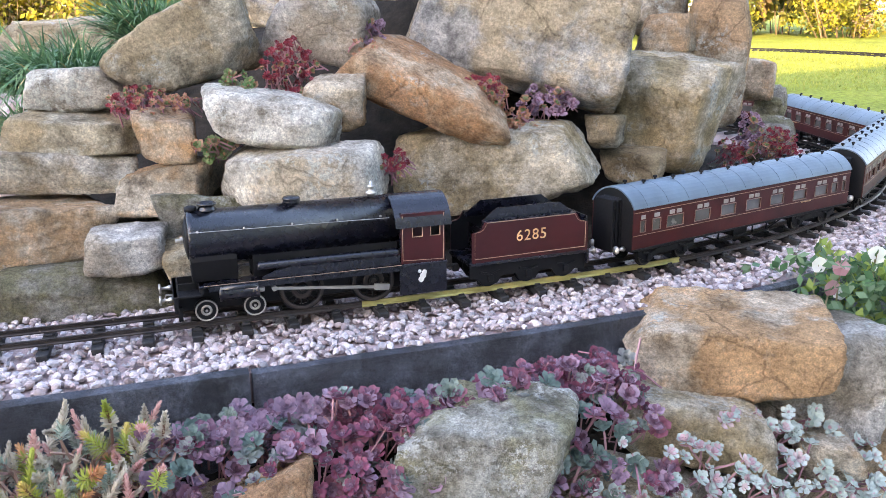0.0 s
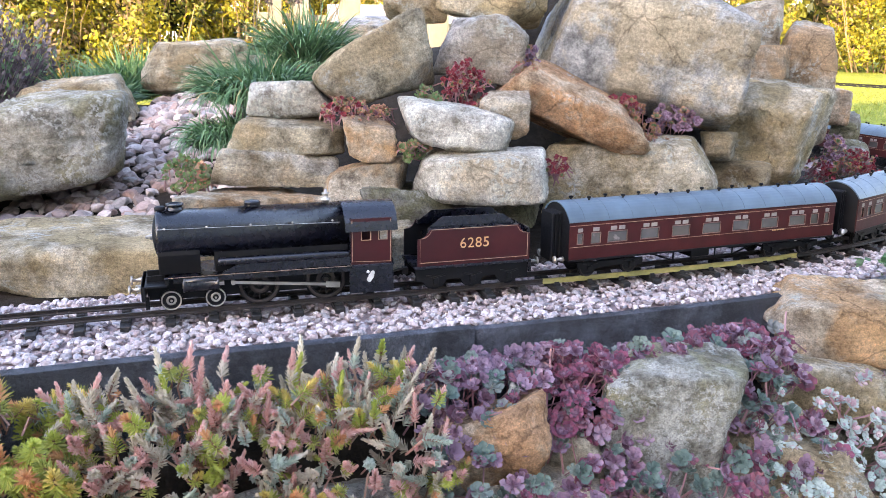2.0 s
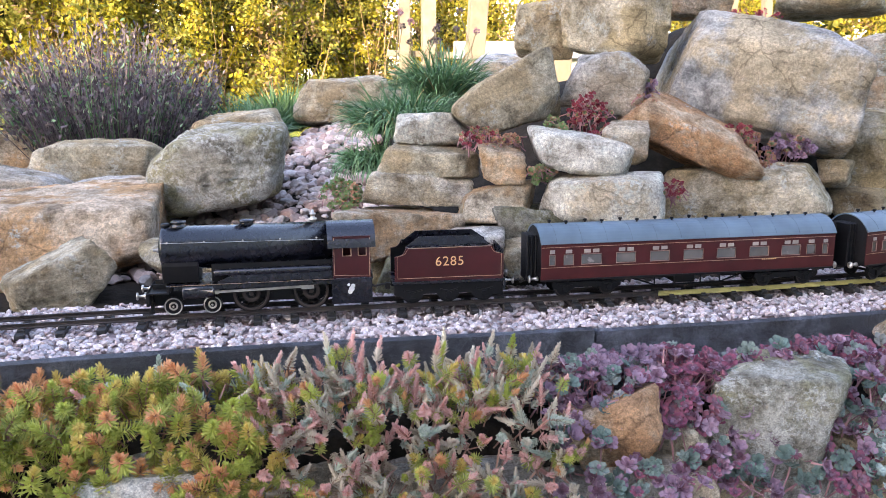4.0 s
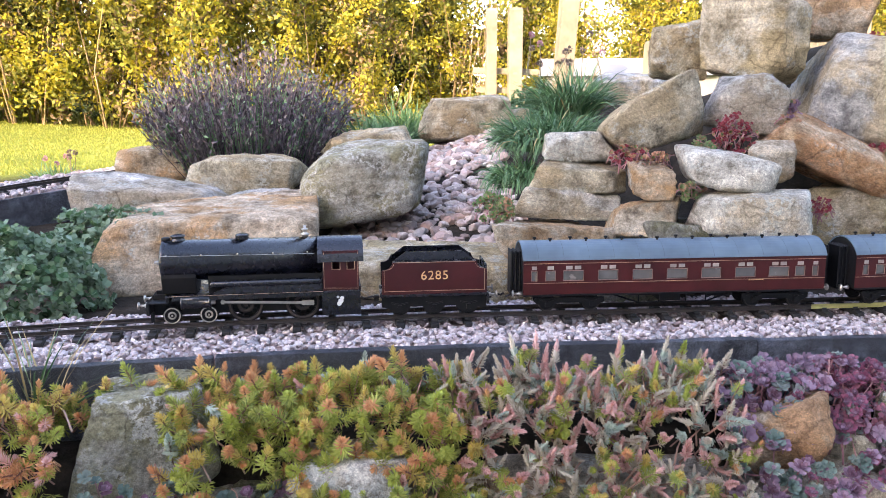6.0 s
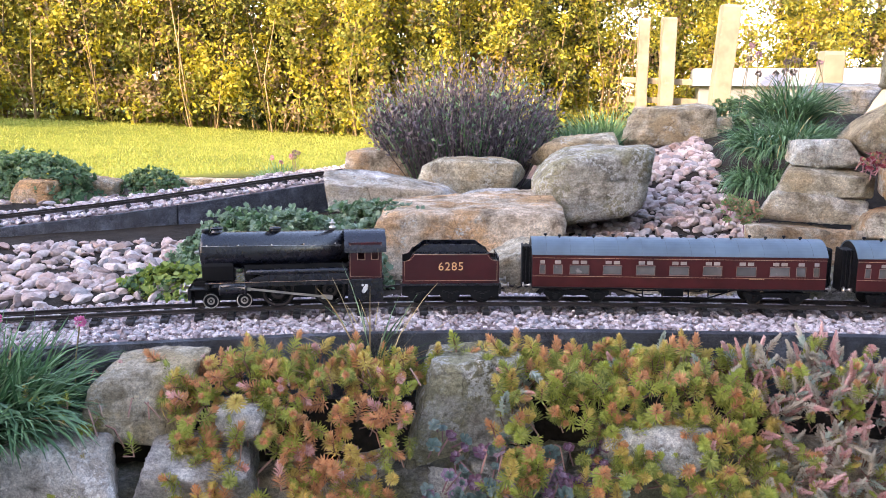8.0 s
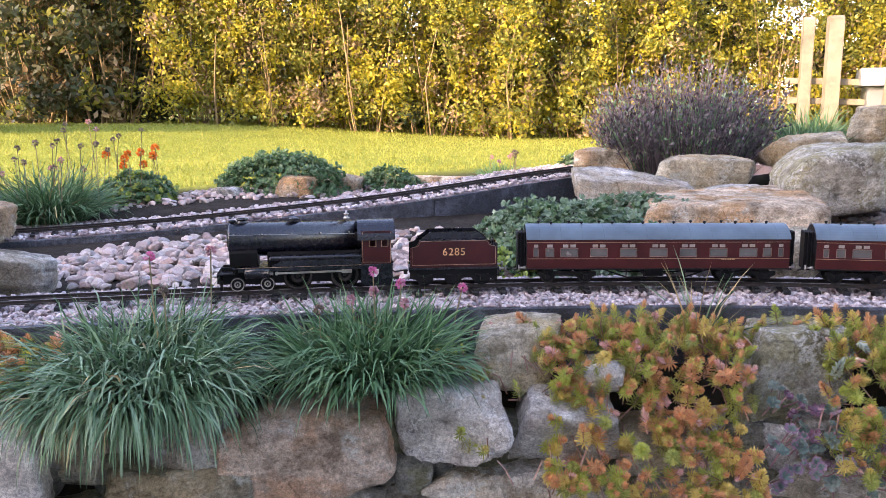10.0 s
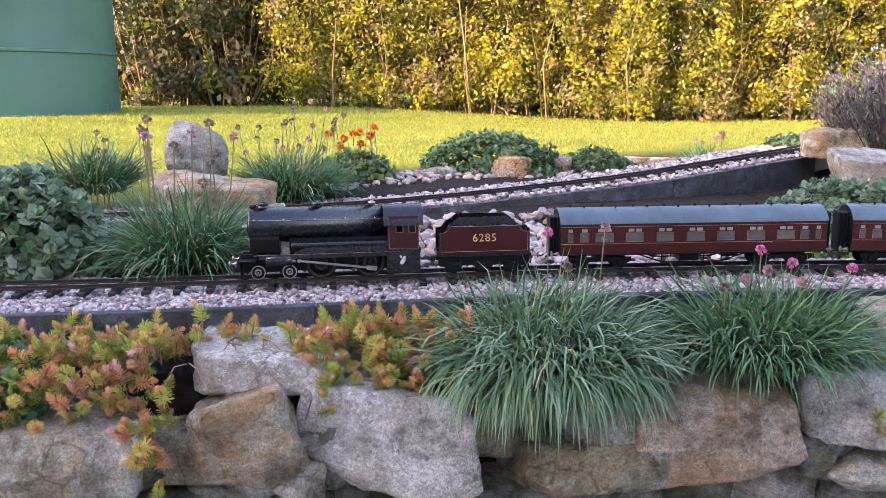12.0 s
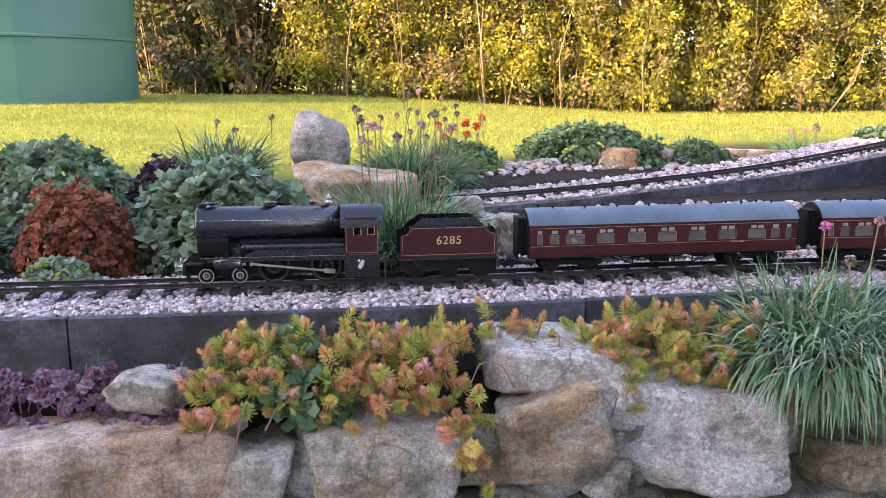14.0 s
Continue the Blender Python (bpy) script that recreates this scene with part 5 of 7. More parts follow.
# the sunlit front row, left to right along the hedge
row = [(-8.9, 4.2), (-8.0, 4.4), (-6.15, 4.35), (-5.55, 4.75), (-5.0, 5.1), (-4.45, 5.45), (-3.9, 5.75), (-3.35, 6.15), (-2.75, 6.55), (-2.1, 7.3), (-1.3, 7.9), (-0.4, 8.4), (0.6, 8.8), (1.7, 9.0), (2.9, 9.0), (4.1, 8.8), (5.2, 8.3)]
for i, (x, y) in enumerate(row):
    # shade next to the tank is put into these shrubs' leaf mix
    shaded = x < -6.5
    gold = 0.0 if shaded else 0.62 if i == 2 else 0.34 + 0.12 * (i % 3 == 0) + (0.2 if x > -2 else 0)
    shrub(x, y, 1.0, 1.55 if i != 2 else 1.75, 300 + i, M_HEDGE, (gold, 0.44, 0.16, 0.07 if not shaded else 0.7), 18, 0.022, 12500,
          "sunlit golden-leaved hedge shrub with bare brown stems" if not shaded else "hedge shrub with shade put into its dark leaf colours")
back_row = [(-9.5, 5.4), (-8.2, 5.6), (-7.0, 5.6), (-5.9, 6.1), (-4.9, 6.6), (-3.9, 7.2), (-2.9, 7.9), (-1.6, 8.9), (0.0, 9.8), (2.0, 10.3), (4.0, 10.2), (6.0, 9.4)]
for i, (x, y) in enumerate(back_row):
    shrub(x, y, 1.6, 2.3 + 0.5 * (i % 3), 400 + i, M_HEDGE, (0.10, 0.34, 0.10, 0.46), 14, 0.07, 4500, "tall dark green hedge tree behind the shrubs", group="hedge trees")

# two more by the tank, their shade given as dark leaf colour
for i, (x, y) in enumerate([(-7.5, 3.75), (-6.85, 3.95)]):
    shrub(x, y, 1.15, 1.6, 450 + i, M_HEDGE, (0.0, 0.12, 0.12, 0.76), 30, 0.035, 8000, "dense shrub beside the tank, leaves coloured dark for shade")
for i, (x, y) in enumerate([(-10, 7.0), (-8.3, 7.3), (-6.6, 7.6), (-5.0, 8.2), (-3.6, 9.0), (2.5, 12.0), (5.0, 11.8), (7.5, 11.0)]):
    shrub(x, y, 2.3, 3.4, 470 + i, M_HEDGE, (0.05, 0.35, 0.05, 0.55), 10, 0.11, 3500, "tall dark-leaved tree at the back of the hedge", group="hedge trees")

# grass of the lawn
rng = np.random.RandomState(9)
n = 150000
gx, gy = rng.uniform(-7.6, 3.4, n), rng.uniform(-1.0, 7.4, n)
lawn_at = ground_z(gx, gy, np.full(n, -1.0))[1]
keep = lawn_at > 0.75
gx, gy = gx[keep], gy[keep]
gz = z_at(gx, gy)
lv = Leaves()
al = np.stack([rng.normal(0, 0.35, len(gx)), rng.normal(0, 0.35, len(gx)), np.ones(len(gx))], axis=1) * rng.uniform(0.004, 0.009, (len(gx), 1))
th = rng.uniform(0, 6.28, len(gx))
lv.quads(np.stack([gx, gy, gz], axis=1) + al * 0.8, al, np.stack([np.cos(th), np.sin(th), 0 * th], axis=1) * 0.0028, 0)
tagged(new("grass", lv.mesh("grass", [M_GRASS])), "short sunlit lawn grass", "grass", kind="stuff")


def make_tank(x, y, r, h):
    z = float(z_at(x, y)[0])
    t = thing("oil_tank", "large round green plastic garden tank on the lawn", "tank", pose(x, y, z - 0.025))
    b = Build()
    prof = [(0.0, 0.0), (r, 0.0), (r, 0.03)]
    for z0 in (0.40, 0.80):
        prof += [(r, z0 - 0.012), (r + 0.012, z0 - 0.006), (r + 0.012, z0 + 0.006), (r, z0 + 0.012)]
    prof += [(r, h - 0.1), (r * 0.96, h - 0.03), (r * 0.5, h + 0.12), (0.0, h + 0.15)]
    b.lathe(prof, (0, 0, 0), "z", 72)
    part("tank_body", b, M_TANK, t, smooth=False)
    b = Build()
    b.lathe([(0.16, h + 0.08), (0.16, h + 0.17), (0.12, h + 0.19), (0.0, h + 0.19)], (0, 0, 0), "z", 24)
    part("tank_lid", b, M_TANK, t)
    return t


make_tank(-6.735, 1.68, 0.90, 1.05)


def fence_post(x, y, w, h, lean, label):
    z = float(z_at(x, y)[0])
    b = Build()
    b.prism([(-w / 2, 0), (w / 2, 0), (w / 2, 0.01), (w / 2 * 0.97, h * 0.6), (w / 2, h - 0.02), (w * 0.4, h), (-w * 0.4, h), (-w / 2, h - 0.02), (-w / 2 * 0.98, h * 0.5)], -w / 2, w / 2, 0, 0.006)
    ob = new("fence_post", b.mesh("fence_post", M_POST))
    ob.matrix_basis = pose(x, y, z - 0.03, 0, lean, 20)
    return tagged(ob, label, "post", "fence posts")


fence_post(-1.66, 6.6, 0.085, 1.0, 0, "slim sunlit timber fence post")
fence_post(-1.46, 6.6, 0.11, 1.0, 0, "square sunlit timber fence post")
fence_post(-0.98, 5.6, 0.12, 0.98, 4, "thick leaning timber fence post")
fence_post(-0.33, 4.1, 0.10, 0.56, 2, "short grey timber post with a pale top")
fence_post(0.62, 5.2, 0.10, 1.1, 3, "tall pale timber post on the lawn")
fence_post(0.95, 5.4, 0.05, 0.8, -2, "thin pale stake beside the fence")
for x, y, w, h, z in ((-1.45, 6.7, 0.75, 0.05, 0.40), (-1.4, 6.72, 0.8, 0.05, 0.24)):
    b = Build()
    b.box(-w / 2, w / 2, -0.012, 0.012, -h / 2, h / 2, 0, 0.003)
    tagged(new("fence_board", b.mesh("fence_board", M_POST)), "sunlit timber board of the garden fence", "board", "fence boards").matrix_basis = pose(x, y, z + 0.05, 0, 2, 12)


def white_shed(x, y):
    z = float(z_at(x, y)[0])
    t = thing("garden_shelter", "low white garden shelter beyond the fence", "shelter", pose(x, y, z, 0, 0, 8))
    b = Build()
    b.box(-0.9, 0.9, -0.4, 0.4, 0.0, 0.42, 0, 0.01)
    part("wall", b, M_SHEDW, t)
    b = Build()
    b.prism([(-0.46, 0.42), (0.46, 0.42), (0.3, 0.56), (-0.3, 0.56)], -0.95, 0.95, 0, 0.01)
    part("roof", b, M_SHEDW, t)


white_shed(-0.35, 7.0)


def unseen_house_wall():
    """An unseen house behind the camera, added so that its shade lies over the railway."""
    m = pose(0.0, 0.0, 0.0, 0, 0, 33.0) @ pose(0, -2.75, -0.65)
    t = thing("house", "unseen pale rendered house wall, added to shade the garden", "house", m, kind="structure")
    b = Build()
    b.box(-9, 9, -6, 0, 0.0, 3.95, 0)
    part("wall", b, M_RENDER, t)
    b = Build()
    b.prism([(-6.3, 3.95), (0.25, 3.95), (0.25, 4.02), (-3.0, 5.9), (-6.3, 4.02)], -9.2, 9.2, 0)
    part("roof", b, M_FRAME, t)


unseen_house_wall()


# ---- plants ----
def lmat(name, a, b, c, rough=0.5, through=0.36):
    return leaf_mat(name, [a, b, c], rough, through)


M_SED = [lmat("green_stonecrop", (0.25, 0.29, 0.08), (0.37, 0.40, 0.10), (0.47, 0.48, 0.15)),
         lmat("lime_stonecrop", (0.42, 0.46, 0.10), (0.54, 0.56, 0.15), (0.36, 0.42, 0.09)),
         lmat("orange_stonecrop", (0.66, 0.31, 0.16), (0.78, 0.45, 0.22), (0.60, 0.32, 0.16)),
         lmat("pink_stonecrop", (0.72, 0.42, 0.37), (0.80, 0.56, 0.50), (0.66, 0.36, 0.32)),
         lmat("blue_grey_stonecrop", (0.34, 0.42, 0.34), (0.48, 0.55, 0.45), (0.58, 0.62, 0.54)),
         lmat("buff_stonecrop", (0.62, 0.54, 0.43), (0.72, 0.65, 0.54), (0.54, 0.48, 0.36)),
         lmat("brown_stonecrop_stem", (0.32, 0.17, 0.13), (0.24, 0.13, 0.10), (0.38, 0.24, 0.18), 0.7, 0.0),
         lmat("amber_stonecrop", (0.64, 0.50, 0.14), (0.75, 0.61, 0.21), (0.57, 0.42, 0.14))]
GRN, LIME, ORG, PNK, BLU, BUF, BRN, AMB = range(8)
M_ROS = [lmat("plum_rosette", (0.20, 0.10, 0.14), (0.27, 0.15, 0.20), (0.15, 0.08, 0.11)),
         lmat("mauve_rosette", (0.34, 0.22, 0.29), (0.42, 0.29, 0.36), (0.28, 0.19, 0.25)),
         lmat("wine_rosette", (0.29, 0.09, 0.14), (0.35, 0.14, 0.18), (0.24, 0.07, 0.11)),
         lmat("grey_green_rosette", (0.16, 0.23, 0.20), (0.24, 0.30, 0.26), (0.28, 0.29, 0.28)),
         lmat("silver_rosette", (0.50, 0.58, 0.53), (0.58, 0.64, 0.60), (0.45, 0.54, 0.50)),
         lmat("blush_rosette", (0.60, 0.42, 0.44), (0.62, 0.50, 0.50), (0.55, 0.36, 0.38)),
         lmat("rosette_stem", (0.34, 0.16, 0.19), (0.28, 0.14, 0.15), (0.40, 0.22, 0.22), 0.7, 0.0),
         lmat("red_rosette", (0.27, 0.03, 0.05), (0.34, 0.07, 0.08), (0.21, 0.025, 0.04)),
         lmat("rust_rosette", (0.42, 0.22, 0.13), (0.50, 0.30, 0.20), (0.36, 0.16, 0.10)),
         lmat("green_rosette", (0.12, 0.20, 0.07), (0.18, 0.26, 0.10), (0.22, 0.20, 0.12))]
PLM, MAU, WIN, GGR, SIL, BLS, RST, RED, RUS, RGN = range(10)


def quads_at(lv, root, along, across, mat, wide=0.45):
    """Leaves from their root: full length vector, half width vector, where along the leaf it is widest."""
    v = np.stack([root, root + along * wide + across, root + along, root + along * wide - across], axis=1).reshape(-1, 3)
    k = len(root)
    lv.v.append(v)
    lv.f.append(np.arange(4 * k).reshape(-1, 4) + lv.n)
    lv.m.append(np.broadcast_to(mat, k).astype(np.int32))
    lv.n += 4 * k


def fleshy_at(lv, root, along, across, cup, mat):
    """Blunt, slightly folded leaves: a mid-rib with a fuller half on each side."""
    v = np.stack([root, root + along * 0.30 + across * 0.85 + cup, root + along * 0.80 + across * 0.9 + cup, root + along,
                  root + along * 0.80 - across * 0.9 + cup, root + along * 0.30 - across * 0.85 + cup], axis=1).reshape(-1, 3)
    k = len(root)
    o = (6 * np.arange(k))[:, None]
    lv.v.append(v)
    lv.f.append(np.concatenate([o + (0, 1, 2, 3), o + (0, 3, 4, 5)]) + lv.n)
    mt = np.broadcast_to(mat, k).astype(np.int32)
    lv.m.append(np.concatenate([mt, mt]))
    lv.n += 6 * k


def stem_strip(lv, pts, r, mat):
    """A thin three-sided stem through pts."""
    pts = np.array(pts)
    d = unit(np.gradient(pts, axis=0))
    a = unit(np.cross(d, (0.31, 0.52, 0.80)))
    b = np.cross(d, a)
    k = len(pts)
    ring = [pts + r * (a * math.cos(t) + b * math.sin(t)) for t in (0, 2.094, 4.189)]
    v = np.stack(ring, axis=1).reshape(-1, 3)
    f = [(3 * i + j, 3 * i + (j + 1) % 3, 3 * i + 3 + (j + 1) % 3, 3 * i + 3 + j) for i in range(k - 1) for j in range(3)]
    lv.v.append(v)
    lv.f.append(np.array(f) + lv.n)
    lv.m.append(np.full(len(f), mat, np.int32))
    lv.n += len(v)


def sprig(lv, ls, rng, base, tip, leaf, n, mats_low, mats_top, cone, width=0.11):
    """A stonecrop shoot: a bent stem, its end set with a spiral of fleshy needles."""
    base, tip = np.array(base), np.array(tip)
    mid = (base + tip) / 2 + rng.normal(size=3) * 0.007
    stem_strip(ls, [base, mid, tip], 0.0011, BRN)
    axis = unit(tip - mid)
    L = leaf * (2.5 if cone else 1.7)
    n = int(n * 1.7) if cone else int(n * 1.75)
    a = unit(np.cross(axis, rng.normal(size=3)))
    b = np.cross(axis, a)
    u = np.linspace(0, 1, n)
    ph = np.arange(n) * 2.4 + rng.uniform(0, 6)
    out = a[None] * np.cos(ph)[:, None] + b[None] * np.sin(ph)[:, None]
    open_ = np.radians((80 - 62 * u ** 1.4) if not cone else (52 - 38 * u)) + rng.normal(0, 0.10, n)
    d = out * np.sin(open_)[:, None] + axis[None] * np.cos(open_)[:, None]
    root = tip[None] - axis[None] * (L * (1 - u))[:, None] + axis[None] * 0.15 * leaf
    ln = leaf * ((0.80 - 0.20 * u) if cone else (0.92 - 0.30 * u)) * rng.uniform(0.85, 1.12, n)
    side = unit(np.cross(d, axis[None] + out * 0.01))
    across = side * (leaf * width * rng.uniform(0.85, 1.2, n))[:, None]
    cup = unit(np.cross(side, d)) * (leaf * width * 0.5)
    mt = np.where(u < 0.5 + rng.uniform(-0.15, 0.2), mats_low, mats_top)
    fleshy_at(lv, root, d * ln[:, None], across, cup, mt)


def rosette(lv, rng, p, up, r, mats, flat=1.0):
    """A rosette of spoon-shaped leaves in three rings round its middle."""
    up = unit(np.array(up))
    a = unit(np.cross(up, rng.normal(size=3)))
    b = np.cross(up, a)
    for ring, (k, open_, ln) in enumerate(((6, 76, 1.0), (5, 52, 0.75), (4, 26, 0.5))):
        ph = np.arange(k) * 2 * np.pi / k + ring * 0.6 + rng.uniform(-0.15, 0.15, k)
        o = np.radians(open_ * flat + rng.normal(0, 6, k))
        out = a[None] * np.cos(ph)[:, None] + b[None] * np.sin(ph)[:, None]
        d = out * np.sin(o)[:, None] + up[None] * np.cos(o)[:, None]
        side = unit(np.cross(d, up[None]))
        cup = unit(np.cross(side, d))
        ln_ = r * ln * rng.uniform(0.88, 1.1, k)[:, None]
        root = np.repeat(p[None], k, 0)
        w = side * ln_ * 0.34
        # spoon: root, two at the neck, two at the broad end, tip
        v = np.stack([root, root + d * ln_ * 0.42 + w * 0.62 + cup * ln_ * 0.05, root + d * ln_ * 0.78 + w + cup * ln_ * 0.10, root + d * ln_ * 1.0 + cup * ln_ * 0.12,
                      root + d * ln_ * 0.78 - w + cup * ln_ * 0.10, root + d * ln_ * 0.42 - w * 0.62 + cup * ln_ * 0.05, root + d * ln_ * 0.62 - cup * ln_ * 0.06], axis=1).reshape(-1, 3)
        f = []
        for i in range(k):
            o7 = 7 * i
            f += [(o7 + c, o7 + (c + 1) % 6, o7 + 6) for c in range(6)]
        f = np.array(f)
        lv.v.append(v)
        lv.f.append(np.column_stack([f, f[:, 2]]) + lv.n)
        lv.m.append(np.full(len(f), mats[min(ring, len(mats) - 1)], np.int32))
        lv.n += len(v)


def finish(lv, name, mats, parent):
    """Mesh of a leaf store whose triangles were kept as doubled quads."""
    fs = []
    for f in lv.f:
        fs += [tuple(q[:3]) if q[2] == q[3] else tuple(q) for q in f.tolist()]
    me = bpy.data.meshes.new(name)
    me.from_pydata(np.concatenate(lv.v).tolist(), [], fs)
    for m in mats:
        me.materials.append(m)
    me.polygons.foreach_set("material_index", np.concatenate(lv.m))
    ob = new(name, me)
    ob.parent = parent
    return ob


def bank(s, side, rng):
    """Height of a plant mat's surface on the ledge before the slates and over the wall's brow."""
    hump = 0.062 * math.exp(-((side - 0.165) / 0.06) ** 2)
    fall = max(0.0, side - 0.215)
    return -0.080 + hump - 0.9 * fall + 0.012 * noise.noise((s * 14, side * 20, 1.0))


SHAPES = {}  # one shoot or rosette of each kind and turn: vertices, faces, material numbers, mesh


def shape(key, make, mats, name):
    if key not in SHAPES:
        lv = Leaves()
        make(lv)
        v, f, m = np.concatenate(lv.v), np.concatenate(lv.f), np.concatenate(lv.m)
        if name == "rosette":
            keep, first, back = np.unique(np.round(v, 6), axis=0, return_index=True, return_inverse=True)
            v, f = v[first], back.ravel()[f]
        me = bpy.data.meshes.new(name)
        me.from_pydata(v.tolist(), [], [tuple(q[:3]) if q[2] == q[3] else tuple(q) for q in f.tolist()])
        for k in mats:
            me.materials.append(k)
        me.polygons.foreach_set("material_index", m)
        SHAPES[key] = (v, f, m, me)
    return SHAPES[key]


def turn_to(p, d, spin, size):
    q = Vector((0, 0, 1)).rotation_difference(Vector(d)).to_matrix().to_4x4()
    return Matrix.Translation(p) @ q @ Matrix.Rotation(spin, 4, "Z") @ Matrix.Scale(size, 4)


def set_out(t, places, name, mats, most=300):
    """The outermost pieces become parts of their own; the rest is joined."""
    places.sort(key=lambda r: -r[0])
    rest = Leaves()
    for i, (key, sh, m) in enumerate(places):
        v, f, mt, me = sh
        if i < most:
            ob = new(name, me)
            ob.parent = t
            ob.matrix_basis = m
        else:
            a = np.array(m)
            rest.v.append(v @ a[:3, :3].T + a[:3, 3])
            rest.f.append(f + rest.n)
            rest.m.append(mt)
            rest.n += len(v)
    if rest.n:
        finish(rest, "foliage", mats, t)["kind"] = "stuff"


def sprig_mat(label, s0, s1, side0, side1, count, seed, kinds, leaf=0.0105, n=26, tall=0.03, gaps=()):
    """A mat of stonecrop; kinds: rows of (weight, lower colours, top colours, cone-shaped)."""
    rng = np.random.RandomState(seed)
    t = thing("stonecrop", label, "plant", group="stonecrop mats")
    ls = Leaves()
    places = []
    wts = np.array([k[0] for k in kinds], float)
    for i in range(int(count * 0.82)):
        s, side = rng.uniform(s0, s1), side0 + (side1 - side0) * rng.uniform() ** 0.85
        if any(a < s < b and c < side < d for a, b, c, d in gaps):
            continue
        if noise.noise((s * 11, side * 14, seed)) < -0.42 or (side > 0.255 and rng.uniform() < 0.4):
            continue
        edge = 0.022 * (1 + noise.noise((side * 17, seed, 3.0)))
        if s - s0 < edge or s1 - s < 0.6 * edge:
            continue
        z = bank(s, side, rng) + rng.uniform(-0.018, 0.012)
        out = np.array(MAIN.at(S0 + s, 1.0)) - np.array(MAIN.at(S0 + s, 0.0))
        lean = 0.35 + 1.5 * max(0.0, side - 0.17) / 0.1
        d = unit(np.array((0, 0, 1.0)) + out * lean * rng.uniform(0.2, 1.2) + rng.normal(size=3) * 0.42)
        base = np.array(MAIN.at(S0 + s, side, z - 0.012))
        w = kinds[rng.choice(len(kinds), p=wts / wts.sum())]
        low, top, turn = w[1][rng.randint(len(w[1]))], w[2][rng.randint(len(w[2]))], rng.randint(4)
        high = tall * (0.75, 1.0, 1.2, 1.45)[turn]
        sh = shape((low, top, w[3], leaf, n, tall, turn), lambda lv: sprig(lv, lv, np.random.RandomState(17 + turn), (0, 0, 0), (0, 0, high), leaf, n, low, top, w[3], 0.068 if not w[3] else 0.105), M_SED, "shoot")
        places.append((side, sh, turn_to(base, d, rng.uniform(0, 6.28), rng.uniform(0.7, 1.15))))
    # bare trailing stems
    for i in range(count // 14):
        s, side = rng.uniform(s0, s1), rng.uniform(side0, side1)
        a = np.array(MAIN.at(S0 + s, side, bank(s, side, rng) + 0.002))
        b = np.array(MAIN.at(S0 + s + rng.uniform(-0.03, 0.03), side + rng.uniform(0.0, 0.03), bank(s, side + 0.015, rng) - 0.002))
        stem_strip(ls, [a, (a + b) / 2 + (0, 0, rng.uniform(0, 0.016)), b], 0.0011, BRN)
    set_out(t, places, "shoot", M_SED)
    finish(ls, "stem_tangle", M_SED, t)["kind"] = "stuff"
    return t


def rosette_mat(label, s0, s1, side0, side1, count, seed, kinds, r=0.0115, drop=1.0, lift=0.0):
    rng = np.random.RandomState(seed)
    t = thing("rosette_stonecrop", label, "plant", group="rosette mats")
    places = []
    for i in range(int(count * 0.82)):
        s, side = rng.uniform(s0, s1), side0 + (side1 - side0) * rng.uniform()
        z = bank(s, side, rng) + rng.uniform(-0.012, 0.016) + lift
        out = np.array(MAIN.at(S0 + s, 1.0)) - np.array(MAIN.at(S0 + s, 0.0))
        up = unit(np.array((0, 0, 1.0)) + out * (0.5 + 4 * max(0.0, side - 0.18)) + rng.normal(size=3) * 0.45)
        pick = noise.noise((s * 9, side * 9, seed * 1.7)) * 0.9 + 0.5 + rng.normal() * 0.22
        k = kinds[int(np.clip(pick, 0, 0.999) * len(kinds))]
        turn = rng.randint(4)

        def make(lv):
            g = np.random.RandomState(23 + turn)
            stem_strip(lv, [(0.004, 0, -0.03), (0.001, 0, -0.012), (0, 0, 0.0006)], 0.0010, RST)
            rosette(lv, g, np.zeros(3), (0, 0, 1.0), r, k[1], (0.9, 1.0, 1.1, 0.8)[turn])

        places.append((side, shape((k[1], r, turn, "r"), make, M_ROS, "rosette"), turn_to(np.array(MAIN.at(S0 + s, side, z)), up, rng.uniform(0, 6.28), rng.uniform(0.65, 1.25))))
    set_out(t, places, "rosette", M_ROS)
    return t


NEEDLE_GREEN = [(2, (GRN,), (GRN, LIME), False), (4, (GRN, AMB, LIME), (ORG, ORG, AMB), False), (1.2, (LIME,), (LIME, AMB), False), (0.5, (BLU,), (BLU, PNK), True)]
NEEDLE_ORANGE = [(3, (GRN, LIME), (ORG,), False), (4, (AMB, LIME), (AMB, ORG), False), (2, (ORG,), (PNK, ORG), False), (0.8, (LIME,), (LIME,), False), (0.6, (GRN,), (GRN,), False)]
NEEDLE_PINK = [(4, (BUF, PNK), (PNK,), True), (4, (BUF, BUF, BLU), (BUF,), True), (1.6, (BLU,), (BLU, BUF), True), (2.2, (GRN, LIME), (ORG, AMB, PNK), False), (0.8, (LIME, BUF), (LIME,), True)]

sprig_mat("mat of buff-pink and grey-green stonecrop shoots below the slates", 3.14, 3.49, 0.115, 0.30, 1150, 41, NEEDLE_PINK, 0.0104, 52, 0.034)
sprig_mat("mat of green stonecrop with orange tips below the slates", 2.84, 3.20, 0.115, 0.30, 950, 42, NEEDLE_GREEN, 0.0130, 48, 0.030)
sprig_mat("tumbling mat of orange and green stonecrop over the stones", 2.36, 2.75, 0.118, 0.32, 980, 43, NEEDLE_ORANGE, 0.0125, 46, 0.028, gaps=((2.30, 2.45, 0.15, 0.36),))
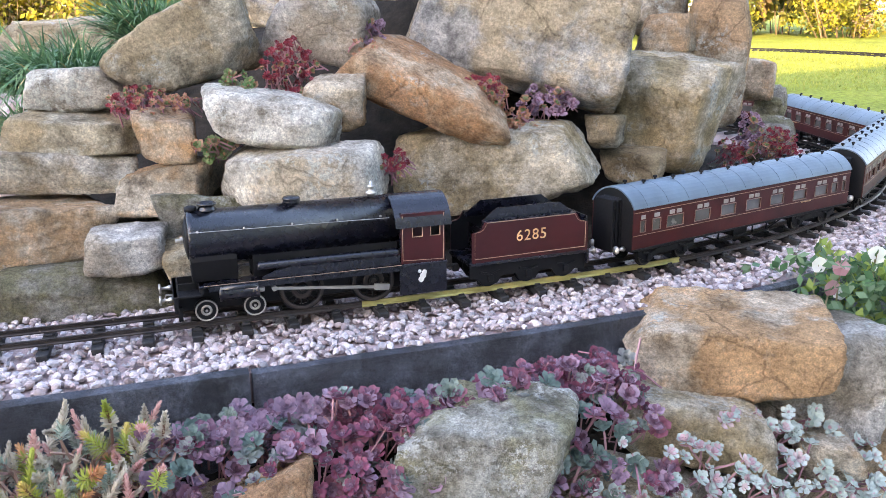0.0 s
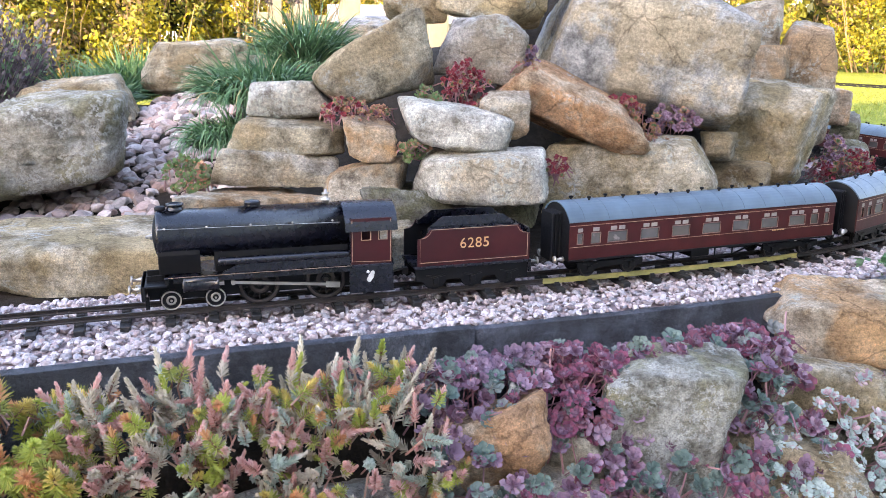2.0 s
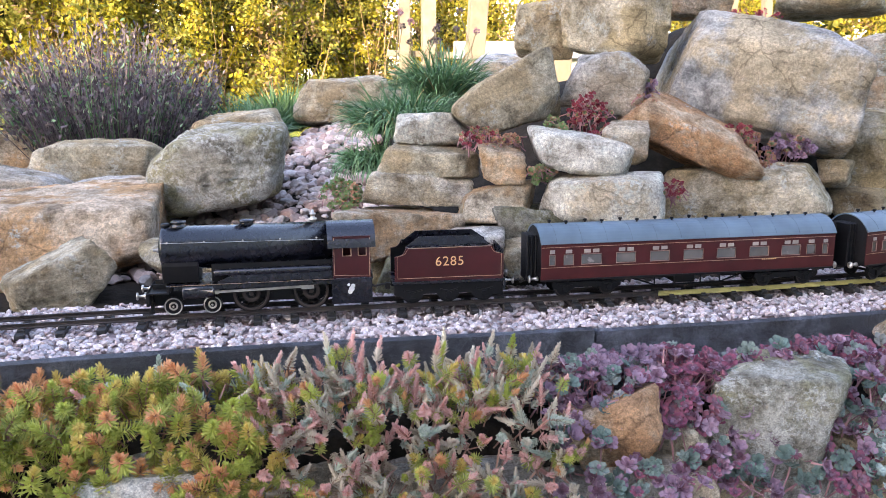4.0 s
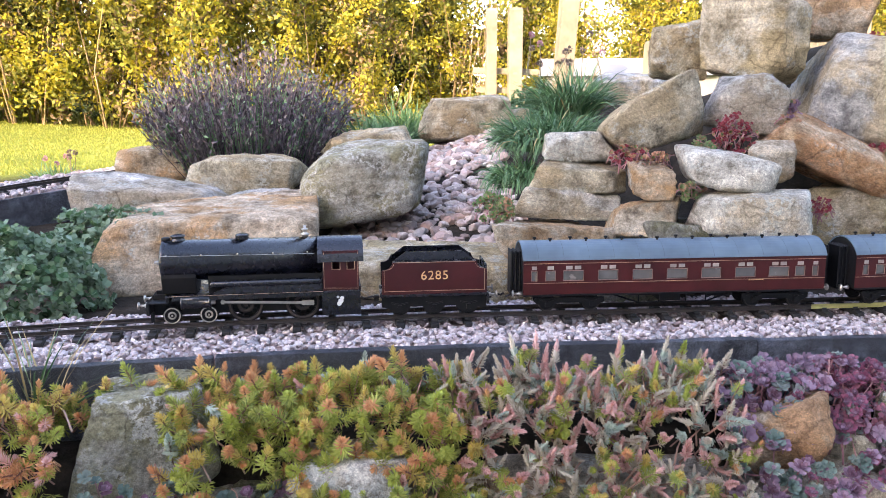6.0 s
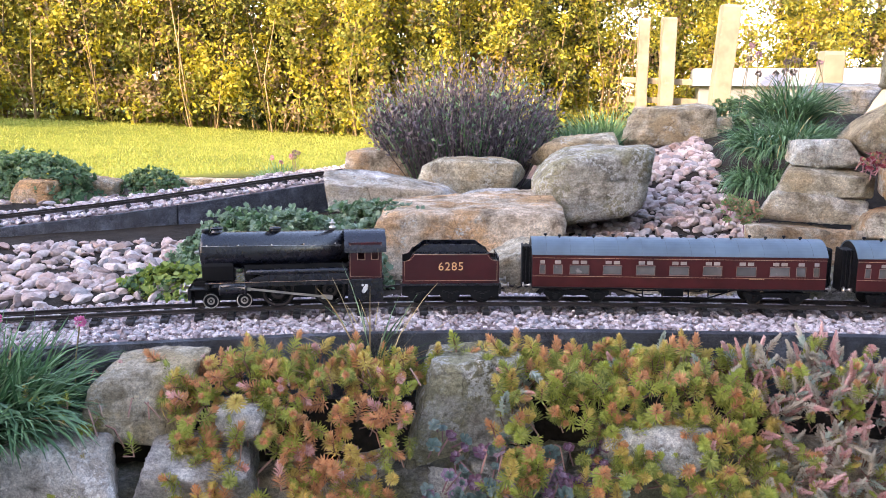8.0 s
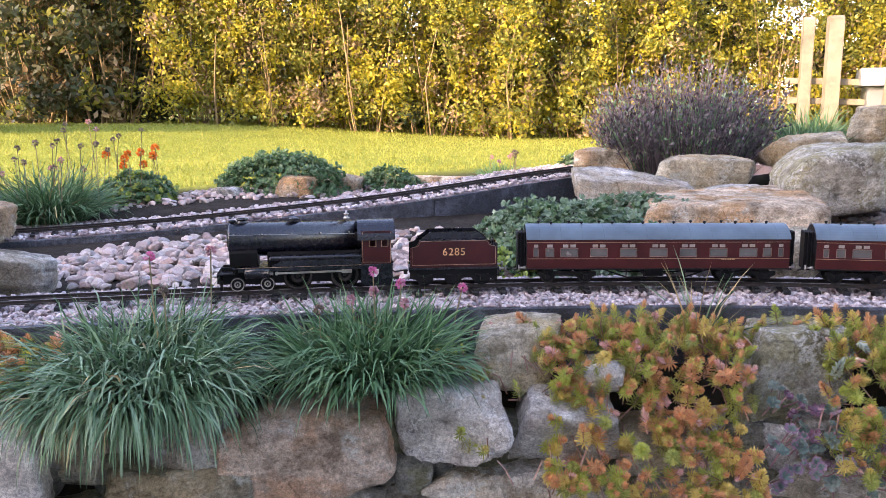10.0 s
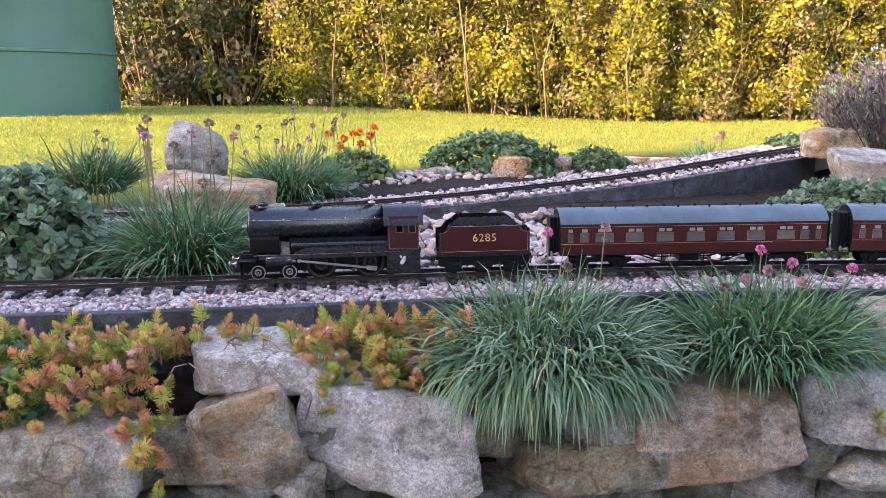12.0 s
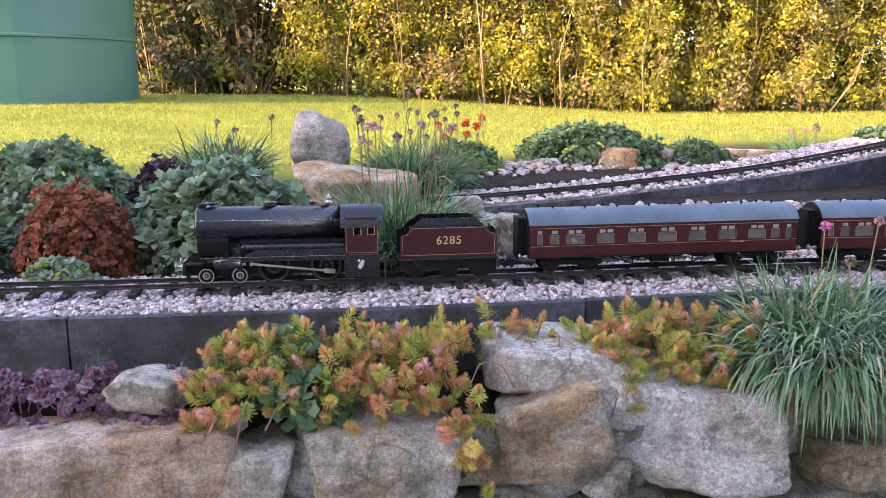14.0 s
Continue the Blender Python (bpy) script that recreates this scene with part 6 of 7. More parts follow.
sprig_mat("low green stonecrop behind a lichened stone", 2.72, 2.88, 0.112, 0.15, 120, 46, NEEDLE_GREEN, 0.0115, 42, 0.022)
sprig_mat("spreading mat of rusty orange stonecrop on the wall", 1.13, 1.82, 0.115, 0.232, 950, 44, NEEDLE_ORANGE, 0.0125, 46, 0.026, gaps=((1.44, 1.60, 0.150, 0.30),))
sprig_mat("orange stonecrop trailing down between wall stones", 1.39, 1.47, 0.22, 0.33, 120, 45, NEEDLE_ORANGE, 0.0125, 46, 0.030)
sprig_mat("few lime stonecrop shoots at the wall's brow", 2.28, 2.42, 0.19, 0.27, 45, 47, [(1, (LIME, GRN), (LIME, AMB), False)], 0.0105, 26, 0.022)
rosette_mat("carpet of plum and mauve stonecrop rosettes below the slates", 3.46, 3.87, 0.112, 0.275, 1000, 51, [(1, (PLM, MAU)), (1, (GGR, GGR, MAU)), (1, (MAU, MAU)), (1, (GGR, GGR)), (1, (MAU, PLM)), (1, (WIN, PLM, MAU))], 0.0098)
rosette_mat("cascade of silver-white stonecrop rosettes over the stones", 3.79, 4.06, 0.225, 0.33, 440, 52, [(1, (SIL,)), (1, (SIL, SIL, BLS)), (1, (SIL, BLS)), (1, (BLS, SIL))], 0.0080)
rosette_mat("dark purple stonecrop rosettes beside the slate", 0.80, 1.13, 0.135, 0.225, 420, 53, [(1, (PLM, MAU)), (1, (PLM, PLM, MAU)), (1, (MAU, PLM))], 0.0085, 1.0, -0.042)
rosette_mat("purple and grey rosettes among wall stones", 2.76, 3.0, 0.235, 0.31, 150, 54, [(1, (PLM, MAU)), (1, (GGR,)), (1, (MAU, GGR))], 0.009)


def succulents(x, y, z, rx, rz, kind):
    """A pocket of small rosettes between rocks."""
    rng = np.random.RandomState(int(abs(x * 1000) + abs(z * 7000)))
    words = {"red": "crimson", "rust": "pinkish brown", "mauve": "mauve-purple", "green": "grey-green"}
    t = thing("succulent", words[kind] + " rosette succulents in a rock crevice", "plant", group="rockery succulents")
    mats = {"red": (RED, RED, WIN), "rust": (RUS, RUS, RGN), "mauve": (MAU, PLM, MAU), "green": (RGN, RGN, RUS)}[kind]
    lv = Leaves()
    r = 0.0040 if kind in ("red", "rust") else 0.0070
    n = int(14 + 1.5 * (rx * rz) / (r * r))
    for i in range(n):
        a, q = rng.uniform(0, 6.28), math.sqrt(rng.uniform())
        p = np.array((x + rx * q * math.cos(a), y - 0.012 + rng.uniform(-0.012, 0.03) + 0.4 * rz * q * math.sin(a), z + rz * q * math.sin(a)))
        up = np.array((rng.normal() * 0.5, -0.9, 0.9 + rng.normal() * 0.4))
        stem_strip(lv, [p - unit(up) * 0.02, p - unit(up) * 0.01, p], 0.0010, RST)
        rosette(lv, rng, p, up, r * rng.uniform(0.7, 1.3), mats if rng.uniform() < 0.8 else (RUS, RGN))
    finish(lv, "foliage", M_ROS, t)["kind"] = "stuff"
    return t


M_BLADE = [lmat("blue_green_blades", (0.048, 0.115, 0.048), (0.105, 0.205, 0.098), (0.22, 0.33, 0.20), 0.42, 0.15),
           lmat("deep_green_blades", (0.045, 0.12, 0.05), (0.085, 0.19, 0.08), (0.15, 0.27, 0.13), 0.42, 0.15),
           lmat("straw_blades", (0.40, 0.30, 0.15), (0.48, 0.38, 0.20), (0.36, 0.25, 0.12), 0.7, 0.1),
           lmat("grey_lavender_sprays", (0.060, 0.048, 0.056), (0.115, 0.092, 0.108), (0.17, 0.145, 0.155), 0.7, 0.1)]


def blades(lv, rng, roots, dirs, lengths, width, droop, mat, seg=6):
    """Arching strap leaves, all at once."""
    k = len(roots)
    pts, d, p = [], dirs.copy(), roots.copy()
    for i in range(seg):
        pts.append(p.copy())
        p = p + d * (lengths / (seg - 1))[:, None]
        d = unit(d + np.array((0, 0, -1.0)) * (droop * (i + 1) / seg)[:, None])
    P = np.stack(pts, axis=1)
    side = unit(np.cross(dirs, rng.normal(size=(k, 3)) * 0.35 + (0, 0, 1.0)))
    w = width * np.array([0.75, 1.0, 1.0, 0.85, 0.55, 0.12])[:seg]
    lift = np.cross(side, dirs) * 0.3
    v = np.stack([P + side[:, None, :] * w[None, :, None], P + lift[:, None, :] * w[None, :, None] * -1.0, P - side[:, None, :] * w[None, :, None]], axis=2)
    lv.v.append(v.reshape(-1, 3))
    f = []
    for i in range(seg - 1):
        a = 3 * i
        f += [(a, a + 1, a + 4, a + 3), (a + 1, a + 2, a + 5, a + 4)]
    f = np.array(f)
    F = (np.arange(k)[:, None, None] * (3 * seg) + f[None]).reshape(-1, 4) + lv.n
    lv.f.append(F)
    lv.m.append(np.repeat(np.broadcast_to(mat, k), len(f)).astype(np.int32))
    lv.n += 3 * seg * k


def tuft(x, y, z, spread, length, count, seed, label, mat=0, droop=0.5, width=0.0013, name="grass_tuft", lean=(0, 0), straw=0.03, base=0.35):
    rng = np.random.RandomState(seed)
    t = thing(name, label, "plant", pose(x, y, z), "grassy tufts")
    lv = Leaves()
    a, q = rng.uniform(0, 6.28, count), np.sqrt(rng.uniform(0, 1, count))
    roots = np.stack([np.cos(a) * q * spread * base, np.sin(a) * q * spread * base, rng.uniform(-0.01, 0.012, count)], axis=1)
    d = np.stack([np.cos(a) * q * 1.15 + lean[0] + rng.normal(0, 0.55, count), np.sin(a) * q * 1.15 + lean[1] + rng.normal(0, 0.55, count), 1.0 + 0 * a], axis=1)
    ln = length * rng.uniform(0.55, 1.15, count)
    m = np.where(rng.uniform(size=count) < straw, 2, mat)
    green = m != 2
    bend = droop * rng.uniform(0.2, 1.9, count)
    blades(lv, rng, roots[green], unit(d[green]), ln[green], width, bend[green], mat)
    finish(lv, "foliage", M_BLADE, t)["kind"] = "stuff"
    dry = ~green
    if dry.any():
        lv = Leaves()
        blades(lv, rng, roots[dry], unit(d[dry]), ln[dry], width, bend[dry], 2)
        finish(lv, "dead_thatch", M_BLADE, t)["kind"] = "stuff"
    return t


p = MAIN.at(S0 + 1.915, 0.185, -0.055)
tuft(p.x, p.y, p.z - 0.008, 0.15, 0.126, 3900, 61, "large blue-green thrift cushion spilling over the wall", 0, 1.2, 0.0018, lean=(0.18, -0.26), straw=0.02, base=0.62)
p = MAIN.at(S0 + 2.215, 0.168, -0.060)
tuft(p.x, p.y, p.z, 0.13, 0.108, 2100, 62, "dense dark green thrift cushion below the slates", 1, 0.62, 0.0018, lean=(0.12, -0.16), straw=0.01, base=0.68)
tuft(-0.475, 1.07, 0.205, 0.11, 0.080, 1500, 63, "arching green tuft hanging over the rockery's end", 1, 0.9, 0.0013, lean=(-0.12, -0.3), base=0.6)
tuft(-0.515, 1.0, 0.150, 0.06, 0.055, 600, 73, "trailing green tuft below the arching one", 1, 1.6, 0.0012, lean=(-0.4, -0.5), base=0.6)
tuft(-0.47, 1.40, 0.25, 0.14, 0.11, 700, 64, "green grassy tuft on top of the bank", 1, 0.5, 0.0015)
tuft(-0.98, 1.86, 0.15, 0.16, 0.13, 700, 65, "green grassy clump behind the boulders", 1, 0.4, 0.002)
tuft(-0.80, 1.95, 0.15, 0.16, 0.12, 600, 66, "green grassy clump behind the boulders", 1, 0.4, 0.002)
tuft(-2.56, 0.43, 0.01, 0.22, 0.15, 1300, 67, "round green thrift cushion beside the return line", 1, 0.55, 0.0017)
tuft(-2.12, -0.24, 0.00, 0.15, 0.155, 1300, 68, "tall green thrift tuft beside the near line", 1, 0.6, 0.0016)
tuft(-1.86, 1.52, 0.03, 0.12, 0.08, 500, 69, "small green tuft at the lawn's edge", 1, 0.4, 0.0018)
tuft(-2.86, 0.07, 0.05, 0.2, 0.13, 700, 70, "green tuft with seed heads at the lawn's edge", 1, 0.4, 0.002)

p = MAIN.at(S0 + 2.704, 0.115, -0.05)
tuft(p.x, p.y, p.z, 0.05, 0.125, 60, 72, "dry grey-green sprig standing by the slates", 0, 0.25, 0.0012, straw=0.5)


def spray_bush(x, y, z, w, h, seed, count):
    """A dry lavender: a dome of fine upright sprays with tiny leaves."""
    rng = np.random.RandomState(seed)
    t = thing("lavender_bush", "faded grey-purple lavender bush behind the boulders", "shrub", pose(x, y, z))
    lv = Leaves()
    a, q = rng.uniform(0, 6.28, count), np.sqrt(rng.uniform(0, 1, count))
    roots = np.stack([np.cos(a) * q * w * 0.36, np.sin(a) * q * w * 0.36, 0 * a], axis=1)
    d = unit(np.stack([np.cos(a) * q * 0.55, np.sin(a) * q * 0.55, 1 + 0 * a], axis=1) + rng.normal(size=(count, 3)) * 0.12)
    ln = h * rng.uniform(0.7, 1.1, count) * (1.05 - 0.42 * q ** 2)
    blades(lv, rng, roots, d, ln, 0.0013, 0.08 + 0 * a, np.where(rng.uniform(size=count) < 0.2, 1, 3))
    finish(lv, "spray_stalk", M_BLADE, t)["kind"] = "stuff"
    lv = Leaves()
    for rep in range(8):
        u = rng.uniform(0.35, 1.0, count)
        p = roots + d * (ln * u)[:, None]
        al = unit(d + rng.normal(size=(count, 3)) * 0.55) * 0.015
        quads_at(lv, p, al, unit(np.cross(al, rng.normal(size=(count, 3)))) * 0.0032, np.where(rng.uniform(size=count) < 0.16, 0, 3))
    finish(lv, "foliage", M_BLADE, t)["kind"] = "stuff"
    return t


spray_bush(-1.28, 1.52, 0.07, 0.47, 0.32, 81, 1300)
tuft(-0.99, 1.62, 0.12, 0.16, 0.13, 700, 74, "green grassy clump beside the lavender", 1, 0.4, 0.002)

M_HUM = [lmat("sage_leaves", (0.18, 0.27, 0.17), (0.28, 0.37, 0.27), (0.12, 0.20, 0.11), 0.6),
         lmat("green_cover_leaves", (0.06, 0.14, 0.06), (0.11, 0.20, 0.09), (0.16, 0.24, 0.13), 0.55),
         lmat("russet_leaves", (0.26, 0.08, 0.04), (0.34, 0.13, 0.06), (0.20, 0.06, 0.03), 0.6),
         lmat("dark_purple_leaves", (0.06, 0.035, 0.06), (0.09, 0.05, 0.08), (0.04, 0.03, 0.04), 0.55),
         lmat("lime_leaves", (0.24, 0.33, 0.06), (0.32, 0.38, 0.10), (0.18, 0.26, 0.05), 0.55)]


def hummock(x, y, z, w, d, h, count, leaf, mat, seed, label, second=None, name="leafy_hummock", up=0.6):
    """A low dome of many small rounded leaves in whorls."""
    rng = np.random.RandomState(seed)
    t = thing(name, label, "plant", pose(x, y, z), "leafy hummocks")
    clumps = [Leaves() for k in range(9)]
    for i in range(count):
        v = rng.normal(size=3)
        v[2] = abs(v[2])
        v = v / np.linalg.norm(v)
        k = 0.80 + 0.2 * rng.uniform() + 0.16 * noise.noise(tuple(v * 2.6 + seed))
        p = v * k * np.array((w / 2, d / 2, h))
        n = 7
        axis = unit(v + (0, 0, up) + rng.normal(size=3) * 0.35)
        a = unit(np.cross(axis, rng.normal(size=3)))
        b = np.cross(axis, a)
        ph = np.arange(n) * 2.4 + rng.uniform(0, 6)
        o = np.radians(rng.uniform(25, 85, n))
        dd = (a[None] * np.cos(ph)[:, None] + b[None] * np.sin(ph)[:, None]) * np.sin(o)[:, None] + axis[None] * np.cos(o)[:, None]
        ln = leaf * rng.uniform(0.7, 1.2, n)[:, None]
        m = mat if second is None or rng.uniform() > 0.3 else second
        lv = clumps[8 if v[2] > 0.8 else int((math.atan2(v[1], v[0]) / (2 * math.pi) + 0.5) * 7.999)]
        quads_at(lv, np.repeat(p[None], n, 0) + axis * leaf * 0.4 * rng.uniform(-1, 1, (n, 1)), dd * ln, unit(np.cross(dd, axis)) * ln * 0.44, m, 0.62)
    for lv in clumps:
        if lv.n:
            finish(lv, "leaf_clump", M_HUM, t)
    return t


hummock(-1.26, 0.60, -0.02, 0.42, 0.26, 0.135, 1500, 0.011, 0, 91, "low grey-green leafy mound beside the slab", 1)
hummock(-1.33, 0.46, -0.02, 0.26, 0.12, 0.05, 420, 0.011, 4, 92, "fresh lime-green ground cover by the ballast", 1)
hummock(-1.16, 0.80, 0.02, 0.30, 0.14, 0.09, 500, 0.011, 0, 98, "grey-green ground cover against the slab", 1)
hummock(-2.36, -0.38, -0.02, 0.34, 0.22, 0.18, 1100, 0.019, 0, 93, "mound of soft sage-green rounded leaves", 1)
hummock(-2.54, -0.52, -0.02, 0.22, 0.16, 0.15, 900, 0.009, 2, 94, "twiggy russet-red bush by the track", 2)
hummock(-2.80, -0.40, 0.0, 0.42, 0.3, 0.17, 900, 0.015, 1, 95, "blue-green trailing plant with pale leaves", 0)
hummock(-2.58, -0.30, 0.0, 0.2, 0.16, 0.14, 500, 0.014, 3, 96, "dark purple leafed plant")
hummock(-2.35, 1.05, 0.0, 0.50, 0.26, 0.16, 1300, 0.013, 1, 97, "dark green heather-like mound at the lawn's edge", 1)
hummock(-2.1, 1.25, 0.0, 0.28, 0.2, 0.10, 500, 0.012, 1, 99, "low dark green mound at the lawn's edge", 1)
hummock(-1.63, 1.72, 0.06, 0.26, 0.16, 0.07, 400, 0.012, 1, 100, "low green plant beside the return line", 0)
hummock(-0.60, 1.86, 0.18, 0.26, 0.2, 0.12, 700, 0.010, 1, 101, "dark green cushion among the upper stones", 1)
hummock(-2.74, -0.62, -0.02, 0.2, 0.16, 0.10, 400, 0.014, 1, 102, "mid-green leafy plant by the track", 0)
hummock(-2.46, -0.60, -0.02, 0.16, 0.07, 0.05, 250, 0.010, 0, 103, "small grey-green plants at the ballast's edge", 4)
p = MAIN.at(S0 + 1.24, 0.165, -0.085)
hummock(p.x, p.y, p.z, 0.20, 0.13, 0.075, 300, 0.016, 1, 104, "fresh green rounded leaves among the stonecrop", 4)
hummock(-2.60, 0.72, 0.02, 0.26, 0.2, 0.09, 500, 0.012, 1, 105, "green plant with orange flowers at the lawn's edge", 4)

M_FLOW = [lmat("pink_thrift", (0.60, 0.12, 0.30), (0.70, 0.22, 0.40), (0.55, 0.28, 0.34), 0.6),
          lmat("faded_seed_head", (0.20, 0.15, 0.12), (0.30, 0.23, 0.18), (0.14, 0.10, 0.09), 0.8),
          lmat("orange_flower", (0.75, 0.20, 0.03), (0.80, 0.28, 0.04), (0.65, 0.16, 0.03), 0.6),
          lmat("flower_stalk", (0.26, 0.24, 0.13), (0.34, 0.26, 0.16), (0.20, 0.22, 0.10), 0.7),
          lmat("white_petal", (0.80, 0.80, 0.74), (0.82, 0.82, 0.70), (0.78, 0.76, 0.70), 0.6),
          lmat("dusky_pink_head", (0.46, 0.22, 0.26), (0.52, 0.32, 0.32), (0.40, 0.20, 0.22), 0.7)]


def flower(x, y, z, h, lean, head, mat, seed, label, petals=26):
    """A ball-shaped flower or seed head on a thin bent stalk."""
    rng = np.random.RandomState(seed)
    t = thing("flower", label, "flower", pose(x, y, z), "stalked flower heads")
    lv = Leaves()
    tip = np.array((lean[0], lean[1], h))
    stem_strip(lv, [(0, 0, 0), tip * 0.5 + (lean[0] * -0.15, 0, 0), tip], 0.0011, 3)
    finish(lv, "stalk", M_FLOW, t)
    lv = Leaves()
    d = unit(rng.normal(size=(petals, 3)) + (0, 0, 0.35))
    quads_at(lv, np.repeat(tip[None], petals, 0) + d * head * 0.25, d * head * 0.8, unit(np.cross(d, rng.normal(size=(petals, 3)))) * head * 0.34, mat, 0.6)
    finish(lv, "head", M_FLOW, t)
    return t


for k, (s, side, h, m, l) in enumerate(((1.93, 0.14, 0.110, 0, 0.0), (2.0, 0.13, 0.115, 5, 0.01), (2.225, 0.135, 0.080, 0, 0.0), (2.255, 0.145, 0.065, 0, 0.01), (2.225, 0.16, 0.058, 5, 0.0), (2.20, 0.17, 0.048, 5, -0.008),
                                        (2.26, 0.17, 0.044, 5, 0.008), (2.335, 0.13, 0.055, 0, 0.02), (2.15, 0.20, 0.045, 1, 0.0), (1.95, 0.17, 0.07, 1, 0.0))):
    p = MAIN.at(S0 + s, side, -0.045)
    flower(p.x, p.y, p.z, h + 0.035, (l, -0.004), 0.0078, m, 500 + k, "pink thrift flower on a thin stalk" if m != 1 else "faded brown thrift head", 40)
random.seed(77)
heads = [(-2.12, -0.24, 0.06, 11, 0.24), (-2.56, 0.43, 0.12, 12, 0.20), (-2.86, 0.07, 0.12, 14, 0.20), (-1.86, 1.52, 0.08, 7, 0.12), (-0.47, 1.45, 0.12, 12, 0.14), (-2.62, 0.62, 0.10, 10, 0.22)]
k = 0
for x, y, r, n, h in heads:
    for i in range(n):
        k += 1
        pink = random.random() < 0.25
        flower(x + random.uniform(-r, r), y + random.uniform(-r, r) * 0.8, float(z_at(x, y)[0]) if x != -0.47 else 0.27, h * random.uniform(0.6, 1.05), (random.uniform(-0.04, 0.04), random.uniform(-0.02, 0.02)), 0.0085, 5 if pink else 1, 600 + k,
               "faded pink thrift head on a tall stalk" if pink else "dry brown seed head on a tall stalk", 26)
for i in range(9):
    flower(-2.60 + random.uniform(-0.09, 0.09), 0.72 + random.uniform(-0.06, 0.06), 0.03, random.uniform(0.09, 0.15), (random.uniform(-0.02, 0.02), 0), 0.013, 2, 700 + i, "bright orange marigold flower", 34)


def pansies():
    rng = np.random.RandomState(88)
    p = MAIN.at(S0 + 4.17, 0.155, -0.09)
    t = thing("pansy", "clump of white and violet pansies by the edging", "plant", pose(p.x, p.y, p.z), "pansies")
    lv = Leaves()
    for i in range(420):
        q = np.array((rng.normal() * 0.045, rng.normal() * 0.035, rng.uniform(0.0, 0.125)))
        n = 4
        d = unit(rng.normal(size=(n, 3)) + (0, 0, 0.4))
        quads_at(lv, np.repeat(q[None], n, 0), d * 0.015, unit(np.cross(d, rng.normal(size=(n, 3)))) * 0.0042, 1 if rng.uniform() < 0.75 else 4, 0.5)
    finish(lv, "foliage", M_HUM, t)["kind"] = "stuff"
    for i in range(11):
        lv = Leaves()
        c = np.array((rng.uniform(-0.06, 0.06), rng.uniform(-0.05, 0.02), rng.uniform(0.06, 0.135)))
        f = unit(np.array((-0.5, -0.8, 0.4)) + rng.normal(size=3) * 0.3)
        a = unit(np.cross(f, (0, 0, 1.0)))
        b = np.cross(a, f)
        ph = np.array((0.3, 1.5, 2.8, 4.2, 5.3))
        d = a[None] * np.cos(ph)[:, None] + b[None] * np.sin(ph)[:, None]
        quads_at(lv, np.repeat(c[None], 5, 0), d * 0.0095 + f * 0.002, unit(np.cross(d, f[None])) * 0.0062, 4 if i < 8 else 5, 0.65)
        stem_strip(lv, [c - (0, 0, 0.05), c - (0, 0, 0.02) - f * 0.004, c], 0.0012, 3)
        finish(lv, "bloom", M_FLOW, t, )["label"] = "white pansy bloom" if i < 8 else "pale violet pansy bloom"


pansies()


# ---- wisps of steam ----
def steam_mat():
    m, nt, b = node_mat("thin_steam", 1.0, 0.0, 0.0)
    b.inputs["Base Color"].default_value = (0.9, 0.9, 0.9, 1)
    clear = nt.nodes.new("ShaderNodeBsdfTransparent")
    x = nt.nodes.new("ShaderNodeMixShader")
    x.inputs[0].default_value = 0.07
    nt.links.new(clear.outputs[0], x.inputs[1])
    nt.links.new(b.outputs[0], x.inputs[2])
    nt.links.new(x.outputs[0], nt.nodes["Material Output"].inputs[0])
    return m


M_STEAM = steam_mat()
PUFFS = []


def steam_puff(leaves_at, seed):
    """A loose cluster of thin vapour, small enough to come from the boiler."""
    rng = np.random.RandomState(seed)
    v, f = ICO[4]
    b = Build()
    o = rng.uniform(0, 40, 3)
    lump = np.array([1 + 0.9 * noise.noise(tuple(q * 1.7 + o)) for q in v])
    b.add(v * lump[:, None] * (0.010, 0.007, 0.016), f)
    ob = new("steam_puff", b.mesh("steam_puff", M_STEAM, True))
    tagged(ob, "thin white wisp of steam drifting from the locomotive", "steam", "wisps of steam")
    PUFFS.append((ob, leaves_at))


for k, t in enumerate((9.1, 9.2, 9.3, 9.4, 13.15, 13.25, 13.35)):
    steam_puff(t, 900 + k)
succulents(-0.176, 0.977, 0.232, 0.032, 0.033, "red")
succulents(-0.334, 0.908, 0.204, 0.025, 0.015, "red")
succulents(-0.305, 0.908, 0.201, 0.033, 0.012, "rust")
succulents(-0.055, 0.924, 0.131, 0.014, 0.014, "red")
succulents(0.131, 1.080, 0.174, 0.034, 0.025, "mauve")
succulents(0.092, 1.042, 0.156, 0.021, 0.016, "rust")
succulents(0.053, 1.054, 0.202, 0.023, 0.013, "red")
succulents(0.570, 1.404, 0.070, 0.032, 0.025, "red")
succulents(0.451, 1.302, 0.070, 0.017, 0.024, "red")
succulents(0.514, 1.394, 0.087, 0.023, 0.036, "mauve")
succulents(-0.238, 0.873, 0.157, 0.019, 0.013, "green")
succulents(-0.225, 0.927, 0.217, 0.016, 0.014, "green")
succulents(-0.094, 1.023, 0.250, 0.018, 0.011, "rust")
succulents(-0.085, 1.051, 0.270, 0.015, 0.015, "mauve")
succulents(0.081, 1.212, 0.376, 0.058, 0.021, "red")
succulents(0.040, 1.027, 0.198, 0.025, 0.019, "red")
succulents(0.085, 1.027, 0.151, 0.023, 0.011, "rust")
succulents(0.058, 1.035, 0.194, 0.019, 0.019, "rust")
succulents(-0.539, 0.905, 0.116, 0.033, 0.021, "green")
succulents(-0.516, 0.884, 0.113, 0.018, 0.017, "green")


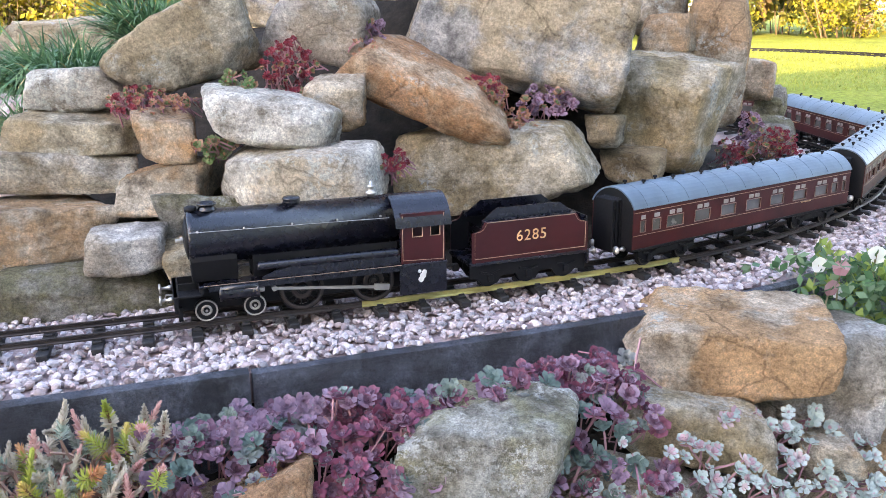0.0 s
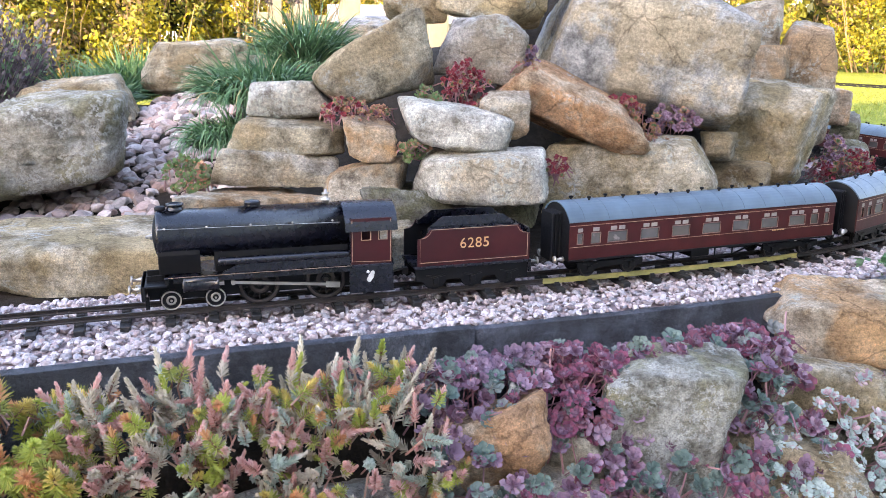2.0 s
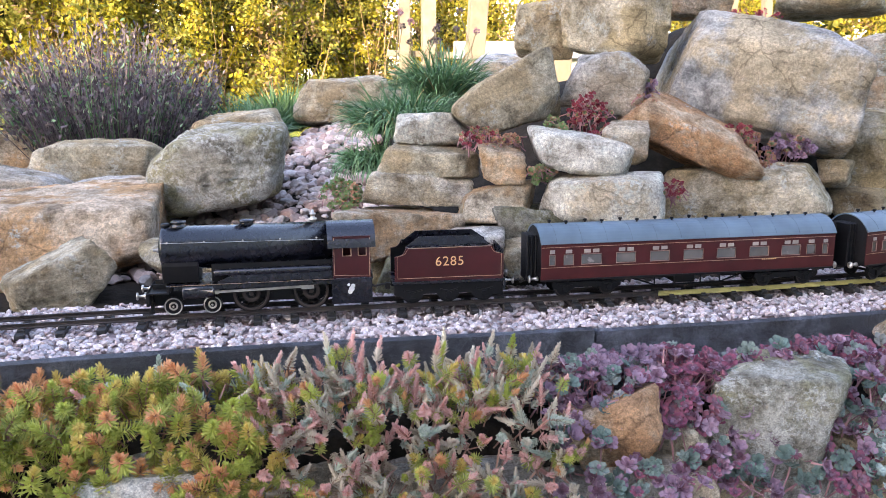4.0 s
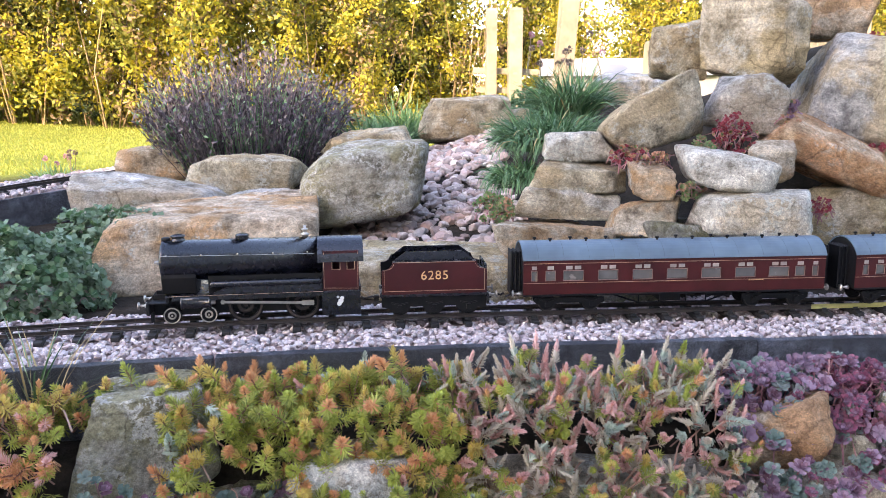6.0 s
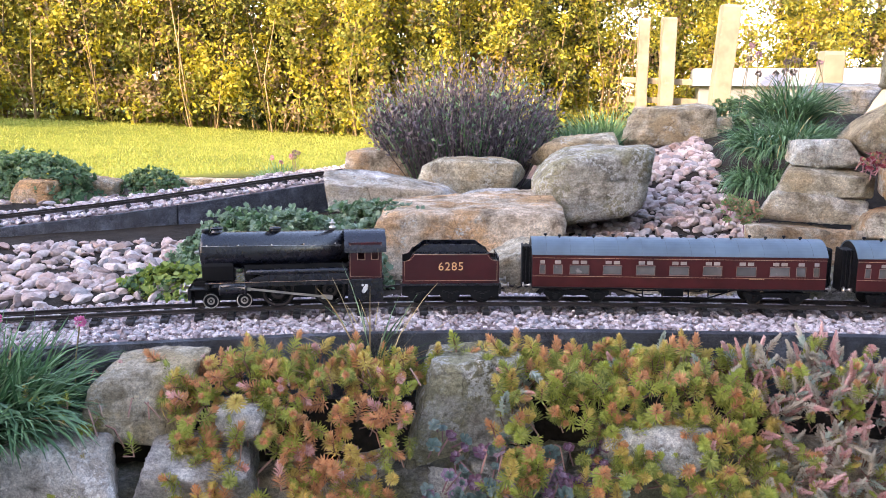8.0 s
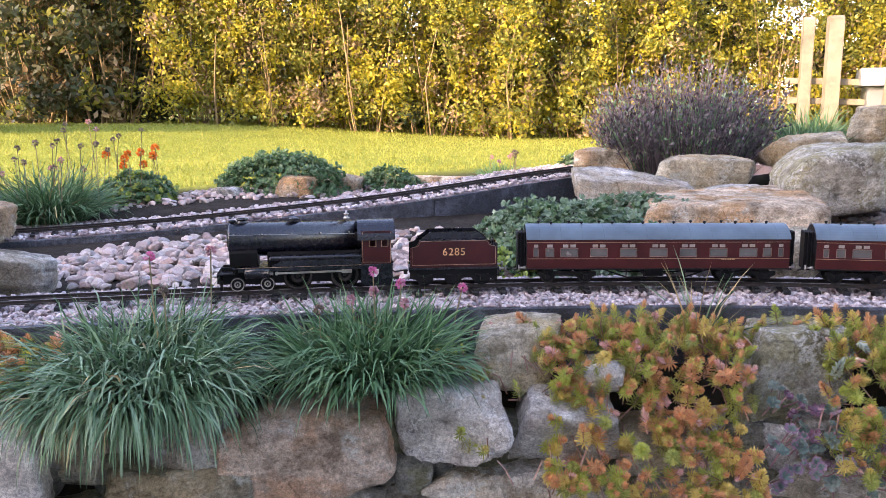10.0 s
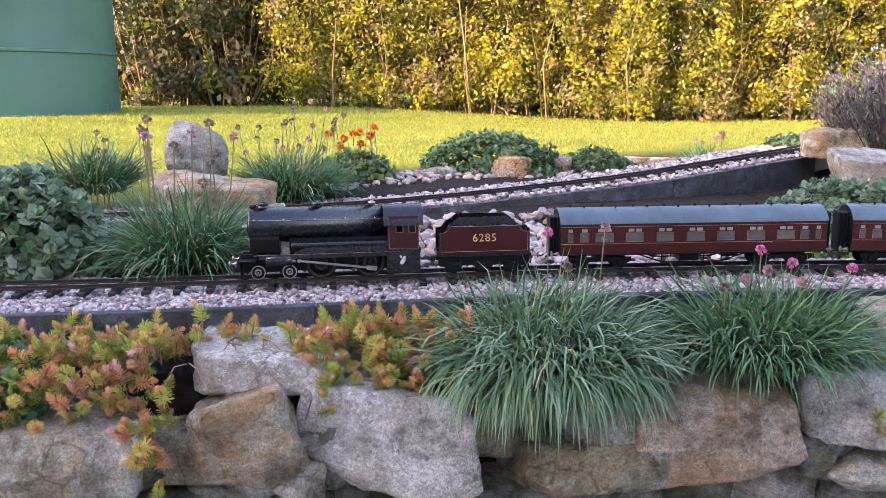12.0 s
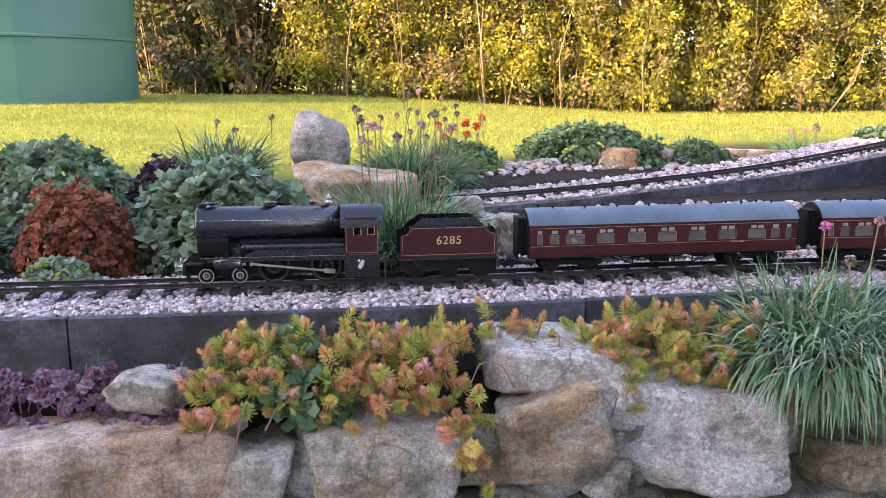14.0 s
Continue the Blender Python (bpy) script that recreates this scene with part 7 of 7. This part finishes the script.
# ---- motions ----
# distance of the tender's middle along the line, second by second
RUN = [(-0.5, 3.920), (0.0, 3.848), (0.5, 3.777), (1.0, 3.707), (1.5, 3.639), (2.0, 3.580), (2.5, 3.528), (3.0, 3.483), (3.5, 3.440), (4.0, 3.396), (4.5, 3.349), (5.0, 3.297), (5.5, 3.233), (6.0, 3.166), (6.5, 3.090), (7.0, 3.005),
       (7.5, 2.912), (8.0, 2.812), (8.5, 2.703), (9.0, 2.589), (9.5, 2.472), (10.0, 2.350), (10.5, 2.224), (11.0, 2.101), (11.5, 1.982), (12.0, 1.863), (12.5, 1.752), (13.0, 1.640), (13.5, 1.539), (14.0, 1.455), (14.5, 1.37)]
RT, RS = [r[0] for r in RUN], [r[1] for r in RUN]


def run_at(t):
    """The smooth run between the told seconds."""
    i = min(max(int((t + 0.5) / 0.5), 1), len(RUN) - 3)
    a, b, c, d = RS[i - 1:i + 3]
    u = (t - RT[i]) / 0.5
    return S0 + 0.5 * (2 * b + (c - a) * u + (2 * a - 5 * b + 4 * c - d) * u * u + (3 * b - 3 * c + d - a) * u ** 3)


def on_line(s, half):
    """Pose of a vehicle whose middle is at s, on two bogies half a base apart; x points the way it runs."""
    a, b = MAIN.at(s - half, MAIN_MID, RAIL_Z), MAIN.at(s + half, MAIN_MID, RAIL_Z)
    d = a - b
    p = (a + b) / 2
    return pose(p.x, p.y, p.z, 0, 0, math.degrees(math.atan2(d.y, d.x)))


def motions():
    cars = [(loco, -0.222, 0.06), (tender, 0.0, 0.044)] + [(c, 0.312 + 0.4375 * i, 0.137) for i, c in enumerate(coaches)]
    times = [0.25 * k for k in range(57)]
    end = float(MAIN.s[-1]) - 0.02
    for car, ahead, half in cars:
        walk(car, [(t, on_line(min(run_at(t) + ahead, end - half), half)) for t in times])
    fine = [k / 15 for k in range(211)]
    start = run_at(0.0)
    for w, x, r in WHEELS:
        walk(w, [(t, pose(x, 0, r) @ Matrix.Rotation((start - run_at(t)) / r + 0.6, 4, "Y")) for t in fine])
    for k, rod in enumerate(rods):
        rows = []
        for t in fine:
            a = (start - run_at(t)) / 0.0212 + 2.6 + k * 1.57
            cx, cz = -0.056 + 0.0085 * math.cos(a), 0.0212 - 0.0085 * math.sin(a)
            fall = math.degrees(math.asin((0.0275 - cz) / 0.105))
            rows.append((t, pose(cx, 0, cz, 0, -fall, 0)))
        walk(rod, rows)
    for k, (puff, leaves_at) in enumerate(PUFFS):
        rows = []
        for i in range(71):
            t = 0.2 * i
            m = on_line(run_at(min(t, leaves_at)) - 0.222, 0.06) @ Matrix.Translation((0.045 - 0.012 * (k % 3), 0, 0.076))
            free = max(0.0, t - leaves_at)
            q = m.translation + Vector((0.015 * math.sin(k + 2 * free), -0.05 * free, 0.08 * free + 0.90 * free ** 2))
            rows.append((t, pose(q.x, q.y, q.z, 0, 0, 40 * free)))
        walk(puff, rows)


motions()
